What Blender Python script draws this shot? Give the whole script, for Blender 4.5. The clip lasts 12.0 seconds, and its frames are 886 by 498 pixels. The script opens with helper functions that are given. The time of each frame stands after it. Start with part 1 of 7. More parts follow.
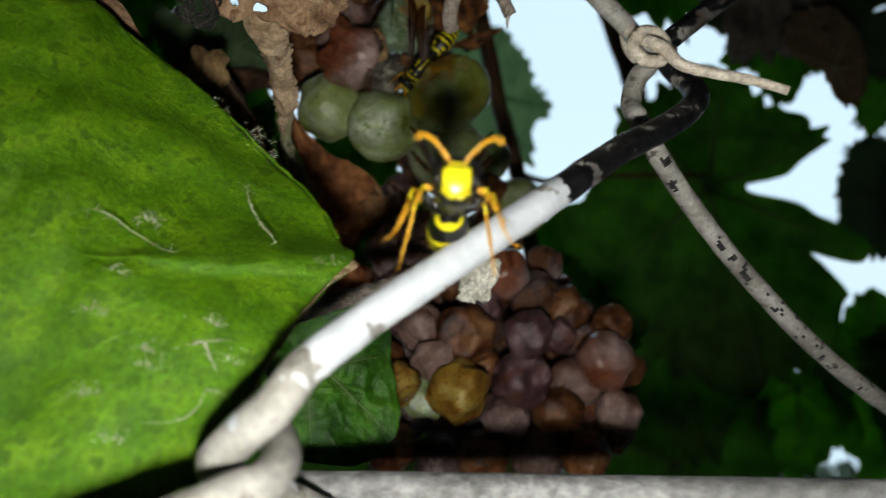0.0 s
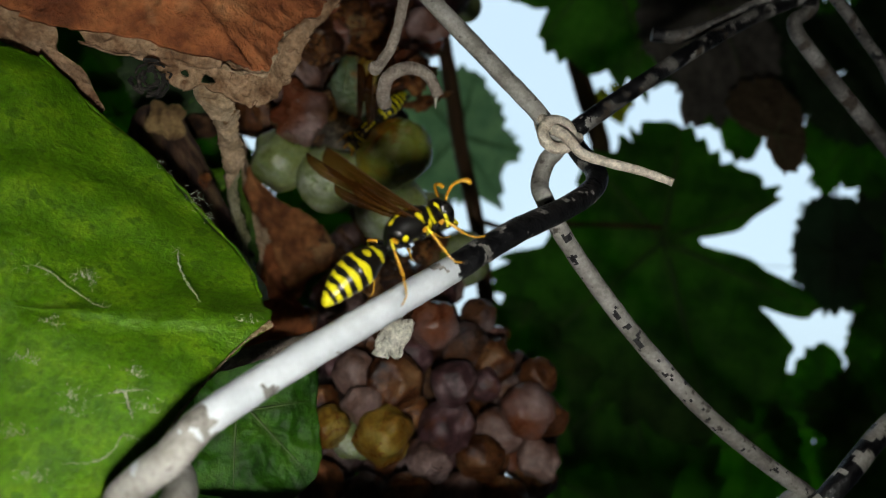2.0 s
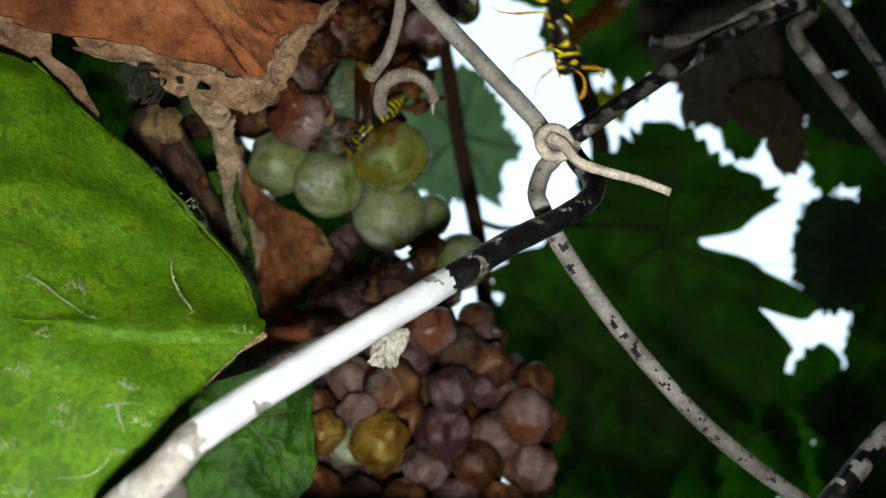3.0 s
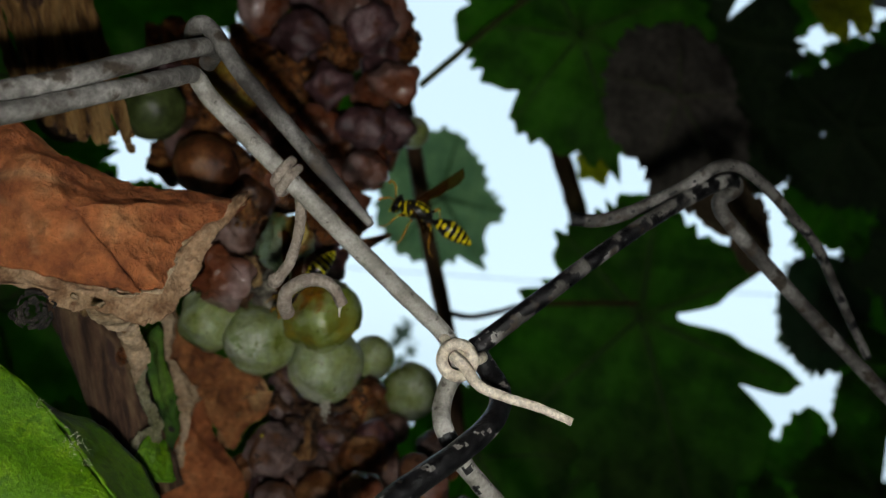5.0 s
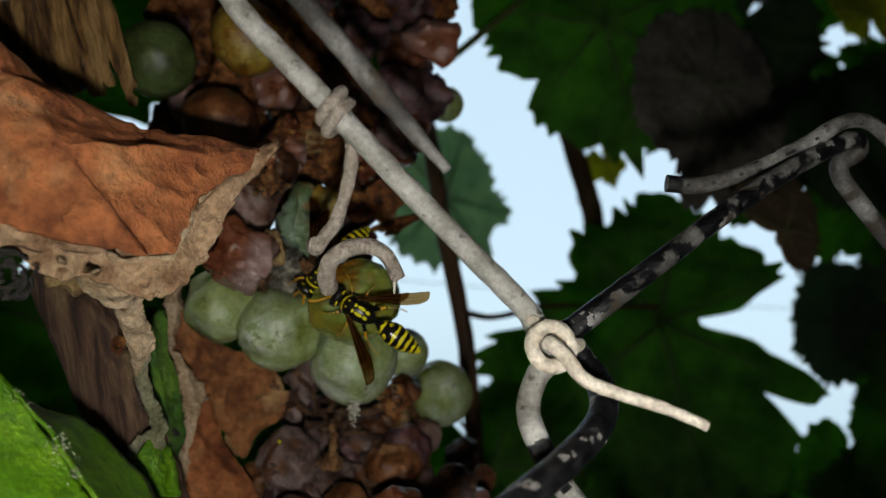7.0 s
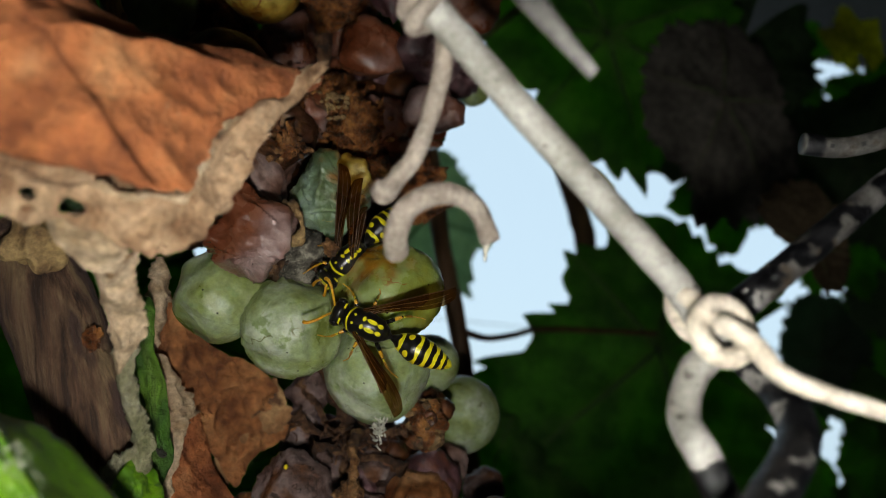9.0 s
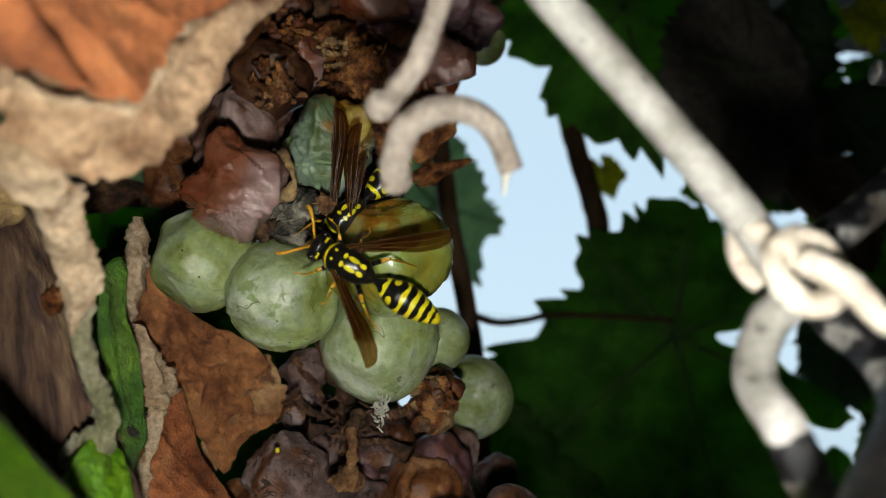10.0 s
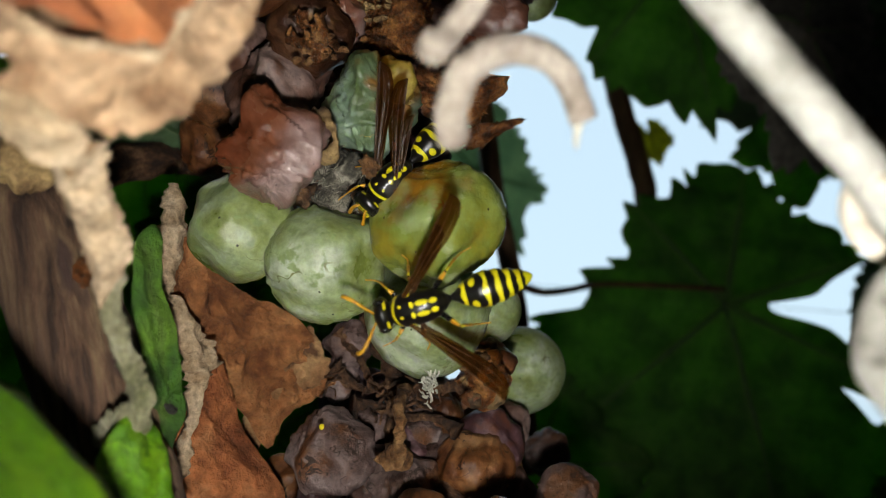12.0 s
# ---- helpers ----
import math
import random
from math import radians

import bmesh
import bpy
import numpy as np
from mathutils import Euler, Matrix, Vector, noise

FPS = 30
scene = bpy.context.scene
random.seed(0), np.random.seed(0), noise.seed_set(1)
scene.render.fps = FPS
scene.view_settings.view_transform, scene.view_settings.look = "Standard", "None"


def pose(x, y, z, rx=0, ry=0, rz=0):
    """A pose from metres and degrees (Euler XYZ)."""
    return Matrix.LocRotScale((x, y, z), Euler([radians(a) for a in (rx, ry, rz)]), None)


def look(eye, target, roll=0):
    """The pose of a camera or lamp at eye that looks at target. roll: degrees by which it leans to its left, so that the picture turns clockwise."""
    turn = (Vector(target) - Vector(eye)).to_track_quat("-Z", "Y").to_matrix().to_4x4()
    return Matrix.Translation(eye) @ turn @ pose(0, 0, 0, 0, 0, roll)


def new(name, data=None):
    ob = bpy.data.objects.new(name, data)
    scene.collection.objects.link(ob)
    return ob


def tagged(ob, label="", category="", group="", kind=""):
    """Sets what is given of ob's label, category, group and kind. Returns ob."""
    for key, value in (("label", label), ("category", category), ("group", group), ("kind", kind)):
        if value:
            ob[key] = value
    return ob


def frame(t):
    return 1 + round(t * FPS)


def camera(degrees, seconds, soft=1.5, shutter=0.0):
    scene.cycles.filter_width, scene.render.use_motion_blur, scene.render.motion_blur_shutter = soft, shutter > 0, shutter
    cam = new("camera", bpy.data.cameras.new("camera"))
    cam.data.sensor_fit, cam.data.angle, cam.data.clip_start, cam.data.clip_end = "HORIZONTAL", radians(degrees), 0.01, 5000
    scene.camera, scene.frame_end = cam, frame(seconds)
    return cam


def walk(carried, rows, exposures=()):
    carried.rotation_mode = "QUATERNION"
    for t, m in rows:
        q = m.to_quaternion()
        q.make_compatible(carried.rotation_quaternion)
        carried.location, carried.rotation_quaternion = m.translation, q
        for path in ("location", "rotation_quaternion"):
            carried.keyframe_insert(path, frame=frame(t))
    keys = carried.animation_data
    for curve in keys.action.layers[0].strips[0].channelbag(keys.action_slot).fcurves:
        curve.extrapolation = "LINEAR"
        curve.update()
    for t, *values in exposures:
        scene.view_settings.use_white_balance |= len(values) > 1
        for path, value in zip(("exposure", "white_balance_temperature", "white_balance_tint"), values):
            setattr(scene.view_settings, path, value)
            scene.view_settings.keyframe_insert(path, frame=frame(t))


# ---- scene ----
LENS = 60.0
cam = camera(LENS, 12.0, soft=0.65, shutter=0.35)
cam.data.dof.use_dof = True
cam.data.dof.focus_distance = 0.1
cam.data.dof.aperture_fstop = 27.0
PATH = [
    (0, (0.00254, 0.00453, 1.50589), (0.00564, 0.30390, 1.52506), 3.48),
    (0.5, (0.00705, 0.00176, 1.50574), (0.01734, 0.30021, 1.53443), 4.97),
    (1, (0.00707, -0.00257, 1.50656), (0.02284, 0.29550, 1.53663), 5.00),
    (1.5, (0.01034, -0.00494, 1.51009), (0.02337, 0.29304, 1.54228), 5.77),
    (2, (0.00990, -0.00595, 1.50995), (0.02132, 0.29209, 1.54228), 6.01),
    (2.5, (0.00955, -0.00598, 1.51032), (0.02078, 0.29213, 1.54195), 6.14),
    (3, (0.01032, -0.00547, 1.51175), (0.02182, 0.29270, 1.54284), 6.22),
    (3.5, (0.01234, -0.00096, 1.52612), (0.02478, 0.29690, 1.55967), 5.87),
    (3.7, (0.01211, -0.00256, 1.52470), (0.02703, 0.29470, 1.56229), 6.08),
    (5.3, (0.02230, -0.00608, 1.54072), (0.03234, 0.29032, 1.58601), 5.55),
    (5.5, (0.02047, -0.00545, 1.53943), (0.03378, 0.29064, 1.58580), 5.21),
    (6, (0.02004, -0.00431, 1.53930), (0.03044, 0.29209, 1.58441), 5.25),
    (6.5, (0.01460, 0.00595, 1.53817), (0.02488, 0.30232, 1.58352), 5.46),
    (7, (0.01196, 0.01795, 1.53575), (0.02544, 0.31383, 1.58342), 6.20),
    (7.5, (0.00867, 0.02580, 1.53272), (0.02529, 0.32105, 1.58318), 6.79),
    (9.3, (0.00083, 0.04979, 1.53114), (0.02703, 0.34212, 1.59322), 7.14),
    (9.5, (0.00249, 0.05370, 1.53164), (0.02652, 0.34693, 1.59028), 7.53),
    (10, (0.00271, 0.05710, 1.52919), (0.02548, 0.35051, 1.58745), 7.30),
    (10.5, (0.00251, 0.06060, 1.52976), (0.02419, 0.35460, 1.58537), 7.54),
    (11, (0.00230, 0.06359, 1.53030), (0.01919, 0.35864, 1.58189), 7.43),
    (11.5, (0.00220, 0.06395, 1.53025), (0.01197, 0.36010, 1.57715), 7.61),
    (12, (0.00183, 0.06381, 1.52987), (0.01077, 0.36035, 1.57442), 7.47),
]
walk(cam, [(t, look(eye, target, roll)) for t, eye, target, roll in PATH],
     [(0.0, 0.9), (0.5, 0.88), (1.0, 0.78), (1.5, 0.72), (2.0, 0.78), (2.5, 1.15), (3.0, 1.35), (3.5, 1.3), (5.5, 0.8), (6.5, 0.7), (7.5, 0.75), (9.5, 0.65), (10.5, 0.65), (12.0, 0.75)])

# ---- world, sun ----
sky = bpy.data.worlds.new("sky")
scene.world = sky
sky.use_nodes = True
nt = sky.node_tree
tex = nt.nodes.new("ShaderNodeTexSky")
tex.sky_type, tex.sun_disc = "NISHITA", False
tex.sun_elevation, tex.sun_rotation = radians(50), radians(200)
tex.air_density, tex.dust_density, tex.ozone_density = 1.0, 3.0, 1.0
back = nt.nodes["Background"]
back.inputs["Strength"].default_value = 0.16
cloud = nt.nodes.new("ShaderNodeTexNoise")
cloud.inputs["Scale"].default_value, cloud.inputs["Detail"].default_value = 2.5, 5
cover = nt.nodes.new("ShaderNodeMapRange")
cover.inputs["To Min"].default_value, cover.inputs["To Max"].default_value = 0.82, 1.0
veil = nt.nodes.new("ShaderNodeMixRGB")
veil.inputs["Color2"].default_value = (2.45, 3.2, 3.7, 1)
nt.links.new(cloud.outputs["Fac"], cover.inputs["Value"])
nt.links.new(cover.outputs["Result"], veil.inputs["Fac"])
nt.links.new(tex.outputs["Color"], veil.inputs["Color1"])
nt.links.new(veil.outputs["Color"], back.inputs["Color"])
sun_data = bpy.data.lights.new("sun", "SUN")
sun_data.energy, sun_data.angle, sun_data.color = 0.5, radians(15), (1.0, 0.95, 0.88)
sun = new("sun", sun_data)
sun.matrix_world = look((0, 0, 5), (0.35 * 5, 0.75 * 5, 5 - 0.57 * 5))


# ---- materials ----
def material(name, colours, rough=0.6, scale=300.0, detail=6.0, bump=0.3, bump_scale=None, bump_dist=0.0003, spots=None, spot_scale=900.0,
             spot_amount=0.45, translucent=0.0, trans_colour=None, subsurface=0.0, metallic=0.0, vein=None, rough_var=0.15, coat=0.0, stretch=None, island=0.0, scratch=None, relief=1.0, specks=None, grain=0.35, lean=None):
    """A surface with two scales of colour change, fine relief and, where given, small spots, light passing through and veins."""
    m = bpy.data.materials.new(name)
    m.use_nodes = True
    t = m.node_tree
    n, l = t.nodes, t.links
    b = n["Principled BSDF"]
    co = n.new("ShaderNodeTexCoord")
    src = co.outputs["Object"]
    if stretch:
        mp = n.new("ShaderNodeMapping")
        mp.inputs["Scale"].default_value = stretch
        if lean:
            mp.vector_type = "TEXTURE"
            mp.inputs["Rotation"].default_value = (0, lean, 0)
            mp.inputs["Scale"].default_value = [1 / k for k in stretch]
        l.new(src, mp.inputs["Vector"])
        src = mp.outputs["Vector"]
    big = n.new("ShaderNodeTexNoise")
    big.inputs["Scale"].default_value, big.inputs["Detail"].default_value = scale, detail
    big.inputs["Roughness"].default_value = 0.6
    l.new(src, big.inputs["Vector"])
    ramp = n.new("ShaderNodeValToRGB")
    e = ramp.color_ramp.elements
    while len(e) < len(colours):
        e.new(0.5)
    for k, c in enumerate(colours):
        e[k].position = 0.37 + 0.26 * k / max(1, len(colours) - 1)
        e[k].color = (*c, 1)
    l.new(big.outputs["Fac"], ramp.inputs["Fac"])
    colour = ramp.outputs["Color"]
    if spots:
        sp = n.new("ShaderNodeTexNoise")
        sp.inputs["Scale"].default_value, sp.inputs["Detail"].default_value = spot_scale, 4
        l.new(src, sp.inputs["Vector"])
        r2 = n.new("ShaderNodeValToRGB")
        r2.color_ramp.elements[0].position, r2.color_ramp.elements[1].position = 1 - spot_amount, 1 - spot_amount + 0.08
        l.new(sp.outputs["Fac"], r2.inputs["Fac"])
        mix = n.new("ShaderNodeMixRGB")
        mix.inputs["Color2"].default_value = (*spots, 1)
        l.new(r2.outputs["Color"], mix.inputs["Fac"])
        l.new(colour, mix.inputs["Color1"])
        colour = mix.outputs["Color"]
    if scratch:
        web, ws, width, amount = scratch
        wn = n.new("ShaderNodeTexNoise")
        wn.inputs["Scale"].default_value, wn.inputs["Detail"].default_value = ws, 3
        wn.inputs["Distortion"].default_value = 0.6
        l.new(src, wn.inputs["Vector"])
        dist = n.new("ShaderNodeMath")
        dist.operation = "COMPARE"
        dist.inputs[1].default_value, dist.inputs[2].default_value = 0.5, width
        l.new(wn.outputs["Fac"], dist.inputs[0])
        wm = n.new("ShaderNodeTexNoise")
        wm.inputs["Scale"].default_value, wm.inputs["Detail"].default_value = ws * 0.8, 5
        shift = n.new("ShaderNodeVectorMath")
        shift.inputs[1].default_value = (3.1, 1.7, 2.3)
        l.new(src, shift.inputs[0])
        l.new(shift.outputs["Vector"], wm.inputs["Vector"])
        r3 = n.new("ShaderNodeValToRGB")
        r3.color_ramp.elements[0].position, r3.color_ramp.elements[1].position = 1 - amount, 1 - amount + 0.06
        l.new(wm.outputs["Fac"], r3.inputs["Fac"])
        both = n.new("ShaderNodeMath")
        both.operation = "MULTIPLY"
        l.new(dist.outputs["Value"], both.inputs[0])
        l.new(r3.outputs["Color"], both.inputs[1])
        mix = n.new("ShaderNodeMixRGB")
        mix.inputs["Color2"].default_value = (*web, 1)
        l.new(both.outputs["Value"], mix.inputs["Fac"])
        l.new(colour, mix.inputs["Color1"])
        colour = mix.outputs["Color"]
    bumped = None
    if specks:
        dimple = n.new("ShaderNodeTexVoronoi")
        dimple.feature = "SMOOTH_F1"
        dimple.inputs["Scale"].default_value, dimple.inputs["Smoothness"].default_value = 170, 0.5
        warp = n.new("ShaderNodeTexNoise")
        warp.inputs["Scale"].default_value = 150
        l.new(src, warp.inputs["Vector"])
        near = n.new("ShaderNodeMixRGB")
        near.blend_type = "ADD"
        near.inputs["Fac"].default_value = 0.006
        l.new(src, near.inputs["Color1"])
        l.new(warp.outputs["Color"], near.inputs["Color2"])
        l.new(near.outputs["Color"], dimple.inputs["Vector"])
        bumped = n.new("ShaderNodeBump")
        bumped.inputs["Strength"].default_value, bumped.inputs["Distance"].default_value = 0.42, 0.0016
        bumped.invert = True
        l.new(dimple.outputs["Distance"], bumped.inputs["Height"])
        cell = n.new("ShaderNodeTexVoronoi")
        cell.inputs["Scale"].default_value = 420
        l.new(src, cell.inputs["Vector"])
        dot = n.new("ShaderNodeMath")
        dot.operation = "LESS_THAN"
        dot.inputs[1].default_value = 0.06
        l.new(cell.outputs["Distance"], dot.inputs[0])
        mix = n.new("ShaderNodeMixRGB")
        mix.inputs["Color2"].default_value = (*specks, 1)
        l.new(dot.outputs["Value"], mix.inputs["Fac"])
        l.new(colour, mix.inputs["Color1"])
        colour = mix.outputs["Color"]
    if vein:
        at = n.new("ShaderNodeAttribute")
        at.attribute_name = "vein"
        mix = n.new("ShaderNodeMixRGB")
        mix.inputs["Color2"].default_value = (*vein, 1)
        l.new(at.outputs["Fac"], mix.inputs["Fac"])
        l.new(colour, mix.inputs["Color1"])
        colour = mix.outputs["Color"]
    if island:
        info = n.new("ShaderNodeObjectInfo")
        hs = n.new("ShaderNodeHueSaturation")
        ma = n.new("ShaderNodeMapRange")
        ma.inputs["To Min"].default_value, ma.inputs["To Max"].default_value = 1 - island, 1 + island
        l.new(info.outputs["Random"], ma.inputs["Value"])
        l.new(ma.outputs["Result"], hs.inputs["Value"])
        l.new(colour, hs.inputs["Color"])
        colour = hs.outputs["Color"]
    fine = n.new("ShaderNodeTexNoise")
    fine.inputs["Scale"].default_value, fine.inputs["Detail"].default_value = bump_scale or scale * 3, 6
    fine.inputs["Roughness"].default_value = 0.65
    l.new(src, fine.inputs["Vector"])
    tone = n.new("ShaderNodeMapRange")
    tone.inputs["From Min"].default_value, tone.inputs["From Max"].default_value = 0.32, 0.68
    tone.inputs["To Min"].default_value, tone.inputs["To Max"].default_value = 1 - grain, 1 + grain
    l.new(fine.outputs["Fac"], tone.inputs["Value"])
    grained = n.new("ShaderNodeMixRGB")
    grained.blend_type = "MULTIPLY"
    grained.inputs["Fac"].default_value = 1.0
    l.new(colour, grained.inputs["Color1"])
    l.new(tone.outputs["Result"], grained.inputs["Color2"])
    colour = grained.outputs["Color"]
    l.new(colour, b.inputs["Base Color"])
    rr = n.new("ShaderNodeMapRange")
    rr.inputs["To Min"].default_value, rr.inputs["To Max"].default_value = max(0.05, rough - rough_var), min(1, rough + rough_var)
    l.new(big.outputs["Fac"], rr.inputs["Value"])
    l.new(rr.outputs["Result"], b.inputs["Roughness"])
    b.inputs["Metallic"].default_value = metallic
    b.inputs["Coat Weight"].default_value = coat
    if subsurface:
        b.inputs["Subsurface Weight"].default_value = subsurface
        b.inputs["Subsurface Radius"].default_value = (0.8, 1.0, 0.35)
        b.inputs["Subsurface Scale"].default_value = 0.003
    bp = n.new("ShaderNodeBump")
    bp.inputs["Strength"].default_value, bp.inputs["Distance"].default_value = min(1, bump * 1.4), bump_dist * 2.5
    l.new(fine.outputs["Fac"], bp.inputs["Height"])
    bp2 = n.new("ShaderNodeBump")
    bp2.inputs["Strength"].default_value, bp2.inputs["Distance"].default_value = min(1, bump * 1.2) * relief, bump_dist * 4
    l.new(big.outputs["Fac"], bp2.inputs["Height"])
    if bumped:
        l.new(bumped.outputs["Normal"], bp2.inputs["Normal"])
    l.new(bp2.outputs["Normal"], bp.inputs["Normal"])
    l.new(bp.outputs["Normal"], b.inputs["Normal"])
    if translucent:
        tr = n.new("ShaderNodeBsdfTranslucent")
        tint = n.new("ShaderNodeMixRGB")
        tint.blend_type = "MULTIPLY"
        tint.inputs["Fac"].default_value = 1.0
        tint.inputs["Color2"].default_value = (*(trans_colour or (1, 1, 1)), 1)
        l.new(colour, tint.inputs["Color1"])
        l.new(tint.outputs["Color"], tr.inputs["Color"])
        sh = n.new("ShaderNodeMixShader")
        sh.inputs["Fac"].default_value = translucent
        l.new(b.outputs["BSDF"], sh.inputs[1])
        l.new(tr.outputs["BSDF"], sh.inputs[2])
        l.new(sh.outputs["Shader"], n["Material Output"].inputs["Surface"])
    return m


M_LEAF = material("vine_leaf_green", [(0.060, 0.170, 0.001), (0.103, 0.258, 0.002), (0.175, 0.345, 0.005)], 0.45, 240, 14, 0.5, 1400, 0.0002,
                  spots=(0.072, 0.19, 0.002), spot_scale=480, spot_amount=0.46, translucent=0.2, trans_colour=(1.3, 1.5, 0.4), vein=(0.14, 0.29, 0.02), scratch=((0.17, 0.28, 0.09), 420, 0.006, 0.38), grain=0.28)
# Darker leaf green; the shade behind the wires is in the colour.
M_LEAF_DIMMED = material("leaf_green_dimmed_by_shade", [(0.012, 0.060, 0.002), (0.034, 0.135, 0.004), (0.066, 0.20, 0.008)], 0.45, 150, 9, 0.4, 700, 0.0004, translucent=0.15, trans_colour=(1.3, 1.5, 0.4), vein=(0.07, 0.14, 0.02))
M_LEAF_BACK = material("shaded_leaf_green", [(0.046, 0.105, 0.020), (0.078, 0.17, 0.030), (0.11, 0.22, 0.045)], 0.5, 45, 9, 0.5, 300, 0.0008,
                       translucent=0.5, trans_colour=(2.05, 2.4, 0.85), vein=(0.11, 0.17, 0.06), island=0.3, grain=0.15)
M_LEAF_DENSE = material("thick_leaf_green", [(0.040, 0.085, 0.030), (0.07, 0.13, 0.045)], 0.5, 45, 9, 0.5, 300, 0.0008, translucent=0.12, trans_colour=(1.3, 1.8, 1.0), vein=(0.10, 0.15, 0.07))
M_LEAF_BLUE = material("pale_leaf_underside", [(0.26, 0.32, 0.24), (0.36, 0.41, 0.30)], 0.7, 60, 9, 0.4, 300, 0.0008,
                       translucent=0.65, trans_colour=(1.6, 1.8, 1.5), vein=(0.17, 0.21, 0.14), island=0.15, grain=0.12)
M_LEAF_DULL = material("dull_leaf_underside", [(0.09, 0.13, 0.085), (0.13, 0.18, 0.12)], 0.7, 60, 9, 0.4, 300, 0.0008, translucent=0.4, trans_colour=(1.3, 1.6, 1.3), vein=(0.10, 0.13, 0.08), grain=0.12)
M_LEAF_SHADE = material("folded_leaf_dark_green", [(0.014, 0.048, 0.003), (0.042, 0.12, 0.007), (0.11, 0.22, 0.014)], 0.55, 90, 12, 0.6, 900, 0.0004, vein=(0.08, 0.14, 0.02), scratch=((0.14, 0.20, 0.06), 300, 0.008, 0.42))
M_LEAF_GREY = material("withered_leaf_grey", [(0.11, 0.100, 0.082), (0.22, 0.20, 0.165)], 0.85, 60, 7, 0.5, 300, 0.0008, translucent=0.15, vein=(0.2, 0.17, 0.12))
M_LEAF_BROWN = material("withered_leaf_brown", [(0.085, 0.058, 0.030), (0.17, 0.12, 0.065)], 0.85, 90, 9, 0.6, 500, 0.0008, translucent=0.2, trans_colour=(1.3, 1.1, 0.6), vein=(0.2, 0.15, 0.08))
M_LEAF_YELLOW = material("yellowing_leaf", [(0.33, 0.31, 0.06), (0.46, 0.44, 0.10)], 0.6, 60, 7, 0.4, 260, 0.0008, translucent=0.65, trans_colour=(1.4, 1.45, 0.6), vein=(0.3, 0.28, 0.08))
M_SCUFF = material("dried_web_white", [(0.30, 0.34, 0.19), (0.50, 0.53, 0.38)], 0.9, 900, 5, 0.6, 2500, 0.00012)
M_LEAF_EDGE = material("dried_leaf_edge", [(0.26, 0.17, 0.07), (0.52, 0.42, 0.24)], 0.85, 900, 5, 0.6, 1800, 0.0002)
M_DRY = material("dry_leaf_rust", [(0.20, 0.055, 0.016), (0.38, 0.118, 0.037), (0.48, 0.165, 0.054), (0.56, 0.25, 0.10)], 0.65, 95, 12, 0.7, 620, 0.0006,
                 spots=(0.30, 0.095, 0.03), spot_scale=160, spot_amount=0.36, translucent=0.12, trans_colour=(1.3, 0.9, 0.5), vein=(0.55, 0.28, 0.13), scratch=((0.50, 0.24, 0.11), 240, 0.005, 0.38))
M_DRY_PALE = material("dry_leaf_tan", [(0.20, 0.105, 0.05), (0.38, 0.24, 0.135), (0.49, 0.335, 0.205)], 0.9, 260, 12, 0.5, 1500, 0.0003,
                      spots=(0.15, 0.075, 0.035), spot_scale=300, spot_amount=0.34, translucent=0.1, scratch=((0.12, 0.06, 0.03), 180, 0.006, 0.46))
M_DRY_OLIVE = material("dry_leaf_olive", [(0.16, 0.16, 0.07), (0.33, 0.31, 0.18), (0.48, 0.45, 0.32)], 0.9, 200, 10, 0.7, 1500, 0.0004, spots=(0.16, 0.15, 0.05), spot_scale=200, spot_amount=0.42)
M_GRAPE = material("grape_green", [(0.16, 0.195, 0.045), (0.25, 0.30, 0.115), (0.315, 0.38, 0.205), (0.45, 0.50, 0.37)], 0.34, 120, 14, 0.24, 900, 0.0002,
                   spots=(0.225, 0.295, 0.125), spot_scale=520, spot_amount=0.42, subsurface=0.45, rough_var=0.28, scratch=((0.17, 0.18, 0.07), 130, 0.005, 0.44), relief=0.6, specks=(0.02, 0.015, 0.008), grain=0.22)
M_GRAPE_AMBER = material("grape_bruised_amber", [(0.23, 0.19, 0.018), (0.20, 0.22, 0.035), (0.22, 0.275, 0.07), (0.29, 0.36, 0.15)], 0.26, 90, 10, 0.25, 500, 0.0003, subsurface=0.6, rough_var=0.16, coat=0.5,
                         scratch=((0.24, 0.09, 0.015), 130, 0.006, 0.46), relief=0.5, vein=(0.25, 0.115, 0.008), specks=(0.02, 0.012, 0.006), grain=0.14)
M_GRAPE_PALE = material("grape_mildewed", [(0.06, 0.085, 0.025), (0.11, 0.16, 0.075), (0.19, 0.27, 0.18), (0.26, 0.34, 0.25)], 0.38, 130, 12, 0.3, 700, 0.0003, subsurface=0.3, relief=0.5, scratch=((0.36, 0.30, 0.10), 160, 0.006, 0.46), vein=(0.20, 0.10, 0.02), specks=(0.02, 0.015, 0.01), grain=0.16)
M_GRAPE_RED = material("grape_shrivelled_red", [(0.095, 0.024, 0.009), (0.155, 0.052, 0.024), (0.19, 0.105, 0.088), (0.30, 0.21, 0.195)], 0.30, 60, 12, 0.3, 800, 0.0002, island=0.25, rough_var=0.2, relief=0.3, coat=0.5, specks=(0.04, 0.02, 0.015), grain=0.2)
M_GRAPE_PINK = material("grape_shrivelled_pink", [(0.10, 0.042, 0.025), (0.19, 0.115, 0.095), (0.25, 0.175, 0.155)], 0.55, 120, 12, 0.3, 800, 0.0002, spots=(0.13, 0.06, 0.035), spot_scale=180, spot_amount=0.38, relief=0.3, specks=(0.06, 0.03, 0.02))
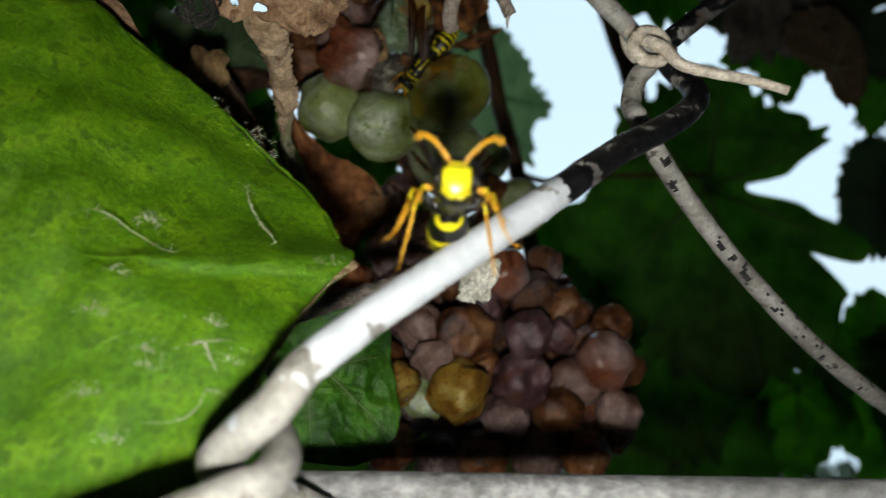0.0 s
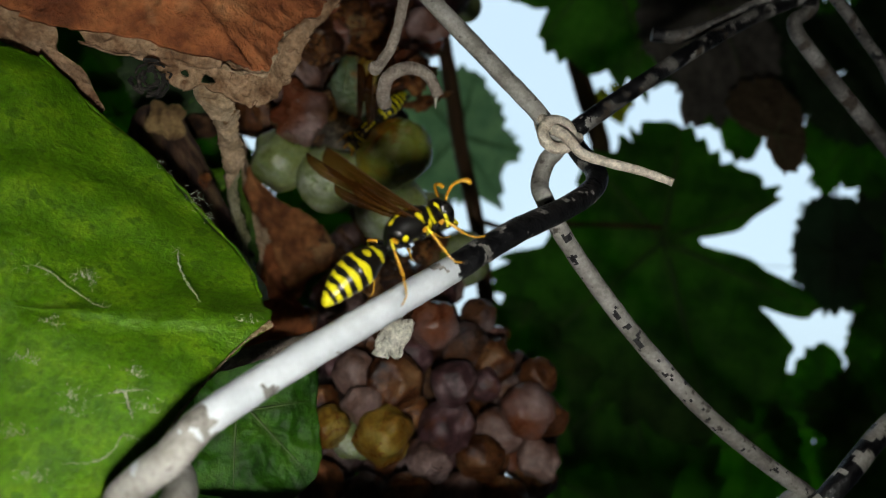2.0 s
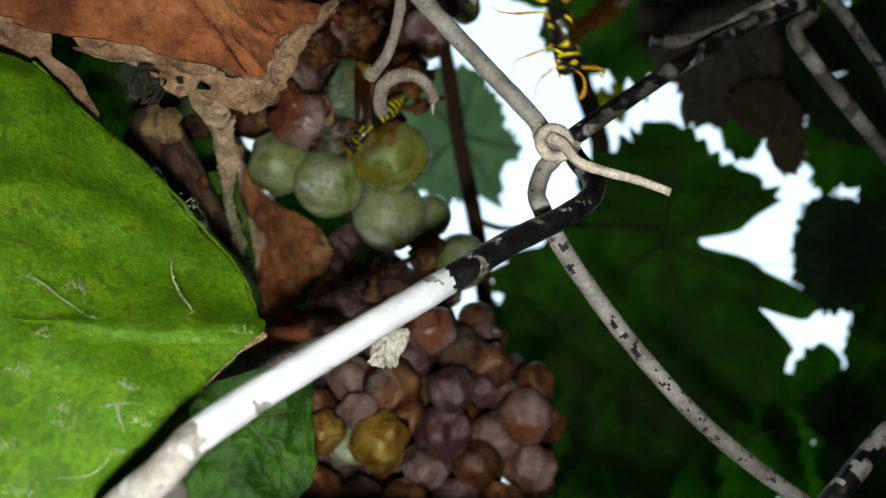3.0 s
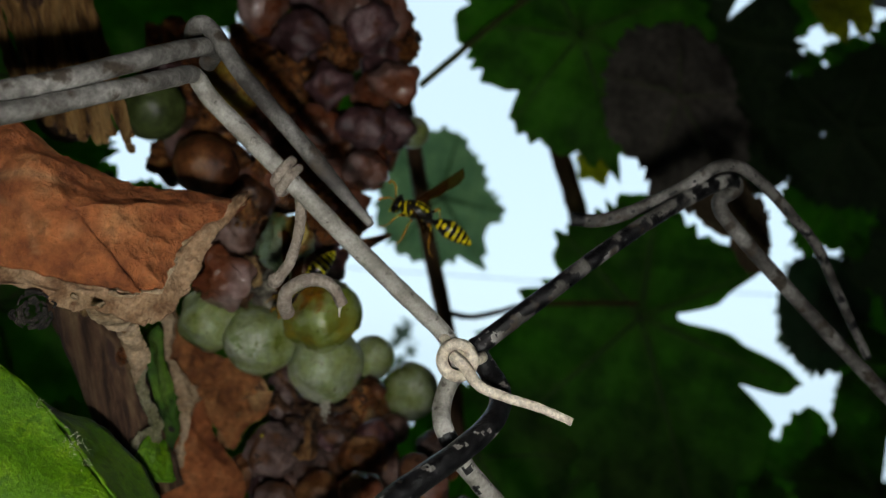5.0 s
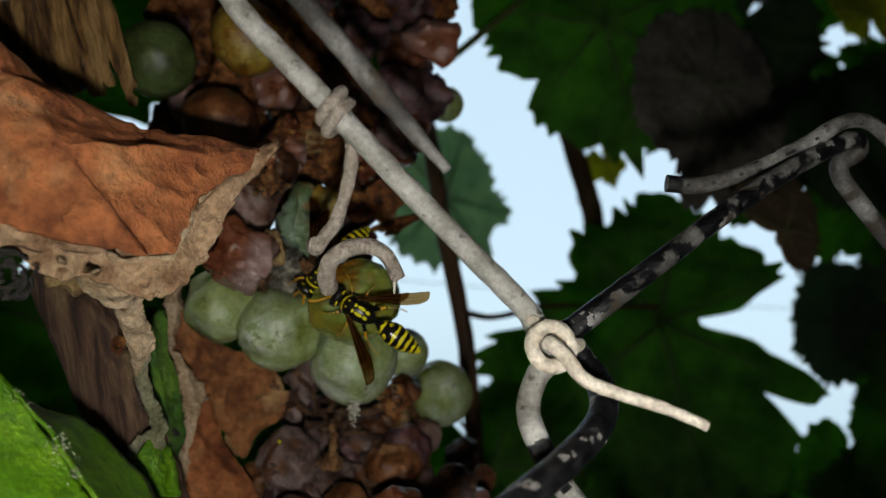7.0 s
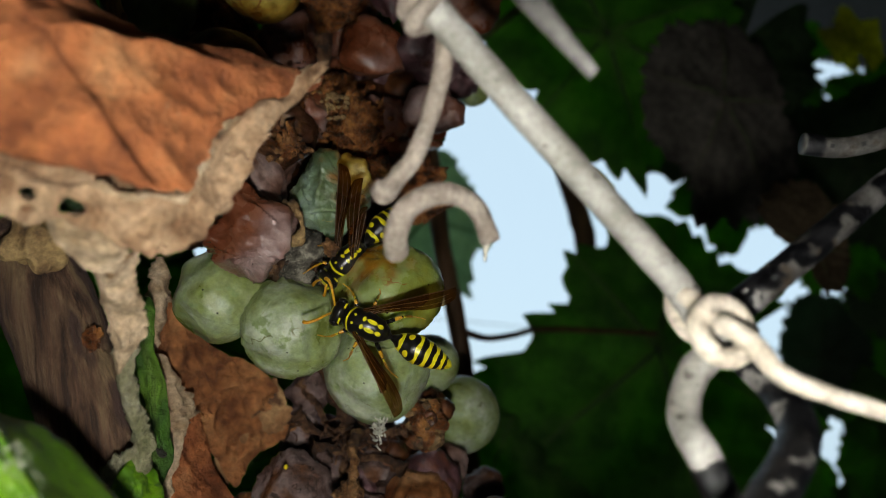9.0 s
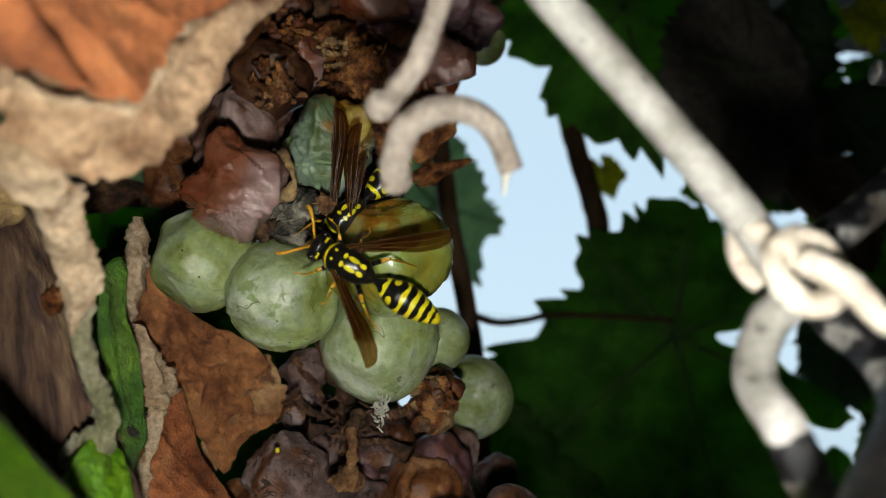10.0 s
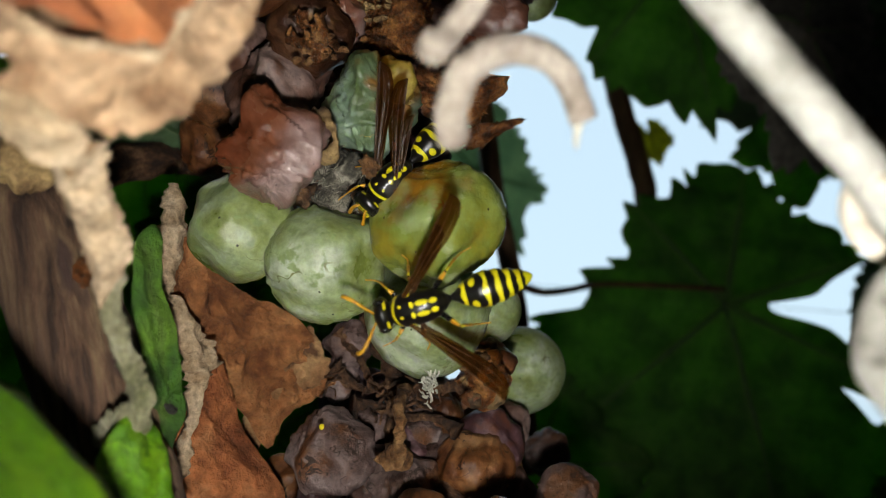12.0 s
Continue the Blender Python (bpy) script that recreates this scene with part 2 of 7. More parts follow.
M_GRAPE_BROWN = material("grape_rotten_brown", [(0.022, 0.008, 0.004), (0.085, 0.028, 0.010), (0.17, 0.066, 0.022), (0.24, 0.12, 0.05)], 0.36, 150, 12, 0.35, 800, 0.0003, island=0.3, rough_var=0.25, relief=0.4, vein=(0.26, 0.12, 0.04), specks=(0.01, 0.006, 0.004), scratch=((0.03, 0.01, 0.005), 300, 0.015, 0.45))
M_GRAPE_GREY = material("grape_raisin_grey", [(0.032, 0.016, 0.012), (0.095, 0.055, 0.046), (0.17, 0.115, 0.105), (0.24, 0.18, 0.17)], 0.42, 150, 12, 0.5, 800, 0.0004, spots=(0.13, 0.052, 0.020), spot_scale=130, spot_amount=0.47, island=0.3, rough_var=0.25, relief=0.4, scratch=((0.035, 0.016, 0.01), 380, 0.02, 0.52))
M_GRAPE_PURPLE = material("grape_dusty_purple", [(0.032, 0.013, 0.014), (0.085, 0.040, 0.044), (0.18, 0.118, 0.122)], 0.45, 180, 10, 0.3, 700, 0.0003, spots=(0.09, 0.032, 0.02), spot_scale=220, spot_amount=0.44, island=0.3, rough_var=0.2, relief=0.4)
M_GRAPE_GOLD = material("grape_wrinkled_gold", [(0.14, 0.05, 0.006), (0.24, 0.14, 0.018), (0.31, 0.24, 0.05)], 0.3, 160, 8, 0.3, 600, 0.0004, subsurface=0.2, scratch=((0.16, 0.06, 0.008), 200, 0.02, 0.55), relief=0.5)
# Green berry skin darkened to carry the shadow of the wires.
M_GRAPE_SHADED = material("grape_shaded_green", [(0.035, 0.050, 0.012), (0.06, 0.085, 0.022), (0.09, 0.12, 0.04)], 0.45, 150, 9, 0.2, 700, 0.0002)
M_GRAPE_TORN = material("grape_torn_dark", [(0.012, 0.005, 0.003), (0.045, 0.016, 0.007), (0.10, 0.042, 0.016)], 0.36, 150, 12, 0.35, 800, 0.0003, rough_var=0.2, vein=(0.30, 0.15, 0.05))
M_CRUST = material("rotten_fruit_crust", [(0.030, 0.009, 0.003), (0.27, 0.088, 0.022), (0.60, 0.28, 0.085)], 0.38, 420, 9, 1.0, 1400, 0.0008)
M_STALK_RUSTY = material("rusty_bunch_stalk", [(0.09, 0.035, 0.010), (0.24, 0.105, 0.030), (0.40, 0.21, 0.08)], 0.75, 380, 10, 1.0, 1300, 0.0006)
M_STALK = material("dry_grape_stalk", [(0.035, 0.015, 0.007), (0.12, 0.052, 0.022), (0.25, 0.13, 0.06)], 0.8, 420, 10, 1.0, 1500, 0.0005)
M_BUD = material("dry_bud_ochre", [(0.05, 0.025, 0.012), (0.18, 0.105, 0.04), (0.36, 0.24, 0.10)], 0.75, 200, 8, 0.5, 1200, 0.0003)
M_FIBRE = material("dry_grey_fibre", [(0.03, 0.026, 0.020), (0.11, 0.098, 0.075), (0.36, 0.33, 0.26)], 0.9, 500, 6, 0.5, 1500, 0.0002)
M_FLAP = material("dry_leaf_light_brown", [(0.16, 0.072, 0.027), (0.32, 0.16, 0.065), (0.44, 0.26, 0.115)], 0.85, 160, 12, 0.5, 900, 0.0004, spots=(0.10, 0.045, 0.02), spot_scale=220, spot_amount=0.4)
M_RIM = material("dry_leaf_pale_rim", [(0.28, 0.18, 0.095), (0.47, 0.34, 0.21), (0.60, 0.46, 0.31)], 0.9, 200, 12, 0.6, 1500, 0.0003, spots=(0.25, 0.14, 0.06), spot_scale=200, spot_amount=0.38)
M_DEADBROWN = material("dry_leaf_dark_brown", [(0.19, 0.062, 0.018), (0.40, 0.155, 0.05), (0.55, 0.26, 0.095)], 0.7, 120, 12, 0.8, 700, 0.0006, vein=(0.36, 0.18, 0.08), scratch=((0.42, 0.20, 0.08), 260, 0.005, 0.40))
M_TUFT = material("charred_tuft", [(0.005, 0.0045, 0.004), (0.022, 0.018, 0.014), (0.06, 0.05, 0.04)], 0.85, 600, 6, 0.8, 1500, 0.0003)
M_BARK = material("vine_bark", [(0.042, 0.020, 0.011), (0.125, 0.064, 0.036), (0.20, 0.118, 0.064), (0.28, 0.185, 0.095)], 0.8, 420, 10, 0.9, 1100, 0.0007, spots=(0.080, 0.042, 0.032), spot_scale=300, spot_amount=0.45, stretch=(1, 1, 0.06), lean=-0.34)
M_STRAW = material("straw_bark", [(0.10, 0.046, 0.015), (0.34, 0.18, 0.055), (0.52, 0.32, 0.12)], 0.6, 420, 9, 1.0, 1000, 0.0006, stretch=(1, 1, 0.08), lean=-0.25)
M_CANE = material("brown_cane", [(0.075, 0.036, 0.016), (0.18, 0.095, 0.040)], 0.65, 60, 6, 0.5, 200, 0.0006, stretch=(1, 1, 0.2))
M_GREEN_STEM = material("green_petiole", [(0.06, 0.09, 0.02), (0.12, 0.14, 0.04)], 0.6, 100, 5, 0.3)
M_RIB = material("pale_leaf_rib", [(0.06, 0.11, 0.03), (0.10, 0.16, 0.05)], 0.6, 200, 5, 0.3)
M_WHITE = material("white_wire_coating", [(0.47, 0.51, 0.54), (0.57, 0.61, 0.64)], 0.4, 180, 6, 0.15, 900, 0.0002, rough_var=0.1, grain=0.08)
M_GREYCOAT = material("weathered_wire_coating", [(0.20, 0.19, 0.165), (0.30, 0.29, 0.26), (0.39, 0.38, 0.35)], 0.58, 200, 10, 0.4, 1500, 0.0002,
                      spots=(0.07, 0.06, 0.05), spot_scale=520, spot_amount=0.40, grain=0.25)
M_BLACK = material("black_paint", [(0.0015, 0.0015, 0.002), (0.004, 0.004, 0.005), (0.012, 0.012, 0.013)], 0.32, 420, 9, 0.35, 1500, 0.0003, spots=(0.14, 0.136, 0.128), spot_scale=800, spot_amount=0.30)
# Grime, with the tone lowered further for weak light on these wires.
M_GRIMY_DIM = material("grimy_dimmed_wire_coating", [(0.035, 0.032, 0.029), (0.085, 0.081, 0.074), (0.15, 0.145, 0.135), (0.25, 0.245, 0.23)], 0.65, 160, 10, 0.4, 1500, 0.0002, spots=(0.045, 0.034, 0.024), spot_scale=260, spot_amount=0.45)
M_BARE = material("chipped_bare_wire", [(0.14, 0.13, 0.12), (0.34, 0.33, 0.30)], 0.6, 900, 6, 0.6, 2600, 0.0003)
M_STEEL = material("galvanised_steel", [(0.20, 0.20, 0.195), (0.36, 0.36, 0.355)], 0.55, 220, 8, 0.4, 900, 0.0003, spots=(0.14, 0.13, 0.12), spot_scale=330, spot_amount=0.34, metallic=0.25)
M_TIE = material("aged_cream_tie", [(0.52, 0.45, 0.35), (0.74, 0.67, 0.56)], 0.6, 420, 6, 0.4, 1500, 0.0003)
M_TENDRIL = material("dried_tendril_grey", [(0.27, 0.22, 0.18), (0.44, 0.38, 0.32)], 0.8, 400, 7, 0.6, 1400, 0.0004)
M_PAPER = material("papery_husk", [(0.52, 0.50, 0.40), (0.76, 0.74, 0.64)], 0.8, 260, 7, 0.5, 1300, 0.0006)
M_WBLACK = material("wasp_black", [(0.003, 0.003, 0.003), (0.009, 0.008, 0.007)], 0.27, 2500, 4, 0.3, 6000, 0.00005, grain=0.12)
M_WYELLOW = material("wasp_yellow", [(0.55, 0.46, 0.006), (0.70, 0.60, 0.015)], 0.4, 2500, 4, 0.2, 6000, 0.00005, grain=0.12)
M_WORANGE = material("wasp_orange", [(0.38, 0.16, 0.008), (0.58, 0.33, 0.014)], 0.4, 2500, 4, 0.2, 6000, 0.00005, grain=0.12)
M_WING = material("wasp_wing_amber", [(0.045, 0.018, 0.004), (0.11, 0.050, 0.010)], 0.2, 500, 3, 0.2, 5000, 0.00003, translucent=0.6, trans_colour=(2.2, 1.8, 1.3), grain=0.05)
M_WVEIN = material("wasp_wing_vein", [(0.030, 0.012, 0.003), (0.07, 0.028, 0.006)], 0.35, 2500, 3, 0.2, 5000, 0.00003)
M_SOIL = material("bare_soil", [(0.06, 0.045, 0.03), (0.13, 0.10, 0.07)], 0.95, 6, 8, 0.8, 30, 0.02)
M_BLOCKER = material("dark_light_blocker", [(0.05, 0.05, 0.045), (0.08, 0.078, 0.07)], 0.9, 3, 8, 0.4, 60, 0.003)
M_FAR_TREE = material("far_tree_foliage", [(0.03, 0.06, 0.035), (0.06, 0.10, 0.06)], 0.8, 3, 6, 0.6, 10, 0.05)
M_THREAD = material("grey_cable", [(0.10, 0.11, 0.12), (0.14, 0.15, 0.16)], 0.7, 30, 3, 0.2)
M_LED = bpy.data.materials.new("torch_led")
M_LED.use_nodes = True
led = M_LED.node_tree.nodes.new("ShaderNodeEmission")
led.inputs["Strength"].default_value = 1050.0
led.inputs["Color"].default_value = (1.0, 0.985, 0.92, 1)
M_LED.node_tree.links.new(led.outputs["Emission"], M_LED.node_tree.nodes["Material Output"].inputs["Surface"])
n, l = M_WING.node_tree.nodes, M_WING.node_tree.links
film = n.new("ShaderNodeBsdfTransparent")
film.inputs["Color"].default_value = (0.72, 0.56, 0.34, 1)
sheer = n.new("ShaderNodeMixShader")
sheer.inputs["Fac"].default_value = 0.70
l.new(n["Material Output"].inputs["Surface"].links[0].from_socket, sheer.inputs[1])
l.new(film.outputs["BSDF"], sheer.inputs[2])
l.new(sheer.outputs["Shader"], n["Material Output"].inputs["Surface"])

# ---- building helpers ----
ORIGIN = {}


def thing(name, at, label, category, group="", kind=""):
    """An empty at the base of a thing, which carries its parts."""
    ob = new(name)
    ob.empty_display_size = 0.01
    ob.location = at
    ORIGIN[ob] = Vector(at)
    return tagged(ob, label, category, group, kind)


def part(name, bm, mats, parent=None, label="", smooth=True):
    """Links a bmesh, given in world places, as one mesh object under a thing or a part."""
    me = bpy.data.meshes.new(name)
    base = ORIGIN[parent] if parent else Vector((0, 0, 0))
    bmesh.ops.translate(bm, verts=bm.verts[:], vec=-base)
    bmesh.ops.recalc_face_normals(bm, faces=bm.faces[:])
    bm.to_mesh(me)
    bm.free()
    for m in mats if isinstance(mats, (list, tuple)) else [mats]:
        me.materials.append(m)
    if smooth:
        me.polygons.foreach_set("use_smooth", [True] * len(me.polygons))
    ob = new(name, me)
    if parent:
        ob.parent = parent
    ORIGIN[ob] = base
    return tagged(ob, label)


def single(name, bm, mats, at, label, category, group="", kind=""):
    """A thing that is one mesh, with its origin at its base."""
    ob = new(name)
    scene.collection.objects.unlink(ob)
    bpy.data.objects.remove(ob)
    me = bpy.data.meshes.new(name)
    bmesh.ops.translate(bm, verts=bm.verts[:], vec=-Vector(at))
    bmesh.ops.recalc_face_normals(bm, faces=bm.faces[:])
    bm.to_mesh(me)
    bm.free()
    for m in mats if isinstance(mats, (list, tuple)) else [mats]:
        me.materials.append(m)
    me.polygons.foreach_set("use_smooth", [True] * len(me.polygons))
    ob = new(name, me)
    ob.location = at
    return tagged(ob, label, category, group, kind)


def spline(pts, steps=8, closed=False):
    """A smooth line through the points."""
    p = [Vector(q) for q in pts]
    n = len(p)
    out = []
    for i in range(n if closed else n - 1):
        a, b, c, d = (p[(i + k) % n] if closed else p[min(max(i + k, 0), n - 1)] for k in (-1, 0, 1, 2))
        for s in range(steps):
            u = s / steps
            out.append(0.5 * (2 * b + (c - a) * u + (2 * a - 5 * b + 4 * c - d) * u * u + (3 * b - a - 3 * c + d) * u ** 3))
    if not closed:
        out.append(p[-1])
    return out


def tube(pts, radius, sides=14, steps=8, wobble=0.0, wob_scale=300.0, paint=None, bm=None, cap=True, smooth_line=True, flat=None):
    """A round rod along a smooth line. radius: a number or a function of 0..1. paint: the material's index from the place 0..1, the angle and the point."""
    bm = bm or bmesh.new()
    line = spline(pts, steps) if smooth_line else [Vector(q) for q in pts]
    n = len(line)
    tan = [(line[min(i + 1, n - 1)] - line[max(i - 1, 0)]).normalized() for i in range(n)]
    side = tan[0].orthogonal().normalized()
    rings = []
    for i in range(n):
        side = (side - tan[i] * side.dot(tan[i])).normalized()
        up = tan[i].cross(side)
        s = i / (n - 1)
        r = radius(s) if callable(radius) else radius
        ring = []
        for k in range(sides):
            a = 2 * math.pi * k / sides
            d = side * math.cos(a) + up * math.sin(a) * (flat or 1.0)
            w = 1 + wobble * noise.noise((line[i] + d * r) * wob_scale)
            ring.append(bm.verts.new(line[i] + d * r * w))
        rings.append(ring)
    for i in range(n - 1):
        for k in range(sides):
            f = bm.faces.new((rings[i][k], rings[i][(k + 1) % sides], rings[i + 1][(k + 1) % sides], rings[i + 1][k]))
            if paint:
                f.material_index = paint((i + 0.5) / (n - 1), 2 * math.pi * (k + 0.5) / sides, f.calc_center_median())
    if cap:
        bm.faces.new(rings[0][::-1])
        bm.faces.new(rings[-1])
    return bm


def ball(centre, r, squash=(1, 1, 1), lumps=0.03, lump_scale=120.0, folds=0.0, fold_scale=160.0, dent=None, seg=40, seed=0.0, turn=0.0):
    """A berry: rounded, uneven, with folds where it has shrunk and a dent where it has been eaten."""
    bm = bmesh.new()
    bmesh.ops.create_uvsphere(bm, u_segments=seg, v_segments=seg * 2 // 3, radius=1.0)
    stain = bm.verts.layers.float.new("vein")
    off = Vector((seed * 7.3, seed * 3.1, seed * 5.7))
    rot = Euler((turn, turn * 0.7, turn * 1.3)).to_matrix()
    rnd = random.Random(int(seed * 10) + 1)
    count = 8 + int(fold_scale / 14)
    sides, grown = [], []
    for i in range(count):
        z = 1 - 2 * (i + 0.5) / count
        a = 2.4 * i + rnd.uniform(-0.7, 0.7)
        w = math.sqrt(1 - z * z)
        sides.append((Vector((w * math.cos(a), w * math.sin(a), z + rnd.uniform(-0.2, 0.2))).normalized(), 1 - folds * rnd.uniform(0.3, 2.6), rnd.uniform(-0.2, 1.0)))
    for v in bm.verts:
        d = v.co.normalized()
        k = 1 + 1.5 * lumps * noise.noise(d * 1.6 + off)
        if folds:
            q = (d + 0.20 * noise.noise_vector(d * 1.7 + off) + 0.05 * noise.noise_vector(d * 4 + off) + 0.02 * noise.noise_vector(d * 11 + off)).normalized()
            total = math.exp(-48)
            for face, h, hollow in sides:
                c = q.dot(face)
                if c > 0.3:
                    total += math.exp(-48 * h / c)
                if c > 0.72:
                    w = (c - 0.72) / 0.28
                    k -= folds * 0.55 * hollow * w * w * (3 - 2 * w)
            k *= min(1.0, -math.log(total) / 48 + 0.02)
            g = max(0.0, 1 - abs(noise.noise(q * 2.1 + off)) * 9)
            k -= folds * 0.55 * g * g * max(0.0, noise.noise(q * 1.9 - off) + 0.3)
            g = max(0.0, 1 - abs(noise.noise(q * 6.3 + off)) * 6)
            k -= folds * 0.34 * g * g
            g = max(0.0, 1 - abs(noise.noise(q * 13 - off)) * 5)
            k -= folds * 0.16 * g * g
            for face, h, hollow in sides[:5]:
                x = q.dot(Vector((face.y, face.z, face.x))) - 0.3 * hollow
                keep = max(0.0, min(1.0, 2.5 * noise.noise(q * 1.4 + off * h) + 0.4))
                k += folds * 0.55 * keep * (math.exp(-(x / 0.045) ** 2) - 0.9 * math.exp(-((x - 0.11) / 0.07) ** 2))
        if dent:
            c = d.dot(Vector(dent[0]).normalized())
            w = max(0.0, c - dent[1]) / (1 - dent[1])
            k -= dent[2] * w * w * (3 - 2 * w)
            c = (c + 0.35 * noise.noise(d * 3 + off) + 0.15 * noise.noise(d * 9 + off) - dent[1] - 0.02) / 0.35
            v[stain] = min(1.0, max(0.0, c))
        grown.append(k)
    full = sorted(grown)[int(len(grown) * 0.8)] if folds > 0.04 else 1.0
    for v, k in zip(bm.verts, grown):
        d = v.co
        e = rot @ Vector((d.x * squash[0], d.y * squash[1], d.z * squash[2]))
        v.co = e * (r * k / full) + Vector(centre)
    return bm


def blade(edge, centre, rings=26, steps=10, rough=0.0, rough_scale=400.0, bulge=0.0, wave=0.0, wave_scale=60.0, thick=0.0004, teeth=0.0, veins=(), edge_width=0.0, crease=0.0, crease_scale=150.0, holes=()):
    """A leaf's blade, laid as a skin from its centre to its edge. veins: lines of two points; the skin rises along them. holes: torn places, as centre and radius."""
    bm = bmesh.new()
    torn = [(Vector(q), w) for q, w in holes]
    layer = bm.verts.layers.float.new("vein")
    rim = spline(edge, steps, closed=True)
    n = len(rim)
    c = Vector(centre)
    nor = sum(((rim[i] - c).cross(rim[(i + 1) % n] - c) for i in range(n)), Vector()).normalized()
    if nor.y > 0:
        nor = -nor
    vl = [(Vector(a), Vector(b)) for a, b in veins]
    rows = []
    for j in range(1, rings + 1):
        u = (j / rings) ** 0.85
        row = []
        for i in range(n):
            q = rim[i]
            ro = 1 + rough * noise.fractal(q * rough_scale, 0.8, 2.0, 4) + (teeth * (abs((i * 0.37) % 1 - 0.5) - 0.25) if teeth else 0)
            p = c + (q - c) * (u * (1 + (ro - 1) * u ** 4))
            h = bulge * (1 - u * u) + wave * noise.noise(p * wave_scale) * min(1, u * 2)
            if crease:
                h += crease * (1 - abs(noise.noise(p * crease_scale)) * 2) + crease * 0.4 * (1 - abs(noise.noise(p * crease_scale * 2.7)) * 2)
            vv = 0.0
            for a, b in vl:
                ab = b - a
                s = min(1, max(0, (p - a).dot(ab) / ab.length_squared))
                d = (p - a - ab * s).length
                vv = max(vv, math.exp(-(d / (0.0007 * (1.25 - s))) ** 2) * (1 - 0.5 * s))
                h -= 0.0004 * math.exp(-(d / 0.0016) ** 2)
            v = bm.verts.new(p + nor * h)
            v[layer] = vv
            row.append(v)
        rows.append(row)
    mid = bm.verts.new(c + nor * bulge)
    for i in range(n):
        bm.faces.new((mid, rows[0][i], rows[0][(i + 1) % n]))
        for j in range(rings - 1):
            mid_face = (rows[j][i].co + rows[j + 1][(i + 1) % n].co) / 2
            if any(math.hypot((mid_face.x - q.x) * 0.7, (mid_face.z - q.z) * 1.4) < w * (1 + 1.3 * noise.noise(mid_face * 900)) for q, w in torn):
                continue
            f = bm.faces.new((rows[j][i], rows[j + 1][i], rows[j + 1][(i + 1) % n], rows[j][(i + 1) % n]))
            if edge_width and j >= rings - 1 - edge_width:
                f.material_index = 1
    thicken(bm, nor, thick)
    return bm


def ribbon(left, right, bulge=0.0, crease=0.0, crease_scale=260.0, thick=0.0005, across=14, steps=14, rough=0.0):
    """A strip of dry leaf laid between two smooth edges, curled across by bulge."""
    bm = bmesh.new()
    bm.verts.layers.float.new("vein")
    a, b = spline(left, steps), spline(right, steps)
    nor = (a[-1] - a[0]).cross(b[0] - a[0]).normalized()
    if nor.y > 0:
        nor = -nor
    rows = []
    for i in range(len(a)):
        row = []
        for k in range(across + 1):
            v = k / across
            w = v + rough * (1 if k == across else -1 if k == 0 else 0) * noise.noise(a[i] * 1500)
            p = a[i].lerp(b[i], w)
            h = bulge * math.sin(math.pi * v) + crease * (1 - abs(noise.noise(p * crease_scale)) * 3) + 0.4 * crease * noise.noise(p * crease_scale * 3)
            row.append(bm.verts.new(p + nor * h))
        rows.append(row)
    for i in range(len(a) - 1):
        for k in range(across):
            bm.faces.new((rows[i][k], rows[i + 1][k], rows[i + 1][k + 1], rows[i][k + 1]))
    thicken(bm, nor, thick)
    return bm


def thicken(bm, nor, thick):
    """Gives a skin its second side and closes the edge between the two."""
    faces = bm.faces[:]
    rim = [e for e in bm.edges if e.is_boundary]
    twin = {v: bm.verts.new(v.co - nor * thick) for v in bm.verts[:]}
    for layer in bm.verts.layers.float.values():
        for v, w in twin.items():
            w[layer] = v[layer]
    for f in faces:
        g = bm.faces.new([twin[v] for v in reversed(f.verts)])
        g.material_index = f.material_index
    for e in rim:
        a, b = e.verts
        bm.faces.new((a, b, twin[b], twin[a])).material_index = e.link_faces[0].material_index


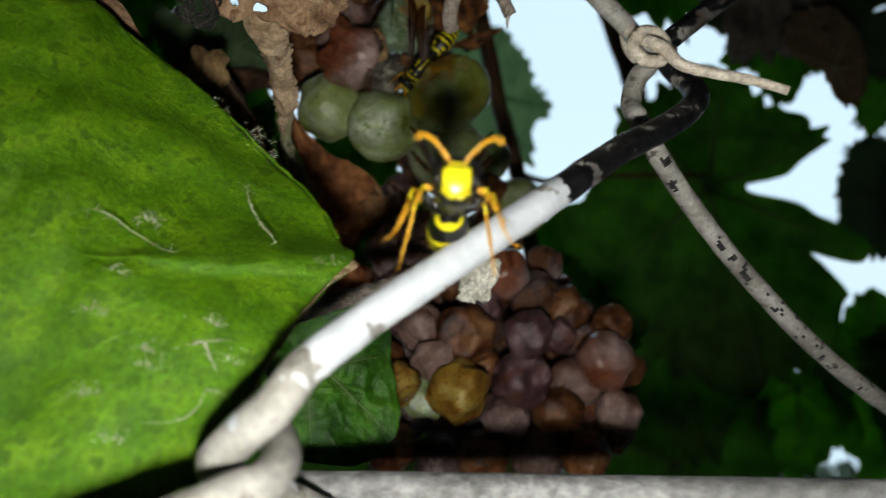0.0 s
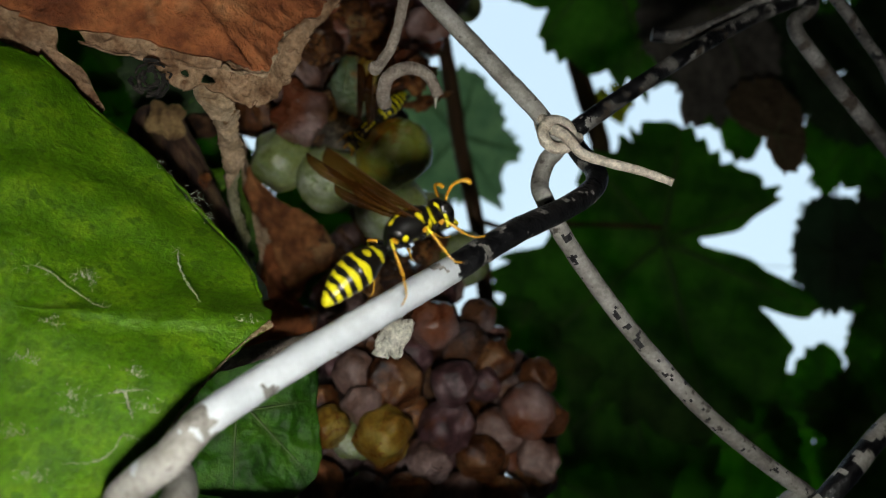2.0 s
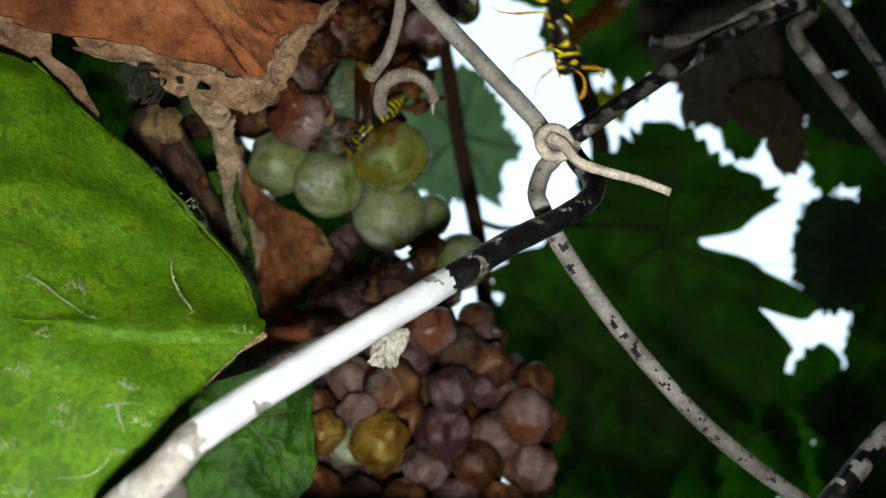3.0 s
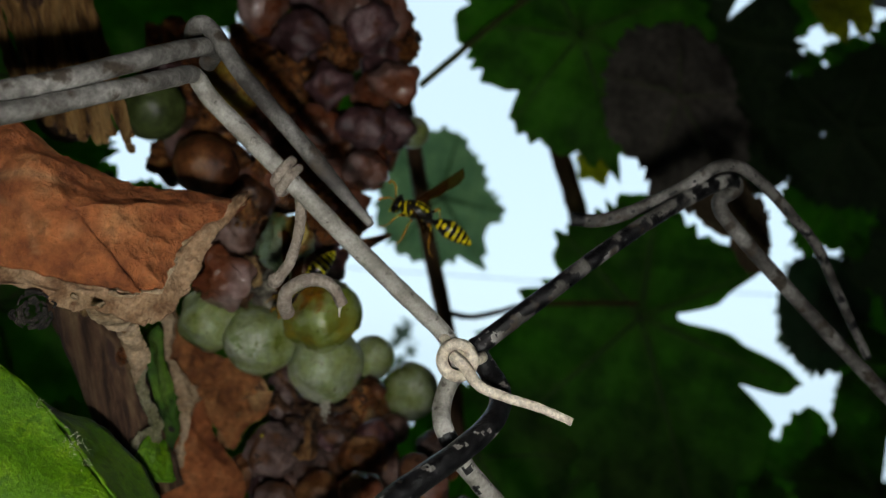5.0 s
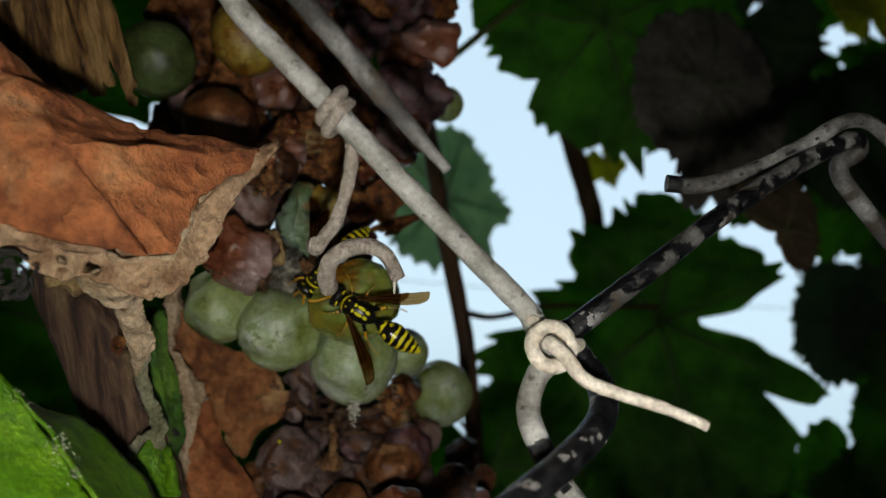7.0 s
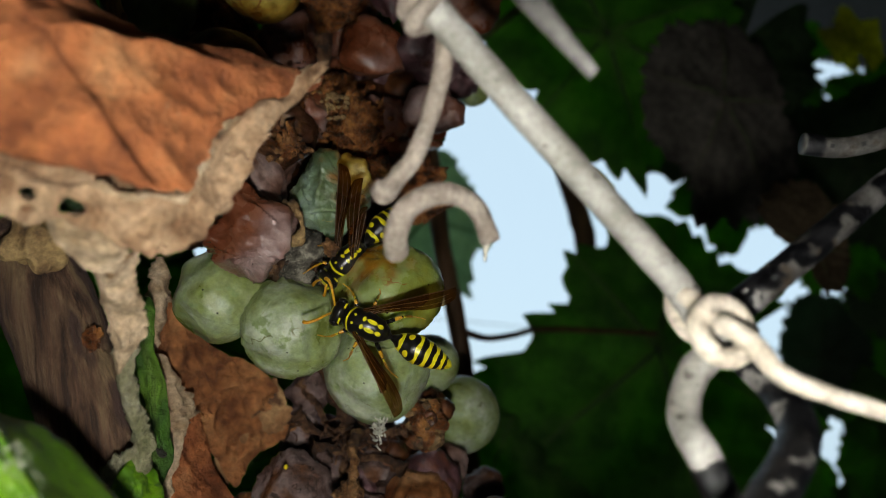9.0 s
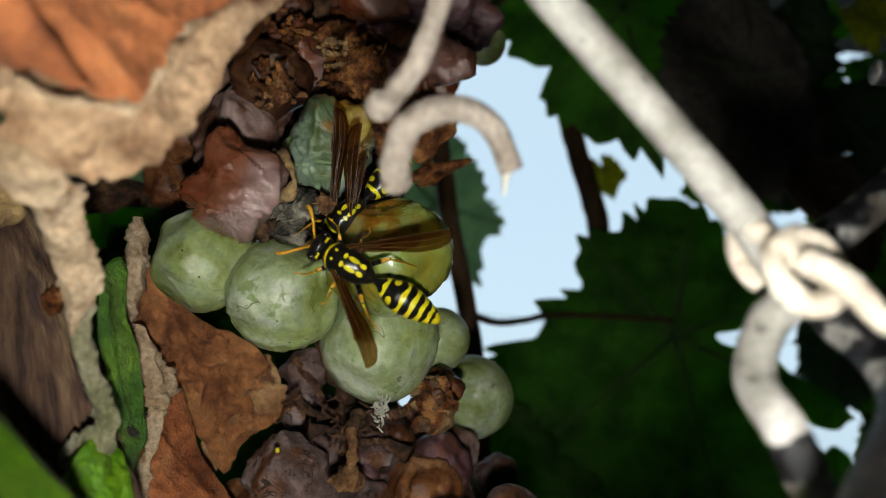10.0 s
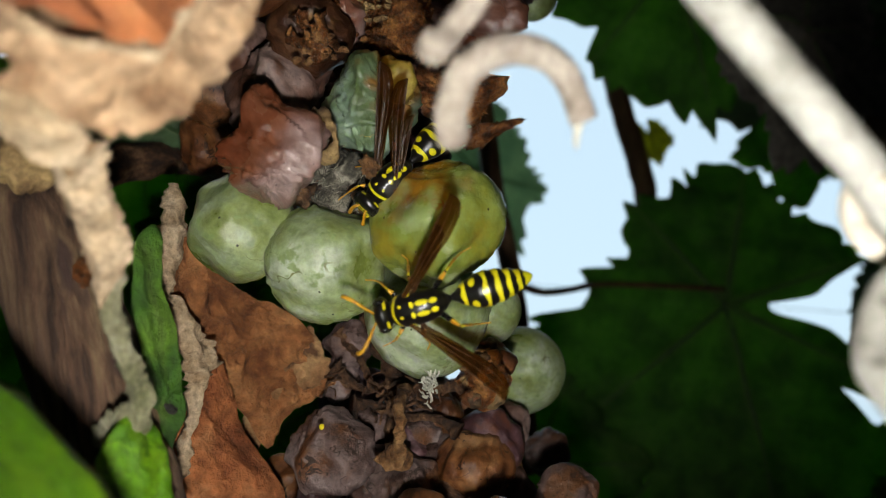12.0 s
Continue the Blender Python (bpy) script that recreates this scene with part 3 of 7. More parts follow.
def vine_leaf(centre, size, facing, spin, seed=0, lobes=0.32, teeth=0.15, cup=0.10, n=300, rings=18, thick=0.0005, tips=None, sinus=(90, 11, 0.72), ring=None):
    """A five-lobed, toothed vine leaf. facing: the way its upper side looks; spin: degrees by which its tip turns from down.
    ring: lobes and notches of its outline, as angles in rising order and radii, in place of tips and sinus."""
    rnd = random.Random(seed)
    bm = bmesh.new()
    layer = bm.verts.layers.float.new("vein")
    f = Vector(facing).normalized()
    x = Vector((0, 0, 1)).cross(f).normalized()
    y = f.cross(x)
    spin = radians(spin)
    ax, ay = x * math.cos(spin) + y * math.sin(spin), y * math.cos(spin) - x * math.sin(spin)
    tips = tips or [(-90 + rnd.uniform(-4, 4), 1.0), (-30 + rnd.uniform(-5, 5), 0.9), (-150 + rnd.uniform(-5, 5), 0.9), (32 + rnd.uniform(-6, 6), 0.72), (148 + rnd.uniform(-6, 6), 0.72)]
    c = Vector(centre)
    steps_t = 29 if ring else 21
    rows, near = [], {}
    radii = []
    for i in range(n):
        a = 360 * i / n
        r = 0.0
        for ta, tl in tips:
            d = (a - ta + 180) % 360 - 180
            r = max(r, tl * (1 - lobes * (1 - math.exp(-(d / 22) ** 2))))
        d = (a - sinus[0] + 180) % 360 - 180
        r *= 1 - sinus[2] * math.exp(-(d / sinus[1]) ** 4)
        if ring:
            for (p, u), (q, w) in zip(ring, ring[1:] + [(ring[0][0] + 360, ring[0][1])]):
                if (a - p) % 360 <= q - p:
                    r = u + (w - u) * ((a - p) % 360) / (q - p)
        saw = (a / 360 * steps_t + 1.6 * noise.noise(Vector((a * 0.045, seed * 1.7, 2)))) % 1
        point = saw / 0.62 if saw < 0.62 else (1 - saw) / 0.38
        r *= 1 + teeth * (1.25 * point - 0.6) * (0.45 + 1.5 * abs(noise.noise(Vector((a * 0.05, seed, 0)))))
        r *= 1 + 0.10 * noise.noise(Vector((a * 0.035, seed * 2.3, 5)))
        radii.append(r)
    for j in range(1, rings + 1):
        u = (j / rings) ** 0.9
        row = []
        for i in range(n):
            a = math.radians(360 * i / n)
            rr = radii[i] * u
            px, py = rr * math.cos(a), rr * math.sin(a) + 0.0
            vv = 0.0
            h = 0.0
            for ta, tl in tips:
                t = math.radians(ta)
                along = px * math.cos(t) + py * math.sin(t)
                across = abs(-px * math.sin(t) + py * math.cos(t))
                if along > 0:
                    vv = max(vv, math.exp(-(across / (0.022 * (1.2 - min(1, along)))) ** 2))
                    h += 0.02 * math.exp(-(across / 0.06) ** 2)
                    k = (along * 9 + across * 6) % 1
                    if across < 0.3:
                        vv = max(vv, 0.5 * math.exp(-((k - 0.5) / 0.07) ** 2) * (1 - across / 0.3))
            h -= cup * rr * rr + 0.05 * noise.noise(Vector((px * 3 + seed, py * 3, seed))) + 0.02 * noise.noise(Vector((px * 9, py * 9, seed)))
            v = bm.verts.new(c + (ax * px + ay * py) * size + f * h * size)
            if j % 3 == 0:
                near[i, j] = v.co.copy()
            v[layer] = vv
            row.append(v)
        rows.append(row)
    mid = bm.verts.new(c)
    for i in range(n):
        bm.faces.new((mid, rows[0][i], rows[0][(i + 1) % n]))
        for j in range(rings - 1):
            bm.faces.new((rows[j][i], rows[j + 1][i], rows[j + 1][(i + 1) % n], rows[j][(i + 1) % n]))
    thicken(bm, f, thick)
    ribs = []
    for ta, tl in tips:
        i = round((ta % 360) / 360 * n) % n
        ribs.append([c + f * 0.0003] + [near[i, j] + f * 0.0003 for j in range(3, rings - 1, 3)])
    stalk = [c + f * 0.0004, c + ay * size * 0.25 - f * size * 0.10, c + ay * size * 0.55 - f * size * 0.35]
    return bm, ribs, stalk


def leaf_parts(o, made, mat, size):
    """The blade, its five main ribs and the stalk."""
    bm, ribs, stalk = made
    part("blade", bm, mat, o)
    for rib in ribs:
        part("rib", tube(rib, lambda s: size * 0.011 * (1.05 - s), 6, 3), M_RIB, o)
    part("stalk", tube(stalk, size * 0.016, 8, 6), M_GREEN_STEM, o)


def box(lo, hi):
    bm = bmesh.new()
    bmesh.ops.create_cube(bm, size=1.0)
    for v in bm.verts:
        v.co = Vector([lo[k] + (v.co[k] + 0.5) * (hi[k] - lo[k]) for k in range(3)])
    return bm


# ---- setting: ground, and unseen panels that block light behind, beside and above ----
def ground():
    bm = bmesh.new()
    n = 40
    xs = [-1 + 2 * i / n for i in range(n + 1)]
    v = [[bm.verts.new((900 * x ** 3 + 3 * x, 900 * y ** 3 + 3 * y, 0.05 * noise.noise(Vector((x * 9, y * 9, 0))) - 0.2 * max(0, 900 * y ** 3 + 3 * y - 1.5))) for x in xs] for y in xs]
    for i in range(n):
        for j in range(n):
            bm.faces.new((v[i][j], v[i][j + 1], v[i + 1][j + 1], v[i + 1][j]))
    ob = part("ground", bm, M_SOIL)
    tagged(ob, "bare dark vineyard soil falling away down a slope", "ground", kind="structure")


ground()
# Out of view: dark panels added only to keep sky light off the subject.
tagged(part("wall_south", box((-4, -1.6, -0.1), (4, -1.4, 2.6)), M_BLOCKER), "unseen dark panel behind the lens, added to block light", "wall", kind="structure")
tagged(part("wall_west", box((-2.2, -1.4, -0.1), (-2.0, 3.0, 2.6)), M_BLOCKER), "unseen dark side panel, added to block sky light", "wall", kind="structure")
tagged(part("wall_east", box((2.0, -1.4, -0.1), (2.2, 3.0, 2.6)), M_BLOCKER), "unseen dark side panel, added to block sky light", "wall", kind="structure")
tagged(part("ceiling", box((-2.2, -1.4, 2.6), (2.2, 1.9, 2.7)), M_BLOCKER), "unseen dark slab overhead, added to block sky light", "ceiling", kind="structure")


# ---- chain-link fence ----
WIRE = 0.0016


def fence():
    f = thing("chain_link_fence", (0.0284, 0.0980, 1.5385), "weathered chain-link fence of white and black coated wire", "fence")
    mats = [M_WHITE, M_BLACK, M_GREYCOAT, M_BARE, M_GRIMY_DIM]

    def q_paint(s, a, c):
        e = s + 0.006 * noise.noise(c * 600) + 0.003 * noise.noise(c * 2000)
        if e < 0.218 + 0.018 * noise.noise(Vector((a * 1.2, 5, s * 40))):
            return 0 if noise.noise(c * 480) + 0.3 * noise.noise(c * 1700) > 0.42 else 2
        if e < 0.393:
            return 3 if noise.noise(Vector((c.x * 330, c.y * 420, c.z * 520)) + Vector((3, 1, 4))) + 0.25 * noise.noise(c * 2100) > 0.50 else 0
        if e < 0.64:
            return 3 if e > 0.405 and noise.noise(Vector((c.x * 300, c.y * 420, c.z * 420))) + 0.3 * noise.noise(c * 1900) > 0.30 else 1
        if e < 0.83:
            return 1 if noise.noise(c * 420) + 0.35 * noise.noise(c * 1500) > 1.6 * (e - 0.74) else 4
        return 4

    q = [(0.0040, 0.0860, 1.4771), (-0.0072, 0.0790, 1.4850), (-0.0124, 0.0730, 1.4884), (-0.0130, 0.0665, 1.4907), (-0.0126, 0.0635, 1.4931), (-0.0087, 0.0615, 1.4971), (-0.0068, 0.0630, 1.4999), (-0.0039, 0.0660, 1.5027),
         (-0.0006, 0.0690, 1.5054), (0.0040, 0.0725, 1.5090), (0.0092, 0.0760, 1.5130), (0.0141, 0.0795, 1.5168), (0.0218, 0.0875, 1.5230), (0.0300, 0.0955, 1.5285), (0.0343, 0.1000, 1.5325),
         (0.0354, 0.1045, 1.5359), (0.0335, 0.1075, 1.5391), (0.0317, 0.1075, 1.5418), (0.0327, 0.1075, 1.5429), (0.0388, 0.1085, 1.5484), (0.0541, 0.1135, 1.5617), (0.0656, 0.1180, 1.5703), (0.0739, 0.1215, 1.5753),
         (0.0764, 0.1240, 1.5744), (0.0738, 0.1245, 1.5719), (0.0777, 0.1255, 1.5672), (0.0938, 0.1300, 1.5544), (0.1123, 0.1360, 1.5409), (0.1377, 0.1420, 1.5205)]
    part("wire", tube(q, lambda s: WIRE * (1.0 if s < 0.55 else max(0.82, 1.0 - (s - 0.55))), 30, 40, 0.05, 500, q_paint), mats, f, "wire with white coating, chipped grey bends and black paint")

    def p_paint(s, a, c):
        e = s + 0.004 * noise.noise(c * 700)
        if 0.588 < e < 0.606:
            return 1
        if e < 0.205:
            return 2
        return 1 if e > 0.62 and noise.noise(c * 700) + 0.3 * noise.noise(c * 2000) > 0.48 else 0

    p = [(-0.0313, 0.0660, 1.5546), (-0.0270, 0.0715, 1.5584), (-0.0216, 0.0775, 1.5628), (-0.0162, 0.0840, 1.5677), (-0.0124, 0.0915, 1.5726), (-0.0116, 0.0970, 1.5751), (-0.0093, 0.0995, 1.5726),
         (0.0002, 0.1005, 1.5647), (0.0106, 0.1020, 1.5561), (0.0192, 0.1035, 1.5493), (0.0263, 0.1050, 1.5437), (0.0294, 0.1046, 1.5392), (0.0280, 0.1050, 1.5365), (0.0273, 0.1045, 1.5330), (0.0278, 0.1018, 1.5302),
         (0.0310, 0.1030, 1.5258), (0.0364, 0.1065, 1.5205), (0.0450, 0.1100, 1.5124), (0.0568, 0.1140, 1.5028), (0.0681, 0.1180, 1.4957), (0.0779, 0.1210, 1.4905), (0.0827, 0.1245, 1.4882), (0.0862, 0.1270, 1.4866), (0.0841, 0.1300, 1.4839), (0.0743, 0.1360, 1.4730)]
    part("wire", tube(p, lambda s: WIRE * (0.76 if s < 0.22 else 0.84), 20, 30, 0.06, 500, p_paint), [M_GREYCOAT, M_BLACK, M_GRIMY_DIM], f, "wire with speckled off-white coating")

    # the wire end that hooks round the upper bend and runs beside the other wire
    t = [(-0.0331, 0.0680, 1.5569), (-0.0276, 0.0735, 1.5616), (-0.0216, 0.0790, 1.5661), (-0.0162, 0.0860, 1.5719), (-0.0116, 0.0940, 1.5778), (-0.0098, 0.0985, 1.5797), (-0.0114, 0.1015, 1.5786)]
    part("wire", tube(t, WIRE * 0.8, 16, 12, 0.06, 500), [M_GRIMY_DIM], f, "wire with grimy off-white coating, darkened for weak light")
    t = [(-0.0138, 0.1020, 1.5800), (-0.0134, 0.0995, 1.5822), (-0.0120, 0.0975, 1.5828), (-0.0098, 0.0965, 1.5815), (-0.0049, 0.0955, 1.5757), (0.0020, 0.0955, 1.5691), (0.0088, 0.0955, 1.5625), (0.0151, 0.0955, 1.5565)]
    part("wire", tube(t, lambda s: WIRE * 0.76 * (1 - 0.6 * max(0, (s - 0.82) / 0.18)), 16, 12, 0.07, 500), [M_GRIMY_DIM], f, "cut wire end with grimy off-white coating, darkened for weak light")

    # the wire that hooks round the right-hand bend
    def r_paint(s, a, c):
        return 1 if s < 0.05 or noise.noise(c * 750) + 0.6 * noise.noise(c * 2100) > 0.55 - 0.75 * max(0, s - 0.45) else 0

    r = [(0.0476, 0.1230, 1.5659), (0.0526, 0.1225, 1.5661), (0.0590, 0.1215, 1.5688), (0.0660, 0.1195, 1.5730), (0.0704, 0.1180, 1.5763), (0.0750, 0.1190, 1.5771), (0.0810, 0.1220, 1.5750),
         (0.0882, 0.1260, 1.5709), (0.0941, 0.1290, 1.5668), (0.1007, 0.1340, 1.5601), (0.1118, 0.1420, 1.5484)]
    part("wire", tube(r, lambda s: WIRE * (0.78 - 0.25 * s), 16, 12, 0.06, 500, r_paint), [M_GRIMY_DIM, M_BLACK], f, "cut wire end, grey coating with black paint")

    # hooks at the lower corners
    v = [(-0.0120, 0.0715, 1.4949), (-0.0099, 0.0695, 1.4939), (-0.0085, 0.0655, 1.4928), (-0.0087, 0.0615, 1.4919), (-0.0108, 0.0585, 1.4913), (-0.0151, 0.0550, 1.4897), (-0.0202, 0.0520, 1.4872)]
    part("wire", tube(v, WIRE, 16, 12, 0.05, 500), [M_GREYCOAT], f, "wire with worn grey-white coating")
    w = [(0.0783, 0.1270, 1.4860), (0.0772, 0.1220, 1.4885), (0.0790, 0.1190, 1.4884), (0.0824, 0.1180, 1.4925), (0.0924, 0.1220, 1.5019), (0.1086, 0.1280, 1.5135)]
    part("wire", tube(w, WIRE * 1.1, 16, 12, 0.06, 500, lambda s, a, c: 1 if s > 0.35 and noise.noise(c * 260) > 0 else 0), [M_GREYCOAT, M_BLACK], f, "wire with worn coating and flaking black paint")


fence()
bar = [(-0.0774, 0.0880, 1.4813), (-0.0234, 0.0860, 1.4844), (0.0117, 0.0850, 1.4862), (0.0503, 0.0840, 1.4880), (0.1083, 0.0820, 1.4908)]
single("tension_rod", tube(bar, 0.0021, 18, 30, 0.04, 300), M_STEEL, (0.0117, 0.0850, 1.4862), "straight galvanised steel tension rod of the fence", "rod")


def tie():
    o = thing("plant_tie", (0.0282, 0.1010, 1.5397), "aged cream plastic tie knotted round crossing wires", "tie")
    c = Vector((0.0287, 0.1045, 1.5399))
    ring = []
    for k in range(20):
        a = 2 * math.pi * k / 14 + 0.5
        ring.append(c + Vector((0.0022 * math.cos(a), -0.0026 + 0.0022 * math.sin(a * 1.0 + 0.6) * 0.4 - 0.00004 * k, 0.0022 * math.sin(a))))
    part("loop", tube(ring, 0.00085, 12, 6, 0.08, 900), M_TIE, o)
    ring2 = [c + Vector((0.0030 * math.cos(a) + 0.0008, 0.0034 * math.sin(a) + 0.001, 0.0008 * math.cos(2 * a) + 0.0012 - 0.0012 * math.cos(a))) for a in [2 * math.pi * k / 12 for k in range(14)]]
    part("loop", tube(ring2, 0.0008, 12, 6, 0.08, 900), M_TIE, o)
    tail = [c + Vector((-0.0006, -0.0040, 0.0004)), (0.0296, 0.0990, 1.5391), (0.0318, 0.0980, 1.5367), (0.0356, 0.0970, 1.5355), (0.0400, 0.0960, 1.5346), (0.0439, 0.0950, 1.5333)]
    part("tail", tube(tail, lambda s: 0.0009 - 0.00035 * s, 12, 10, 0.12, 900), M_TIE, o)


tie()


# ---- near green leaf ----
def near_leaf():
    o = thing("vine_leaf", (-0.0243, 0.0800, 1.5090), "large fresh green vine leaf with pale scuffs and browned edge", "leaf")
    edge = [(-0.0060, 0.0865, 1.5089), (-0.0090, 0.0835, 1.5055), (-0.0121, 0.0765, 1.4993), (-0.0144, 0.0715, 1.4923), (-0.0195, 0.0670, 1.4833), (-0.0345, 0.0670, 1.4800), (-0.0503, 0.0700, 1.4935),
            (-0.0603, 0.0800, 1.5191), (-0.0566, 0.0900, 1.5349), (-0.0485, 0.0960, 1.5419), (-0.0426, 0.0985, 1.5412), (-0.0367, 0.1000, 1.5359), (-0.0285, 0.1010, 1.5303), (-0.0213, 0.1005, 1.5243), (-0.0124, 0.0965, 1.5166), (-0.0084, 0.0915, 1.5119)]
    c = (-0.0324, 0.0785, 1.5081)
    veins = [((-0.0437, 0.0760, 1.4988), (-0.0068, 0.0855, 1.5096)), ((-0.0410, 0.0760, 1.4996), (-0.0385, 0.0885, 1.5381)), ((-0.0351, 0.0770, 1.5013), (-0.0178, 0.0870, 1.5220)), ((-0.0302, 0.0780, 1.5030), (-0.0134, 0.0775, 1.4983)),
             ((-0.0373, 0.0770, 1.5005), (-0.0186, 0.0705, 1.4872)), ((-0.0240, 0.0810, 1.5047), (-0.0104, 0.0865, 1.5153))]
    part("blade", blade(edge, c, 60, 14, 0.012, 500, 0.0, 0.0011, 110, 0.00035, veins=veins, edge_width=0.0), [M_LEAF, M_LEAF_EDGE], o)
    low = [(-0.0059, 0.0860, 1.5089), (-0.0089, 0.0830, 1.5056), (-0.0120, 0.0760, 1.4993), (-0.0142, 0.0710, 1.4924)]
    part("dry_edge", tube(low, lambda s: 0.00016 + 0.00034 * max(0, 1 - 4 * s), 8, 16, 0.6, 900), M_LEAF_EDGE, o, "thin dried brown edge")
    part("curled_margin", ribbon([(-0.0438, 0.0985, 1.5419), (-0.0367, 0.1002, 1.5359), (-0.0285, 0.1012, 1.5304), (-0.0213, 0.1007, 1.5243), (-0.0124, 0.0967, 1.5166), (-0.0085, 0.0917, 1.5119)],
                                 [(-0.0489, 0.1080, 1.5360), (-0.0367, 0.1110, 1.5312), (-0.0307, 0.1140, 1.5269), (-0.0243, 0.1170, 1.5246), (-0.0162, 0.1180, 1.5177), (-0.0115, 0.1140, 1.5121)], 0.0008, 0.0002, 260, 0.0004, 16, 20), M_LEAF, o, "margin curled back from the lens")
    # pale dried threads and scuffs on the blade
    rnd = random.Random(2)
    for pts, r in ((((-0.03472, 0.07932, 1.5115), (-0.03161, 0.08074, 1.51252), (-0.02959, 0.081, 1.51194), (-0.02739, 0.08115, 1.51055), (-0.02427, 0.08092, 1.50899), (-0.02279, 0.08147, 1.50898)), 0.00013), (((-0.01798, 0.08591, 1.51674), (-0.017, 0.0851, 1.51428), (-0.01553, 0.08467, 1.51222), (-0.01382, 0.08425, 1.51055)), 0.00016), (((-0.02032, 0.07538, 1.49997), (-0.01843, 0.07613, 1.5005), (-0.01746, 0.07554, 1.49933), (-0.01647, 0.0749, 1.49801)), 0.0002), (((-0.01843, 0.07613, 1.5005), (-0.01638, 0.07666, 1.50085)), 0.00008), (((-0.02186, 0.07178, 1.49356), (-0.0189, 0.07225, 1.49393), (-0.0175, 0.07296, 1.49488), (-0.01703, 0.07395, 1.49639), (-0.01573, 0.07395, 1.49635)), 0.0001)):
        bm = bmesh.new()
        line = spline(pts, 14)
        for m in range(4):
            strand = [q + Vector((rnd.gauss(0, r * 0.6), -0.00008, rnd.gauss(0, r * 0.6))) for q in line]
            cut = rnd.randrange(len(strand) // 3)
            tube(strand[cut:len(strand) - rnd.randrange(len(strand) // 3)], lambda s: r * 0.28 * (0.4 + abs(math.sin(s * 19 + m))), 5, 1, 0.7, 3000, bm=bm, flat=0.5, smooth_line=False)
        for k in range(10):
            a = rnd.choice(line) + Vector((0, -0.00008, 0))
            d = Vector((rnd.uniform(-1, 1), 0, rnd.uniform(-1, 1))).normalized() * rnd.uniform(0.0003, 0.0011)
            tube([a, a + d * 0.5 + Vector((rnd.gauss(0, 0.0001), 0, rnd.gauss(0, 0.0001))), a + d + Vector((0, 0.1 * d.x, 0))], lambda s: r * 0.22 * (1.1 - s), 5, 4, 0.7, 3000, bm=bm, flat=0.5)
        tagged(part("scuff", bm, M_SCUFF, o, "pale dried thread"), kind="stuff")
    for c in ((-0.01794, 0.07739, 1.50216), (-0.02298, 0.07478, 1.49958), (-0.02866, 0.07589, 1.50264), (-0.02655, 0.082, 1.51209), (-0.02249, 0.0741, 1.49823), (-0.027, 0.07257, 1.4958), (-0.02765, 0.07815, 1.50655), (-0.00875, 0.08577, 1.50894), (-0.0152, 0.07554, 1.49887), (-0.024, 0.07099, 1.49205)):
        bm = bmesh.new()
        for k in range(60):
            a = Vector(c) + Vector((rnd.gauss(0, 0.0008), 0.00005, rnd.gauss(0, 0.0005)))
            d = Vector((rnd.gauss(0, 1), 0, rnd.gauss(0, 1))) * 0.00028
            tube([a, a + d * 0.5 + Vector((rnd.gauss(0, 0.0001), 0, rnd.gauss(0, 0.0001))), a + d + Vector((rnd.gauss(0, 0.0001), 0.15 * d.x, rnd.gauss(0, 0.0001)))], lambda s: 0.000035 * (1.15 - s), 5, 3, 0.8, 3000, bm=bm, flat=0.5)
        tagged(part("scuff", bm, M_SCUFF, o, "pale dried web"), kind="stuff")
    for c in ((-0.0262, 0.1000, 1.5286), (-0.0213, 0.0990, 1.5250), (-0.0203, 0.0986, 1.5245), (-0.0193, 0.0982, 1.5234), (-0.0183, 0.0976, 1.5221), (-0.0205, 0.0980, 1.5239)):
        bm = bmesh.new()
        for k in range(12):
            a = Vector(c) + Vector((rnd.gauss(0, 0.0006), 0.0003, rnd.gauss(0, 0.0006)))
            d = Vector((rnd.uniform(-0.6, 1.4), rnd.uniform(-0.8, 0.3), rnd.uniform(-0.6, 1.2))) * rnd.uniform(0.0002, 0.0006)
            tube([a, a + d * 0.6, a + d + Vector((0.0001, 0, -0.0001))], rnd.uniform(0.00002, 0.00005), 5, 3, 0.6, 3000, bm=bm)
        tagged(part("fuzz", bm, M_SCUFF, o, "pale fuzz on the margin"), kind="stuff")
    return o


near_leaf()


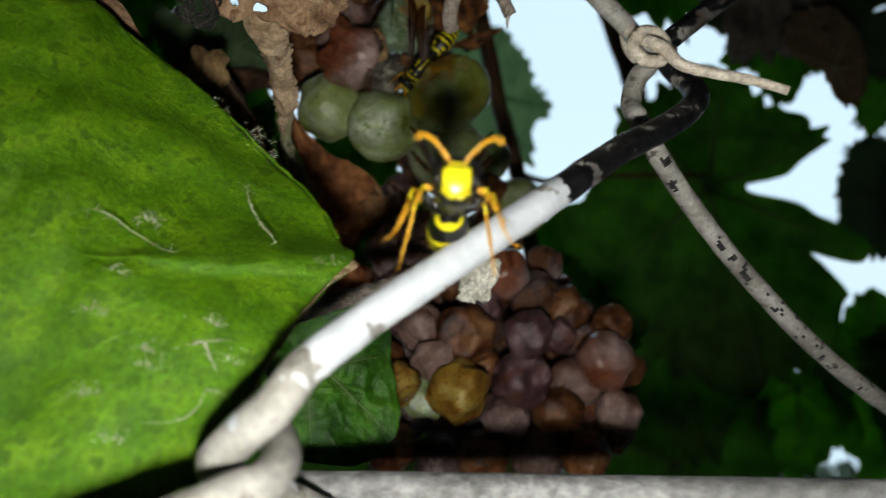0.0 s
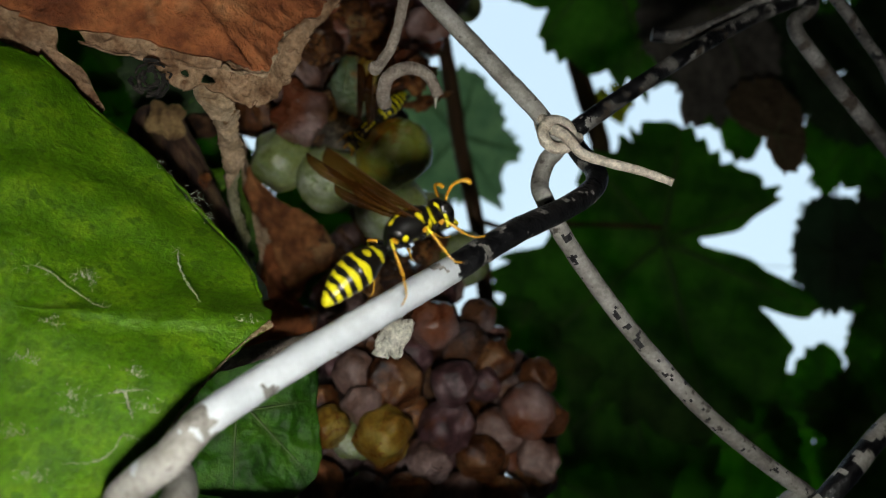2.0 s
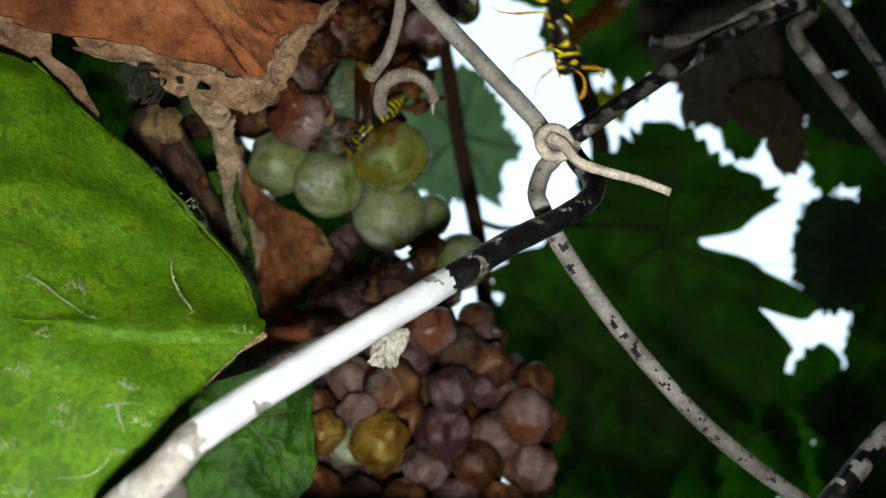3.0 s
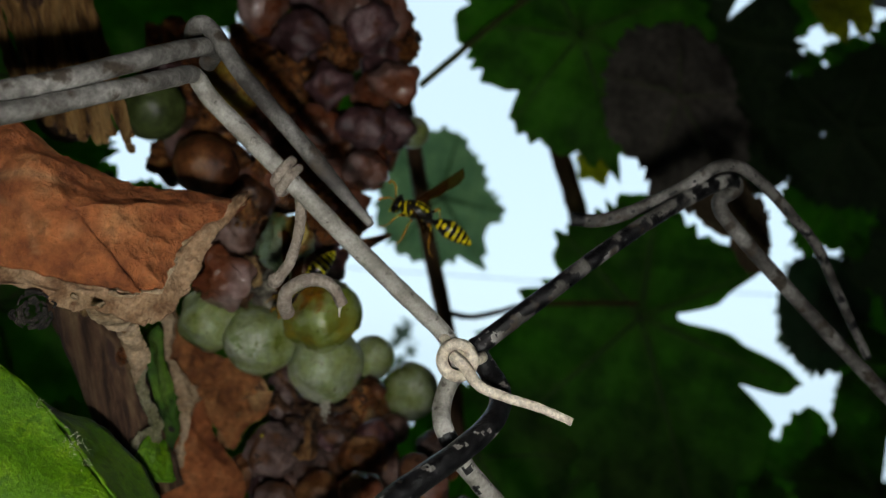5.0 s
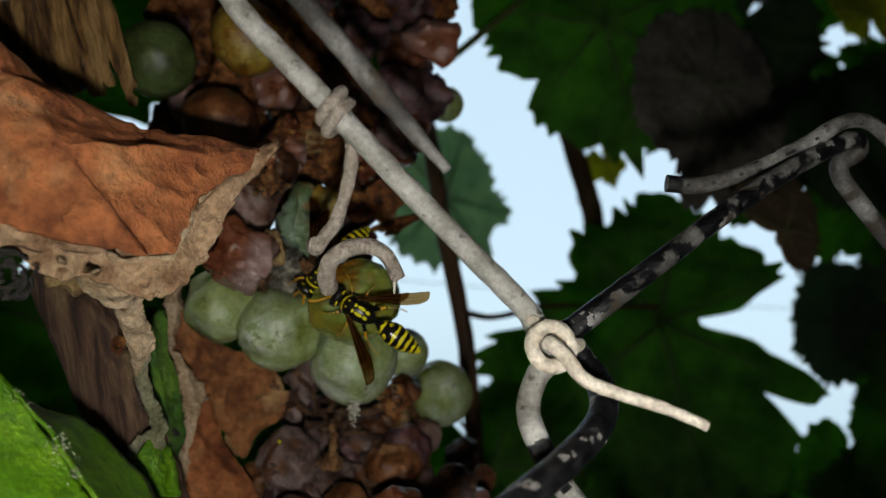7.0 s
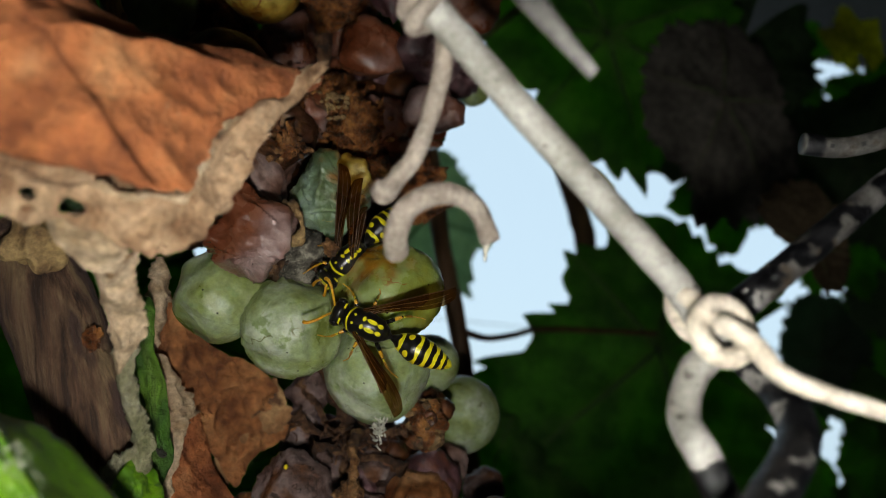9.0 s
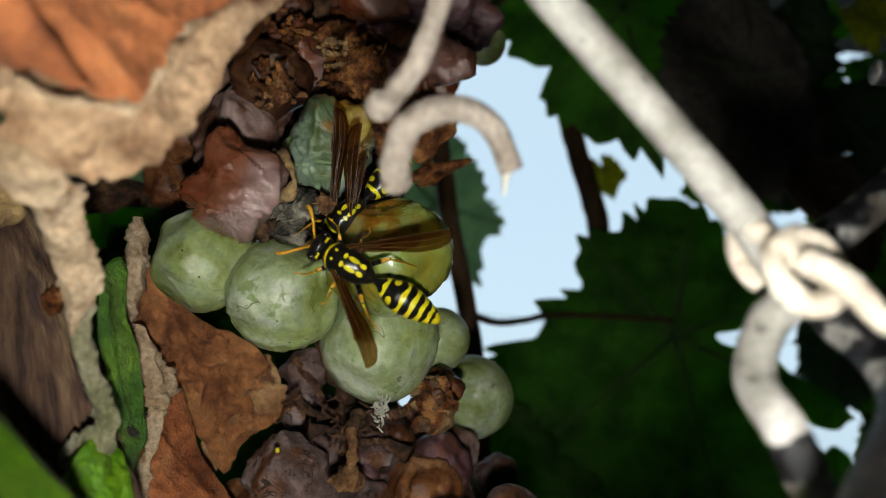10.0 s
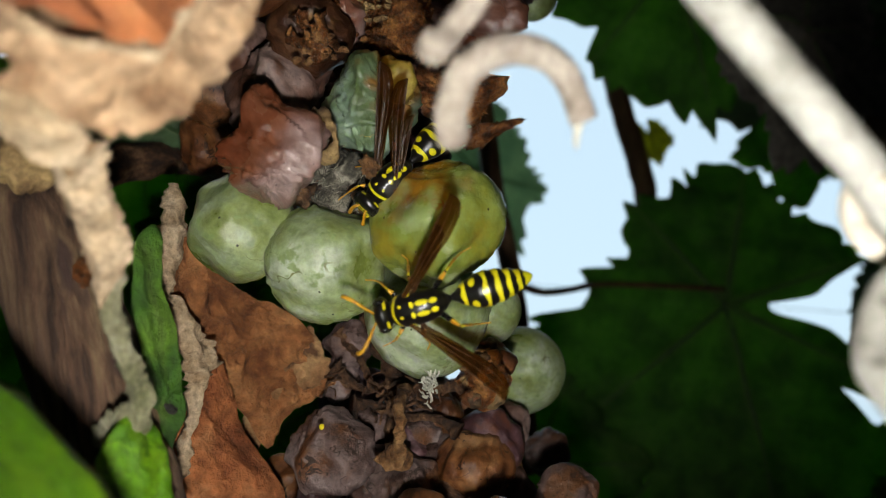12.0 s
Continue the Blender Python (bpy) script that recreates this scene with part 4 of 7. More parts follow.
# ---- dead leaves ----
def dead_leaf_front():
    o = thing("dead_leaf", (-0.0226, 0.1080, 1.5533), "curled rust-brown dead vine leaf with pale folded margin", "leaf")
    edge = [(-0.0067, 0.1165, 1.5619), (-0.0152, 0.1155, 1.5619), (-0.0236, 0.1130, 1.5618), (-0.0319, 0.1085, 1.5640), (-0.0408, 0.1035, 1.5684), (-0.0530, 0.0980, 1.5688), (-0.0568, 0.0960, 1.5554), (-0.0466, 0.0975, 1.5455),
            (-0.0353, 0.1005, 1.5462), (-0.0188, 0.1035, 1.5442), (-0.0173, 0.1060, 1.5451), (-0.0152, 0.1080, 1.5459), (-0.0144, 0.1095, 1.5497), (-0.0141, 0.1105, 1.5528), (-0.0124, 0.1125, 1.5552), (-0.0098, 0.1145, 1.5580)]
    # Pale tube along the fold: the bright highlight of its edge, set in colour.
    part("lip", tube([(-0.0202, 0.1020, 1.5444), (-0.0188, 0.1035, 1.5442), (-0.0173, 0.1060, 1.5451), (-0.0152, 0.1080, 1.5459), (-0.0144, 0.1095, 1.5497), (-0.0141, 0.1105, 1.5528), (-0.0124, 0.1125, 1.5552), (-0.0098, 0.1145, 1.5580), (-0.0070, 0.1160, 1.5616)], lambda s: 0.00030 + 0.00016 * math.sin(40 * s), 8, 10, 0.7, 900), M_RIM, o, "curled lip of the fold, its highlight put in as pale tan")
    part("blade", blade(edge, (-0.0270, 0.1025, 1.5544), 64, 14, 0.045, 600, 0.0025, 0.0032, 95, 0.0004, crease=0.0011, crease_scale=130,
                        veins=[((-0.0525, 0.0960, 1.5620), (-0.0178, 0.1065, 1.5462)), ((-0.0393, 0.0985, 1.5578), (-0.0087, 0.1150, 1.5608)), ((-0.0330, 0.1000, 1.5550), (-0.0300, 0.1020, 1.5465)),
                               ((-0.0450, 0.0970, 1.5590), (-0.0330, 0.1080, 1.5635)), ((-0.0270, 0.1030, 1.5515), (-0.0150, 0.1110, 1.5520)), ((-0.0480, 0.0965, 1.5600), (-0.0440, 0.0975, 1.5480))]), M_DRY, o)
    edge = [(-0.0064, 0.1162, 1.5617), (-0.0105, 0.1168, 1.5605), (-0.0155, 0.1158, 1.5570), (-0.0195, 0.1138, 1.5520), (-0.0225, 0.1112, 1.5490), (-0.0285, 0.1062, 1.5488), (-0.0360, 0.1025, 1.5495), (-0.0400, 0.1015, 1.5448),
            (-0.0315, 0.1030, 1.5434), (-0.0284, 0.1050, 1.5420), (-0.0232, 0.1070, 1.5412), (-0.0172, 0.1088, 1.5402), (-0.0142, 0.1100, 1.5420), (-0.0120, 0.1115, 1.5468), (-0.0099, 0.1140, 1.5547)]
    part("folded_margin", blade(edge, (-0.0190, 0.1078, 1.5447), 46, 16, 0.08, 700, 0.0003, 0.0018, 150, 0.0004, crease=0.0010, crease_scale=240,
                                 holes=[((-0.0262, 0, 1.5437), 0.0006), ((-0.0228, 0, 1.5430), 0.0009)]), M_DRY_PALE, o, "pale tan folded margin")
    # a shrivelled tuft at its lower corner
    bm = bmesh.new()
    c = Vector((-0.0294, 0.1005, 1.5409))
    rnd = random.Random(4)
    for k in range(34):
        a = rnd.uniform(0, 6.28)
        u, w = Vector((math.cos(a), 0, math.sin(a))), rnd.uniform(0.0008, 0.0024)
        d = c + u * w + Vector((0, rnd.uniform(-0.0008, 0.001), 0))
        t = Vector((-math.sin(a), rnd.uniform(-0.6, 0.6), math.cos(a))) * rnd.uniform(0.0005, 0.0013)
        tube([d - t, d + u * rnd.uniform(0.0001, 0.0005), d + t], rnd.uniform(0.00015, 0.0004), 6, 4, 0.7, 1800, bm=bm, flat=0.5)
    part("tuft", bm, M_TUFT, o, "dark crumpled tuft")
    # the torn strip that hangs from it
    part("torn_strip", ribbon([(-0.0268, 0.1070, 1.5440), (-0.0254, 0.1100, 1.5415), (-0.0251, 0.1160, 1.5408), (-0.0247, 0.1190, 1.5396), (-0.0244, 0.1230, 1.5371), (-0.0241, 0.1260, 1.5344), (-0.0240, 0.1280, 1.5320)],
                              [(-0.0190, 0.1085, 1.5440), (-0.0202, 0.1110, 1.5419), (-0.0205, 0.1150, 1.5413), (-0.0206, 0.1180, 1.5398), (-0.0205, 0.1220, 1.5373), (-0.0208, 0.1250, 1.5352), (-0.0226, 0.1280, 1.5326)],
                              0.0016, 0.0008, 300, 0.0005, 18, 22, 0.2), M_RIM, o, "tan torn strip")
    part("torn_strip", ribbon([(-0.0242, 0.1262, 1.5345), (-0.0240, 0.1290, 1.5310), (-0.0239, 0.1320, 1.5284), (-0.0231, 0.1350, 1.5257), (-0.0229, 0.1370, 1.5232), (-0.0242, 0.1380, 1.5218), (-0.0267, 0.1400, 1.5198)],
                              [(-0.0217, 0.1262, 1.5348), (-0.0220, 0.1290, 1.5310), (-0.0218, 0.1320, 1.5284), (-0.0212, 0.1350, 1.5257), (-0.0205, 0.1370, 1.5226), (-0.0218, 0.1390, 1.5196), (-0.0258, 0.1410, 1.5183)],
                              0.0012, 0.0004, 340, 0.0005, rough=0.25), M_DRY_OLIVE, o, "fuzzy grey-green curled end")


def dead_leaf_back():
    o = thing("dead_leaf", (-0.0226, 0.1800, 1.5257), "crumpled brown dead leaf with curled pale rim below the grapes", "leaf")
    edge = [(-0.0329, 0.1680, 1.5475), (-0.0290, 0.1700, 1.5420), (-0.0232, 0.1740, 1.5369), (-0.0155, 0.1800, 1.5342), (-0.0093, 0.1840, 1.5269), (-0.0097, 0.1840, 1.5237), (-0.0150, 0.1840, 1.5193), (-0.0171, 0.1830, 1.5145),
            (-0.0209, 0.1810, 1.5192), (-0.0244, 0.1780, 1.5222), (-0.0284, 0.1740, 1.5258), (-0.0313, 0.1700, 1.5331), (-0.0329, 0.1680, 1.5412)]
    part("blade", blade(edge, (-0.0225, 0.1815, 1.5282), 30, 12, 0.03, 500, 0.0, 0.0018, 160, 0.0004, crease=0.0014, crease_scale=220, veins=[((-0.0314, 0.1690, 1.5376), (-0.0102, 0.1840, 1.5247))]), M_DEADBROWN, o)
    edge = [(-0.0235, 0.1730, 1.5264), (-0.0191, 0.1740, 1.5176), (-0.0125, 0.1750, 1.5097), (-0.0130, 0.1750, 1.5030), (-0.0277, 0.1680, 1.5028), (-0.0270, 0.1670, 1.5108), (-0.0262, 0.1680, 1.5187), (-0.0260, 0.1690, 1.5223)]
    part("blade", blade(edge, (-0.0223, 0.1695, 1.5132), 26, 12, 0.03, 500, 0.0015, 0.0012, 160, 0.0004, crease=0.0006, crease_scale=200), M_DRY, o)
    edge = [(-0.0178, 0.1830, 1.5297), (-0.0137, 0.1830, 1.5336), (-0.0094, 0.1835, 1.5272), (-0.0114, 0.1845, 1.5236), (-0.0150, 0.1850, 1.5199), (-0.0180, 0.1855, 1.5174), (-0.0187, 0.1860, 1.5132), (-0.0217, 0.1860, 1.5154), (-0.0204, 0.1850, 1.5216)]
    part("torn_flap", blade(edge, (-0.0153, 0.1825, 1.5253), 24, 14, 0.12, 900, 0.0006, 0.0006, 240, 0.0004, crease=0.0006, crease_scale=320), M_FLAP, o, "lighter brown torn flap with jagged edge")
    part("rolled_rim", ribbon([(-0.0323, 0.1645, 1.5488), (-0.0325, 0.1645, 1.5448), (-0.0319, 0.1645, 1.5400), (-0.0311, 0.1650, 1.5362), (-0.0305, 0.1655, 1.5338)],
                              [(-0.0310, 0.1655, 1.5489), (-0.0298, 0.1660, 1.5454), (-0.0293, 0.1665, 1.5415), (-0.0298, 0.1670, 1.5374), (-0.0302, 0.1670, 1.5339)], 0.0016, 0.0007, 380, 0.0006, 18, 22, 0.4), M_RIM, o, "pale tan rolled rim")
    part("rolled_rim", ribbon([(-0.0298, 0.1650, 1.5343), (-0.0284, 0.1650, 1.5303), (-0.0266, 0.1652, 1.5259), (-0.0252, 0.1655, 1.5219), (-0.0248, 0.1655, 1.5185), (-0.0251, 0.1655, 1.5147), (-0.0258, 0.1660, 1.5109)],
                              [(-0.0290, 0.1660, 1.5340), (-0.0261, 0.1675, 1.5310), (-0.0232, 0.1685, 1.5269), (-0.0241, 0.1675, 1.5224), (-0.0244, 0.1665, 1.5188), (-0.0241, 0.1665, 1.5155), (-0.0243, 0.1670, 1.5109)], 0.0014, 0.0007, 380, 0.0006, 18, 22, 0.35), M_RIM, o, "pale tan rolled rim")


def dead_leaf_side():
    o = thing("dead_leaf", (-0.0482, 0.1070, 1.5460), "dark brown crumpled dead leaf hanging behind another", "leaf")
    edge = [(-0.0668, 0.1030, 1.5539), (-0.0509, 0.1060, 1.5557), (-0.0472, 0.1070, 1.5505), (-0.0458, 0.1080, 1.5449), (-0.0429, 0.1090, 1.5439), (-0.0395, 0.1100, 1.5384), (-0.0428, 0.1090, 1.5381), (-0.0484, 0.1070, 1.5425), (-0.0542, 0.1060, 1.5457), (-0.0651, 0.1030, 1.5440)]
    part("blade", blade(edge, (-0.0528, 0.1055, 1.5483), 26, 12, 0.05, 500, 0.001, 0.0015, 160, 0.0004, crease=0.0008, crease_scale=240), M_DRY_PALE, o)


dead_leaf_front()
dead_leaf_back()
dead_leaf_side()


def small_green_leaves():
    o = thing("vine_leaf", (-0.0112, 0.1180, 1.4931), "wrinkled vine leaf behind wires, shade put into its dark green", "leaf")
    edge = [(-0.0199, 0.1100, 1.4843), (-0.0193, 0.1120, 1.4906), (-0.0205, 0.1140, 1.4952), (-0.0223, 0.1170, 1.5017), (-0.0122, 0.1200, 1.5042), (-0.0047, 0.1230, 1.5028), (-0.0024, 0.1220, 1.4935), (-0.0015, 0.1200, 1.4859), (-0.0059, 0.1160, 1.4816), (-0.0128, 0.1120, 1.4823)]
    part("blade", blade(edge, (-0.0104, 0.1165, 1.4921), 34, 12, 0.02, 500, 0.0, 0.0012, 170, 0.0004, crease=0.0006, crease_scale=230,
                        veins=[((-0.0160, 0.1150, 1.4982), (-0.0024, 0.1190, 1.4851)), ((-0.0144, 0.1150, 1.4958), (-0.0131, 0.1130, 1.4829)), ((-0.0127, 0.1155, 1.4950), (-0.0034, 0.1220, 1.4970))]), [M_LEAF_DIMMED], o)
    for a, b in (((-0.0159, 0.1142, 1.4983), (-0.0028, 0.1180, 1.4862)), ((-0.0143, 0.1142, 1.4959), (-0.0128, 0.1122, 1.4839)), ((-0.0125, 0.1146, 1.4952), (-0.0037, 0.1208, 1.4969))):
        a, b = Vector(a), Vector(b)
        part("rib", tube([a, a.lerp(b, 0.5) + Vector((0, -0.0003, 0)), b], lambda s: 0.00018 * (1.15 - s), 8, 8, 0.2, 800), M_RIB, o, "pale midrib")
    o = thing("vine_leaf", (-0.0216, 0.1350, 1.5237), "fresh green vine leaf folded beside a woody cane", "leaf")
    edge = [(-0.0287, 0.1480, 1.5385), (-0.0287, 0.1500, 1.5408), (-0.0278, 0.1510, 1.5404), (-0.0261, 0.1510, 1.5350), (-0.0245, 0.1510, 1.5304), (-0.0223, 0.1510, 1.5247), (-0.0209, 0.1500, 1.5216), (-0.0211, 0.1490, 1.5185), (-0.0205, 0.1480, 1.5149),
            (-0.0221, 0.1440, 1.5136), (-0.0259, 0.1420, 1.5152), (-0.0247, 0.1420, 1.5179), (-0.0227, 0.1430, 1.5198), (-0.0241, 0.1450, 1.5241), (-0.0264, 0.1470, 1.5288), (-0.0282, 0.1470, 1.5338)]
    part("blade", blade(edge, (-0.0238, 0.1475, 1.5250), 30, 12, 0.02, 500, 0.0, 0.0010, 220, 0.0004, crease=0.0002, crease_scale=280, veins=[((-0.0275, 0.1490, 1.5381), (-0.0227, 0.1490, 1.5228)), ((-0.0228, 0.1480, 1.5215), (-0.0229, 0.1430, 1.5160))]), [M_LEAF_SHADE], o)
    edge = [(-0.0234, 0.1365, 1.5208), (-0.0221, 0.1385, 1.5221), (-0.0210, 0.1400, 1.5208), (-0.0198, 0.1400, 1.5184), (-0.0188, 0.1395, 1.5160), (-0.0176, 0.1385, 1.5137), (-0.0190, 0.1360, 1.5138), (-0.0209, 0.1345, 1.5141), (-0.0228, 0.1340, 1.5158), (-0.0236, 0.1345, 1.5186)]
    part("blade", blade(edge, (-0.0205, 0.1355, 1.5181), 26, 10, 0.03, 500, 0.0, 0.0008, 260, 0.0004, crease=0.0004, crease_scale=300, veins=[((-0.0213, 0.1370, 1.5216), (-0.0191, 0.1340, 1.5146))]), [M_LEAF], o, "fresh green lower lobe")
    part("tuft", ball((-0.0225, 0.1490, 1.5212), 0.0011, squash=(1, 0.7, 1.3), lumps=0.3, folds=0.3, fold_scale=160, seed=6, seg=28), M_TUFT, o, "dark crumpled tuft")
    o = thing("vine_leaf", (-0.0368, 0.1700, 1.5402), "small rounded green vine leaf tip behind a cane", "leaf")
    leaf_parts(o, vine_leaf((-0.0378, 0.1720, 1.5395), 0.0038, (0.2, -1, 0.2), 160, 7, 0.2, 0.04, 0.3, 120, 10), M_LEAF, 0.0038)


small_green_leaves()


# ---- woody canes ----
def cane_bm(pts, r, seed):
    return tube(pts, r, 28, 16, 0.07, 260)


o = thing("vine_cane", (-0.0331, 0.1460, 1.5299), "thick woody vine cane with shredding brown bark", "cane")
part("stem", cane_bm([(-0.0459, 0.1520, 1.5455), (-0.0410, 0.1500, 1.5392), (-0.0363, 0.1490, 1.5321), (-0.0318, 0.1480, 1.5254), (-0.0277, 0.1480, 1.5176), (-0.0234, 0.1480, 1.5090)], 0.0058, 1), M_BARK, o)
part("stem_end", ball((-0.0452, 0.1518, 1.5447), 0.0059, squash=(1.0, 1.0, 1.0), lumps=0.12, folds=0.06, fold_scale=120, seed=4), M_BARK, o, "rounded broken end")
part("knot", ball((-0.0411, 0.1440, 1.5454), 0.0036, squash=(1.1, 0.8, 1.1), lumps=0.3, folds=0.12, fold_scale=120, seed=2), M_BUD, o, "pale cut knot in the bark")
part("knot_hole", ball((-0.0322, 0.1445, 1.5344), 0.0012, squash=(1, 0.4, 1.5), lumps=0.3, folds=0.2), M_CRUST, o, "dark knot in the bark")
o = thing("vine_cane", (-0.0601, 0.1500, 1.6005), "old vine wood with straw-coloured shredding bark", "cane")
part("stem", cane_bm([(-0.0778, 0.1560, 1.6385), (-0.0688, 0.1550, 1.6174), (-0.0598, 0.1540, 1.5947), (-0.0533, 0.1560, 1.5786)], lambda s: 0.0062 * min(1, (1.02 - s) * 8) ** 0.5, 1), M_BARK, o)
rnd = random.Random(14)
for k in range(22):
    w = k / 21
    a, b = Vector((-0.0747, 0.1500, 1.6114)).lerp(Vector((-0.0553, 0.1500, 1.6137)), w), Vector((-0.0583, 0.1470, 1.5809)).lerp(Vector((-0.0377, 0.1470, 1.5774)), w)
    b = b + Vector((rnd.gauss(0, 0.0006), 0, rnd.gauss(0, 0.0012)))
    m = a.lerp(b, 0.6) + Vector((rnd.gauss(0, 0.0006), rnd.uniform(-0.0016, 0.0006), 0))
    e = b + Vector((0.0008, -0.0006, rnd.uniform(-0.0005, 0.001)))
    part("bark_strip", tube([a, m, b, e], lambda s: 0.0011 * (1.05 - 0.75 * s ** 2), 8, 10, 0.6, 500, flat=0.5), M_STRAW, o, "straw-coloured bark strip")
o = thing("dry_twig", (-0.0083, 0.1050, 1.5048), "pale dry twig lying behind the large leaf", "twig")
part("stem", tube([(-0.0162, 0.0960, 1.5021), (-0.0118, 0.0990, 1.5038), (-0.0080, 0.1030, 1.5053), (-0.0036, 0.1070, 1.5069), (0.0010, 0.1120, 1.5088)], 0.0012, 12, 10, 0.3, 500), M_TENDRIL, o)
o = thing("vine_shoot", (-0.0418, 0.2000, 1.5599), "short rough brown side shoot behind the grapes", "shoot")
part("stem", tube([(-0.0541, 0.1950, 1.5553), (-0.0480, 0.1980, 1.5585), (-0.0434, 0.2050, 1.5610), (-0.0386, 0.2150, 1.5626)], lambda s: 0.0034 - 0.0012 * s, 12, 10, 0.4, 300), M_STALK, o)
o = thing("vine_shoot", (0.0382, 0.3900, 1.5978), "slender brown vine shoot hanging with a leaf stalk", "shoot")
part("stem", tube([(0.0033, 0.3400, 1.6771), (0.0160, 0.3400, 1.6344), (0.0254, 0.3380, 1.5976), (0.0319, 0.3360, 1.5762), (0.0402, 0.3360, 1.5478), (0.0499, 0.3360, 1.4969)], 0.0036, 14, 10, 0.12, 120), M_CANE, o)
part("leaf_stalk", tube([(0.0369, 0.3340, 1.5618), (0.0498, 0.3500, 1.5617), (0.0667, 0.3800, 1.5677), (0.0898, 0.4100, 1.5761), (0.1519, 0.4320, 1.5842)], 0.0014, 10, 8, 0.1, 200), M_CANE, o)
o = thing("vine_shoot", (0.0825, 0.3700, 1.6338), "short dark brown vine shoot behind the leaves", "shoot")
part("stem", tube([(0.1024, 0.5100, 1.7259), (0.1137, 0.5050, 1.6893), (0.1218, 0.5000, 1.6654), (0.1290, 0.5000, 1.6431), (0.1344, 0.5050, 1.6140)], 0.0068, 14, 10, 0.12, 120), M_CANE, o)
o = thing("leaf_stalk", (0.0375, 0.3000, 1.6724), "straight green vine leaf stalk against the sky", "stalk")
part("stem", tube([(0.0163, 0.2980, 1.6513), (0.0307, 0.3000, 1.6678), (0.0464, 0.3040, 1.6867), (0.0677, 0.3080, 1.7083)], 0.0015, 10, 8, 0.05, 200), M_GREEN_STEM, o)


# ---- tendril ----
def tendril():
    o = thing("dried_tendril", (0.0022, 0.0940, 1.5634), "dry grey vine tendril wound round a fence wire", "tendril")
    mid, along = Vector((0.0024, 0.1010, 1.5629)), Vector((0.77, 0.11, -0.63)).normalized()
    side = along.orthogonal().normalized()
    up = along.cross(side)
    coil = [mid + along * (0.0011 * a - 0.0016) + (side * math.cos(a * 5.2) + up * math.sin(a * 5.2)) * (0.0019 + 0.0002 * math.sin(a * 7)) for a in [k / 12 for k in range(29)]]
    part("coil", tube(coil, 0.00072, 10, 4, 0.3, 700), M_TENDRIL, o)
    part("stem", tube([coil[-1], (0.0043, 0.1020, 1.5604), (0.0041, 0.1050, 1.5564), (0.0031, 0.1070, 1.5520), (0.0020, 0.1085, 1.5503), (0.0012, 0.1085, 1.5490), (0.0004, 0.1095, 1.5494)],
                      lambda s: 0.00082 + 0.0004 * math.exp(-((s - 0.86) / 0.1) ** 2), 12, 10, 0.25, 500), M_TENDRIL, o)
    part("hook", tube([(0.0029, 0.1120, 1.5445), (0.0026, 0.1095, 1.5459), (0.0032, 0.1080, 1.5476), (0.0051, 0.1080, 1.5491), (0.0075, 0.1090, 1.5497), (0.0096, 0.1100, 1.5488), (0.0112, 0.1110, 1.5465)],
                      lambda s: 0.00115 - 0.00025 * s, 12, 10, 0.15, 500), M_TENDRIL, o, "broken hooked tip")
    part("frayed_tip", tube([(0.0109, 0.1110, 1.5469), (0.0108, 0.1110, 1.5457), (0.0109, 0.1112, 1.5446)], lambda s: 0.0004 - 0.0003 * s, 6, 6, 0.3, 900), M_PAPER, o, "pale frayed fibre")


tendril()


# ---- grapes ----
UPPER = thing("grape_bunch", (-0.0102, 0.1750, 1.5697), "overripe grape bunch, green berries among shrivelled brown ones", "grape bunch")
LOWER = thing("grape_bunch", (0.0192, 0.1600, 1.5042), "lower grape bunch of shrunken purple, pink and golden berries", "grape bunch")


def berry(parent, c, r, mat, label="", **kw):
    return part("grape", ball(c, r, **kw), mat, parent, label)


part("stalk", tube([(0.0024, 0.1760, 1.5257), (0.0019, 0.1655, 1.5237), (0.0024, 0.1635, 1.5212), (0.0024, 0.1635, 1.5191), (0.0023, 0.1650, 1.5174)], lambda s: 0.0010 - 0.0003 * math.sin(3.14 * s) + 0.0013 * max(0, s - 0.72) / 0.28, 14, 10, 0.75, 900), M_STALK_RUSTY, UPPER, "dry orange-brown bunch stalk")
berry(UPPER, (-0.0209, 0.1610, 1.5438), 0.0070, M_GRAPE, "dusty green berry", lumps=0.04, folds=0.05, fold_scale=150, seed=1, seg=80)
berry(UPPER, (-0.0098, 0.1600, 1.5407), 0.0077, M_GRAPE, "dusty green berry, wrinkled at its top", lumps=0.04, folds=0.06, fold_scale=170, seed=2, dent=((-0.1, -0.5, 1), 0.55, 0.12), seg=90)
berry(UPPER, (0.0033, 0.1545, 1.5467), 0.0081, M_GRAPE_AMBER, "bruised amber-green berry, gnawed on one side", lumps=0.05, folds=0.06, fold_scale=190, seed=3, dent=((-0.6, -0.7, 0.8), 0.55, 0.18), seg=90)
berry(UPPER, (0.0037, 0.1675, 1.5363), 0.0086, M_GRAPE, "dusty green berry", lumps=0.04, folds=0.048, fold_scale=150, seed=4, seg=80)
berry(UPPER, (0.0135, 0.1830, 1.5391), 0.0053, M_GRAPE, "small green berry", lumps=0.03, seed=5)
berry(UPPER, (0.0237, 0.2070, 1.5309), 0.0080, M_GRAPE, "smooth green berry", lumps=0.03, folds=0.012, seed=6)
berry(UPPER, (-0.0067, 0.1585, 1.5612), 0.0064, M_GRAPE_PALE, "collapsed mildewed green berry", lumps=0.12, folds=0.15, fold_scale=150, seed=7, seg=96, dent=((0.75, -0.6, 0.5), 0.5, 0.10))
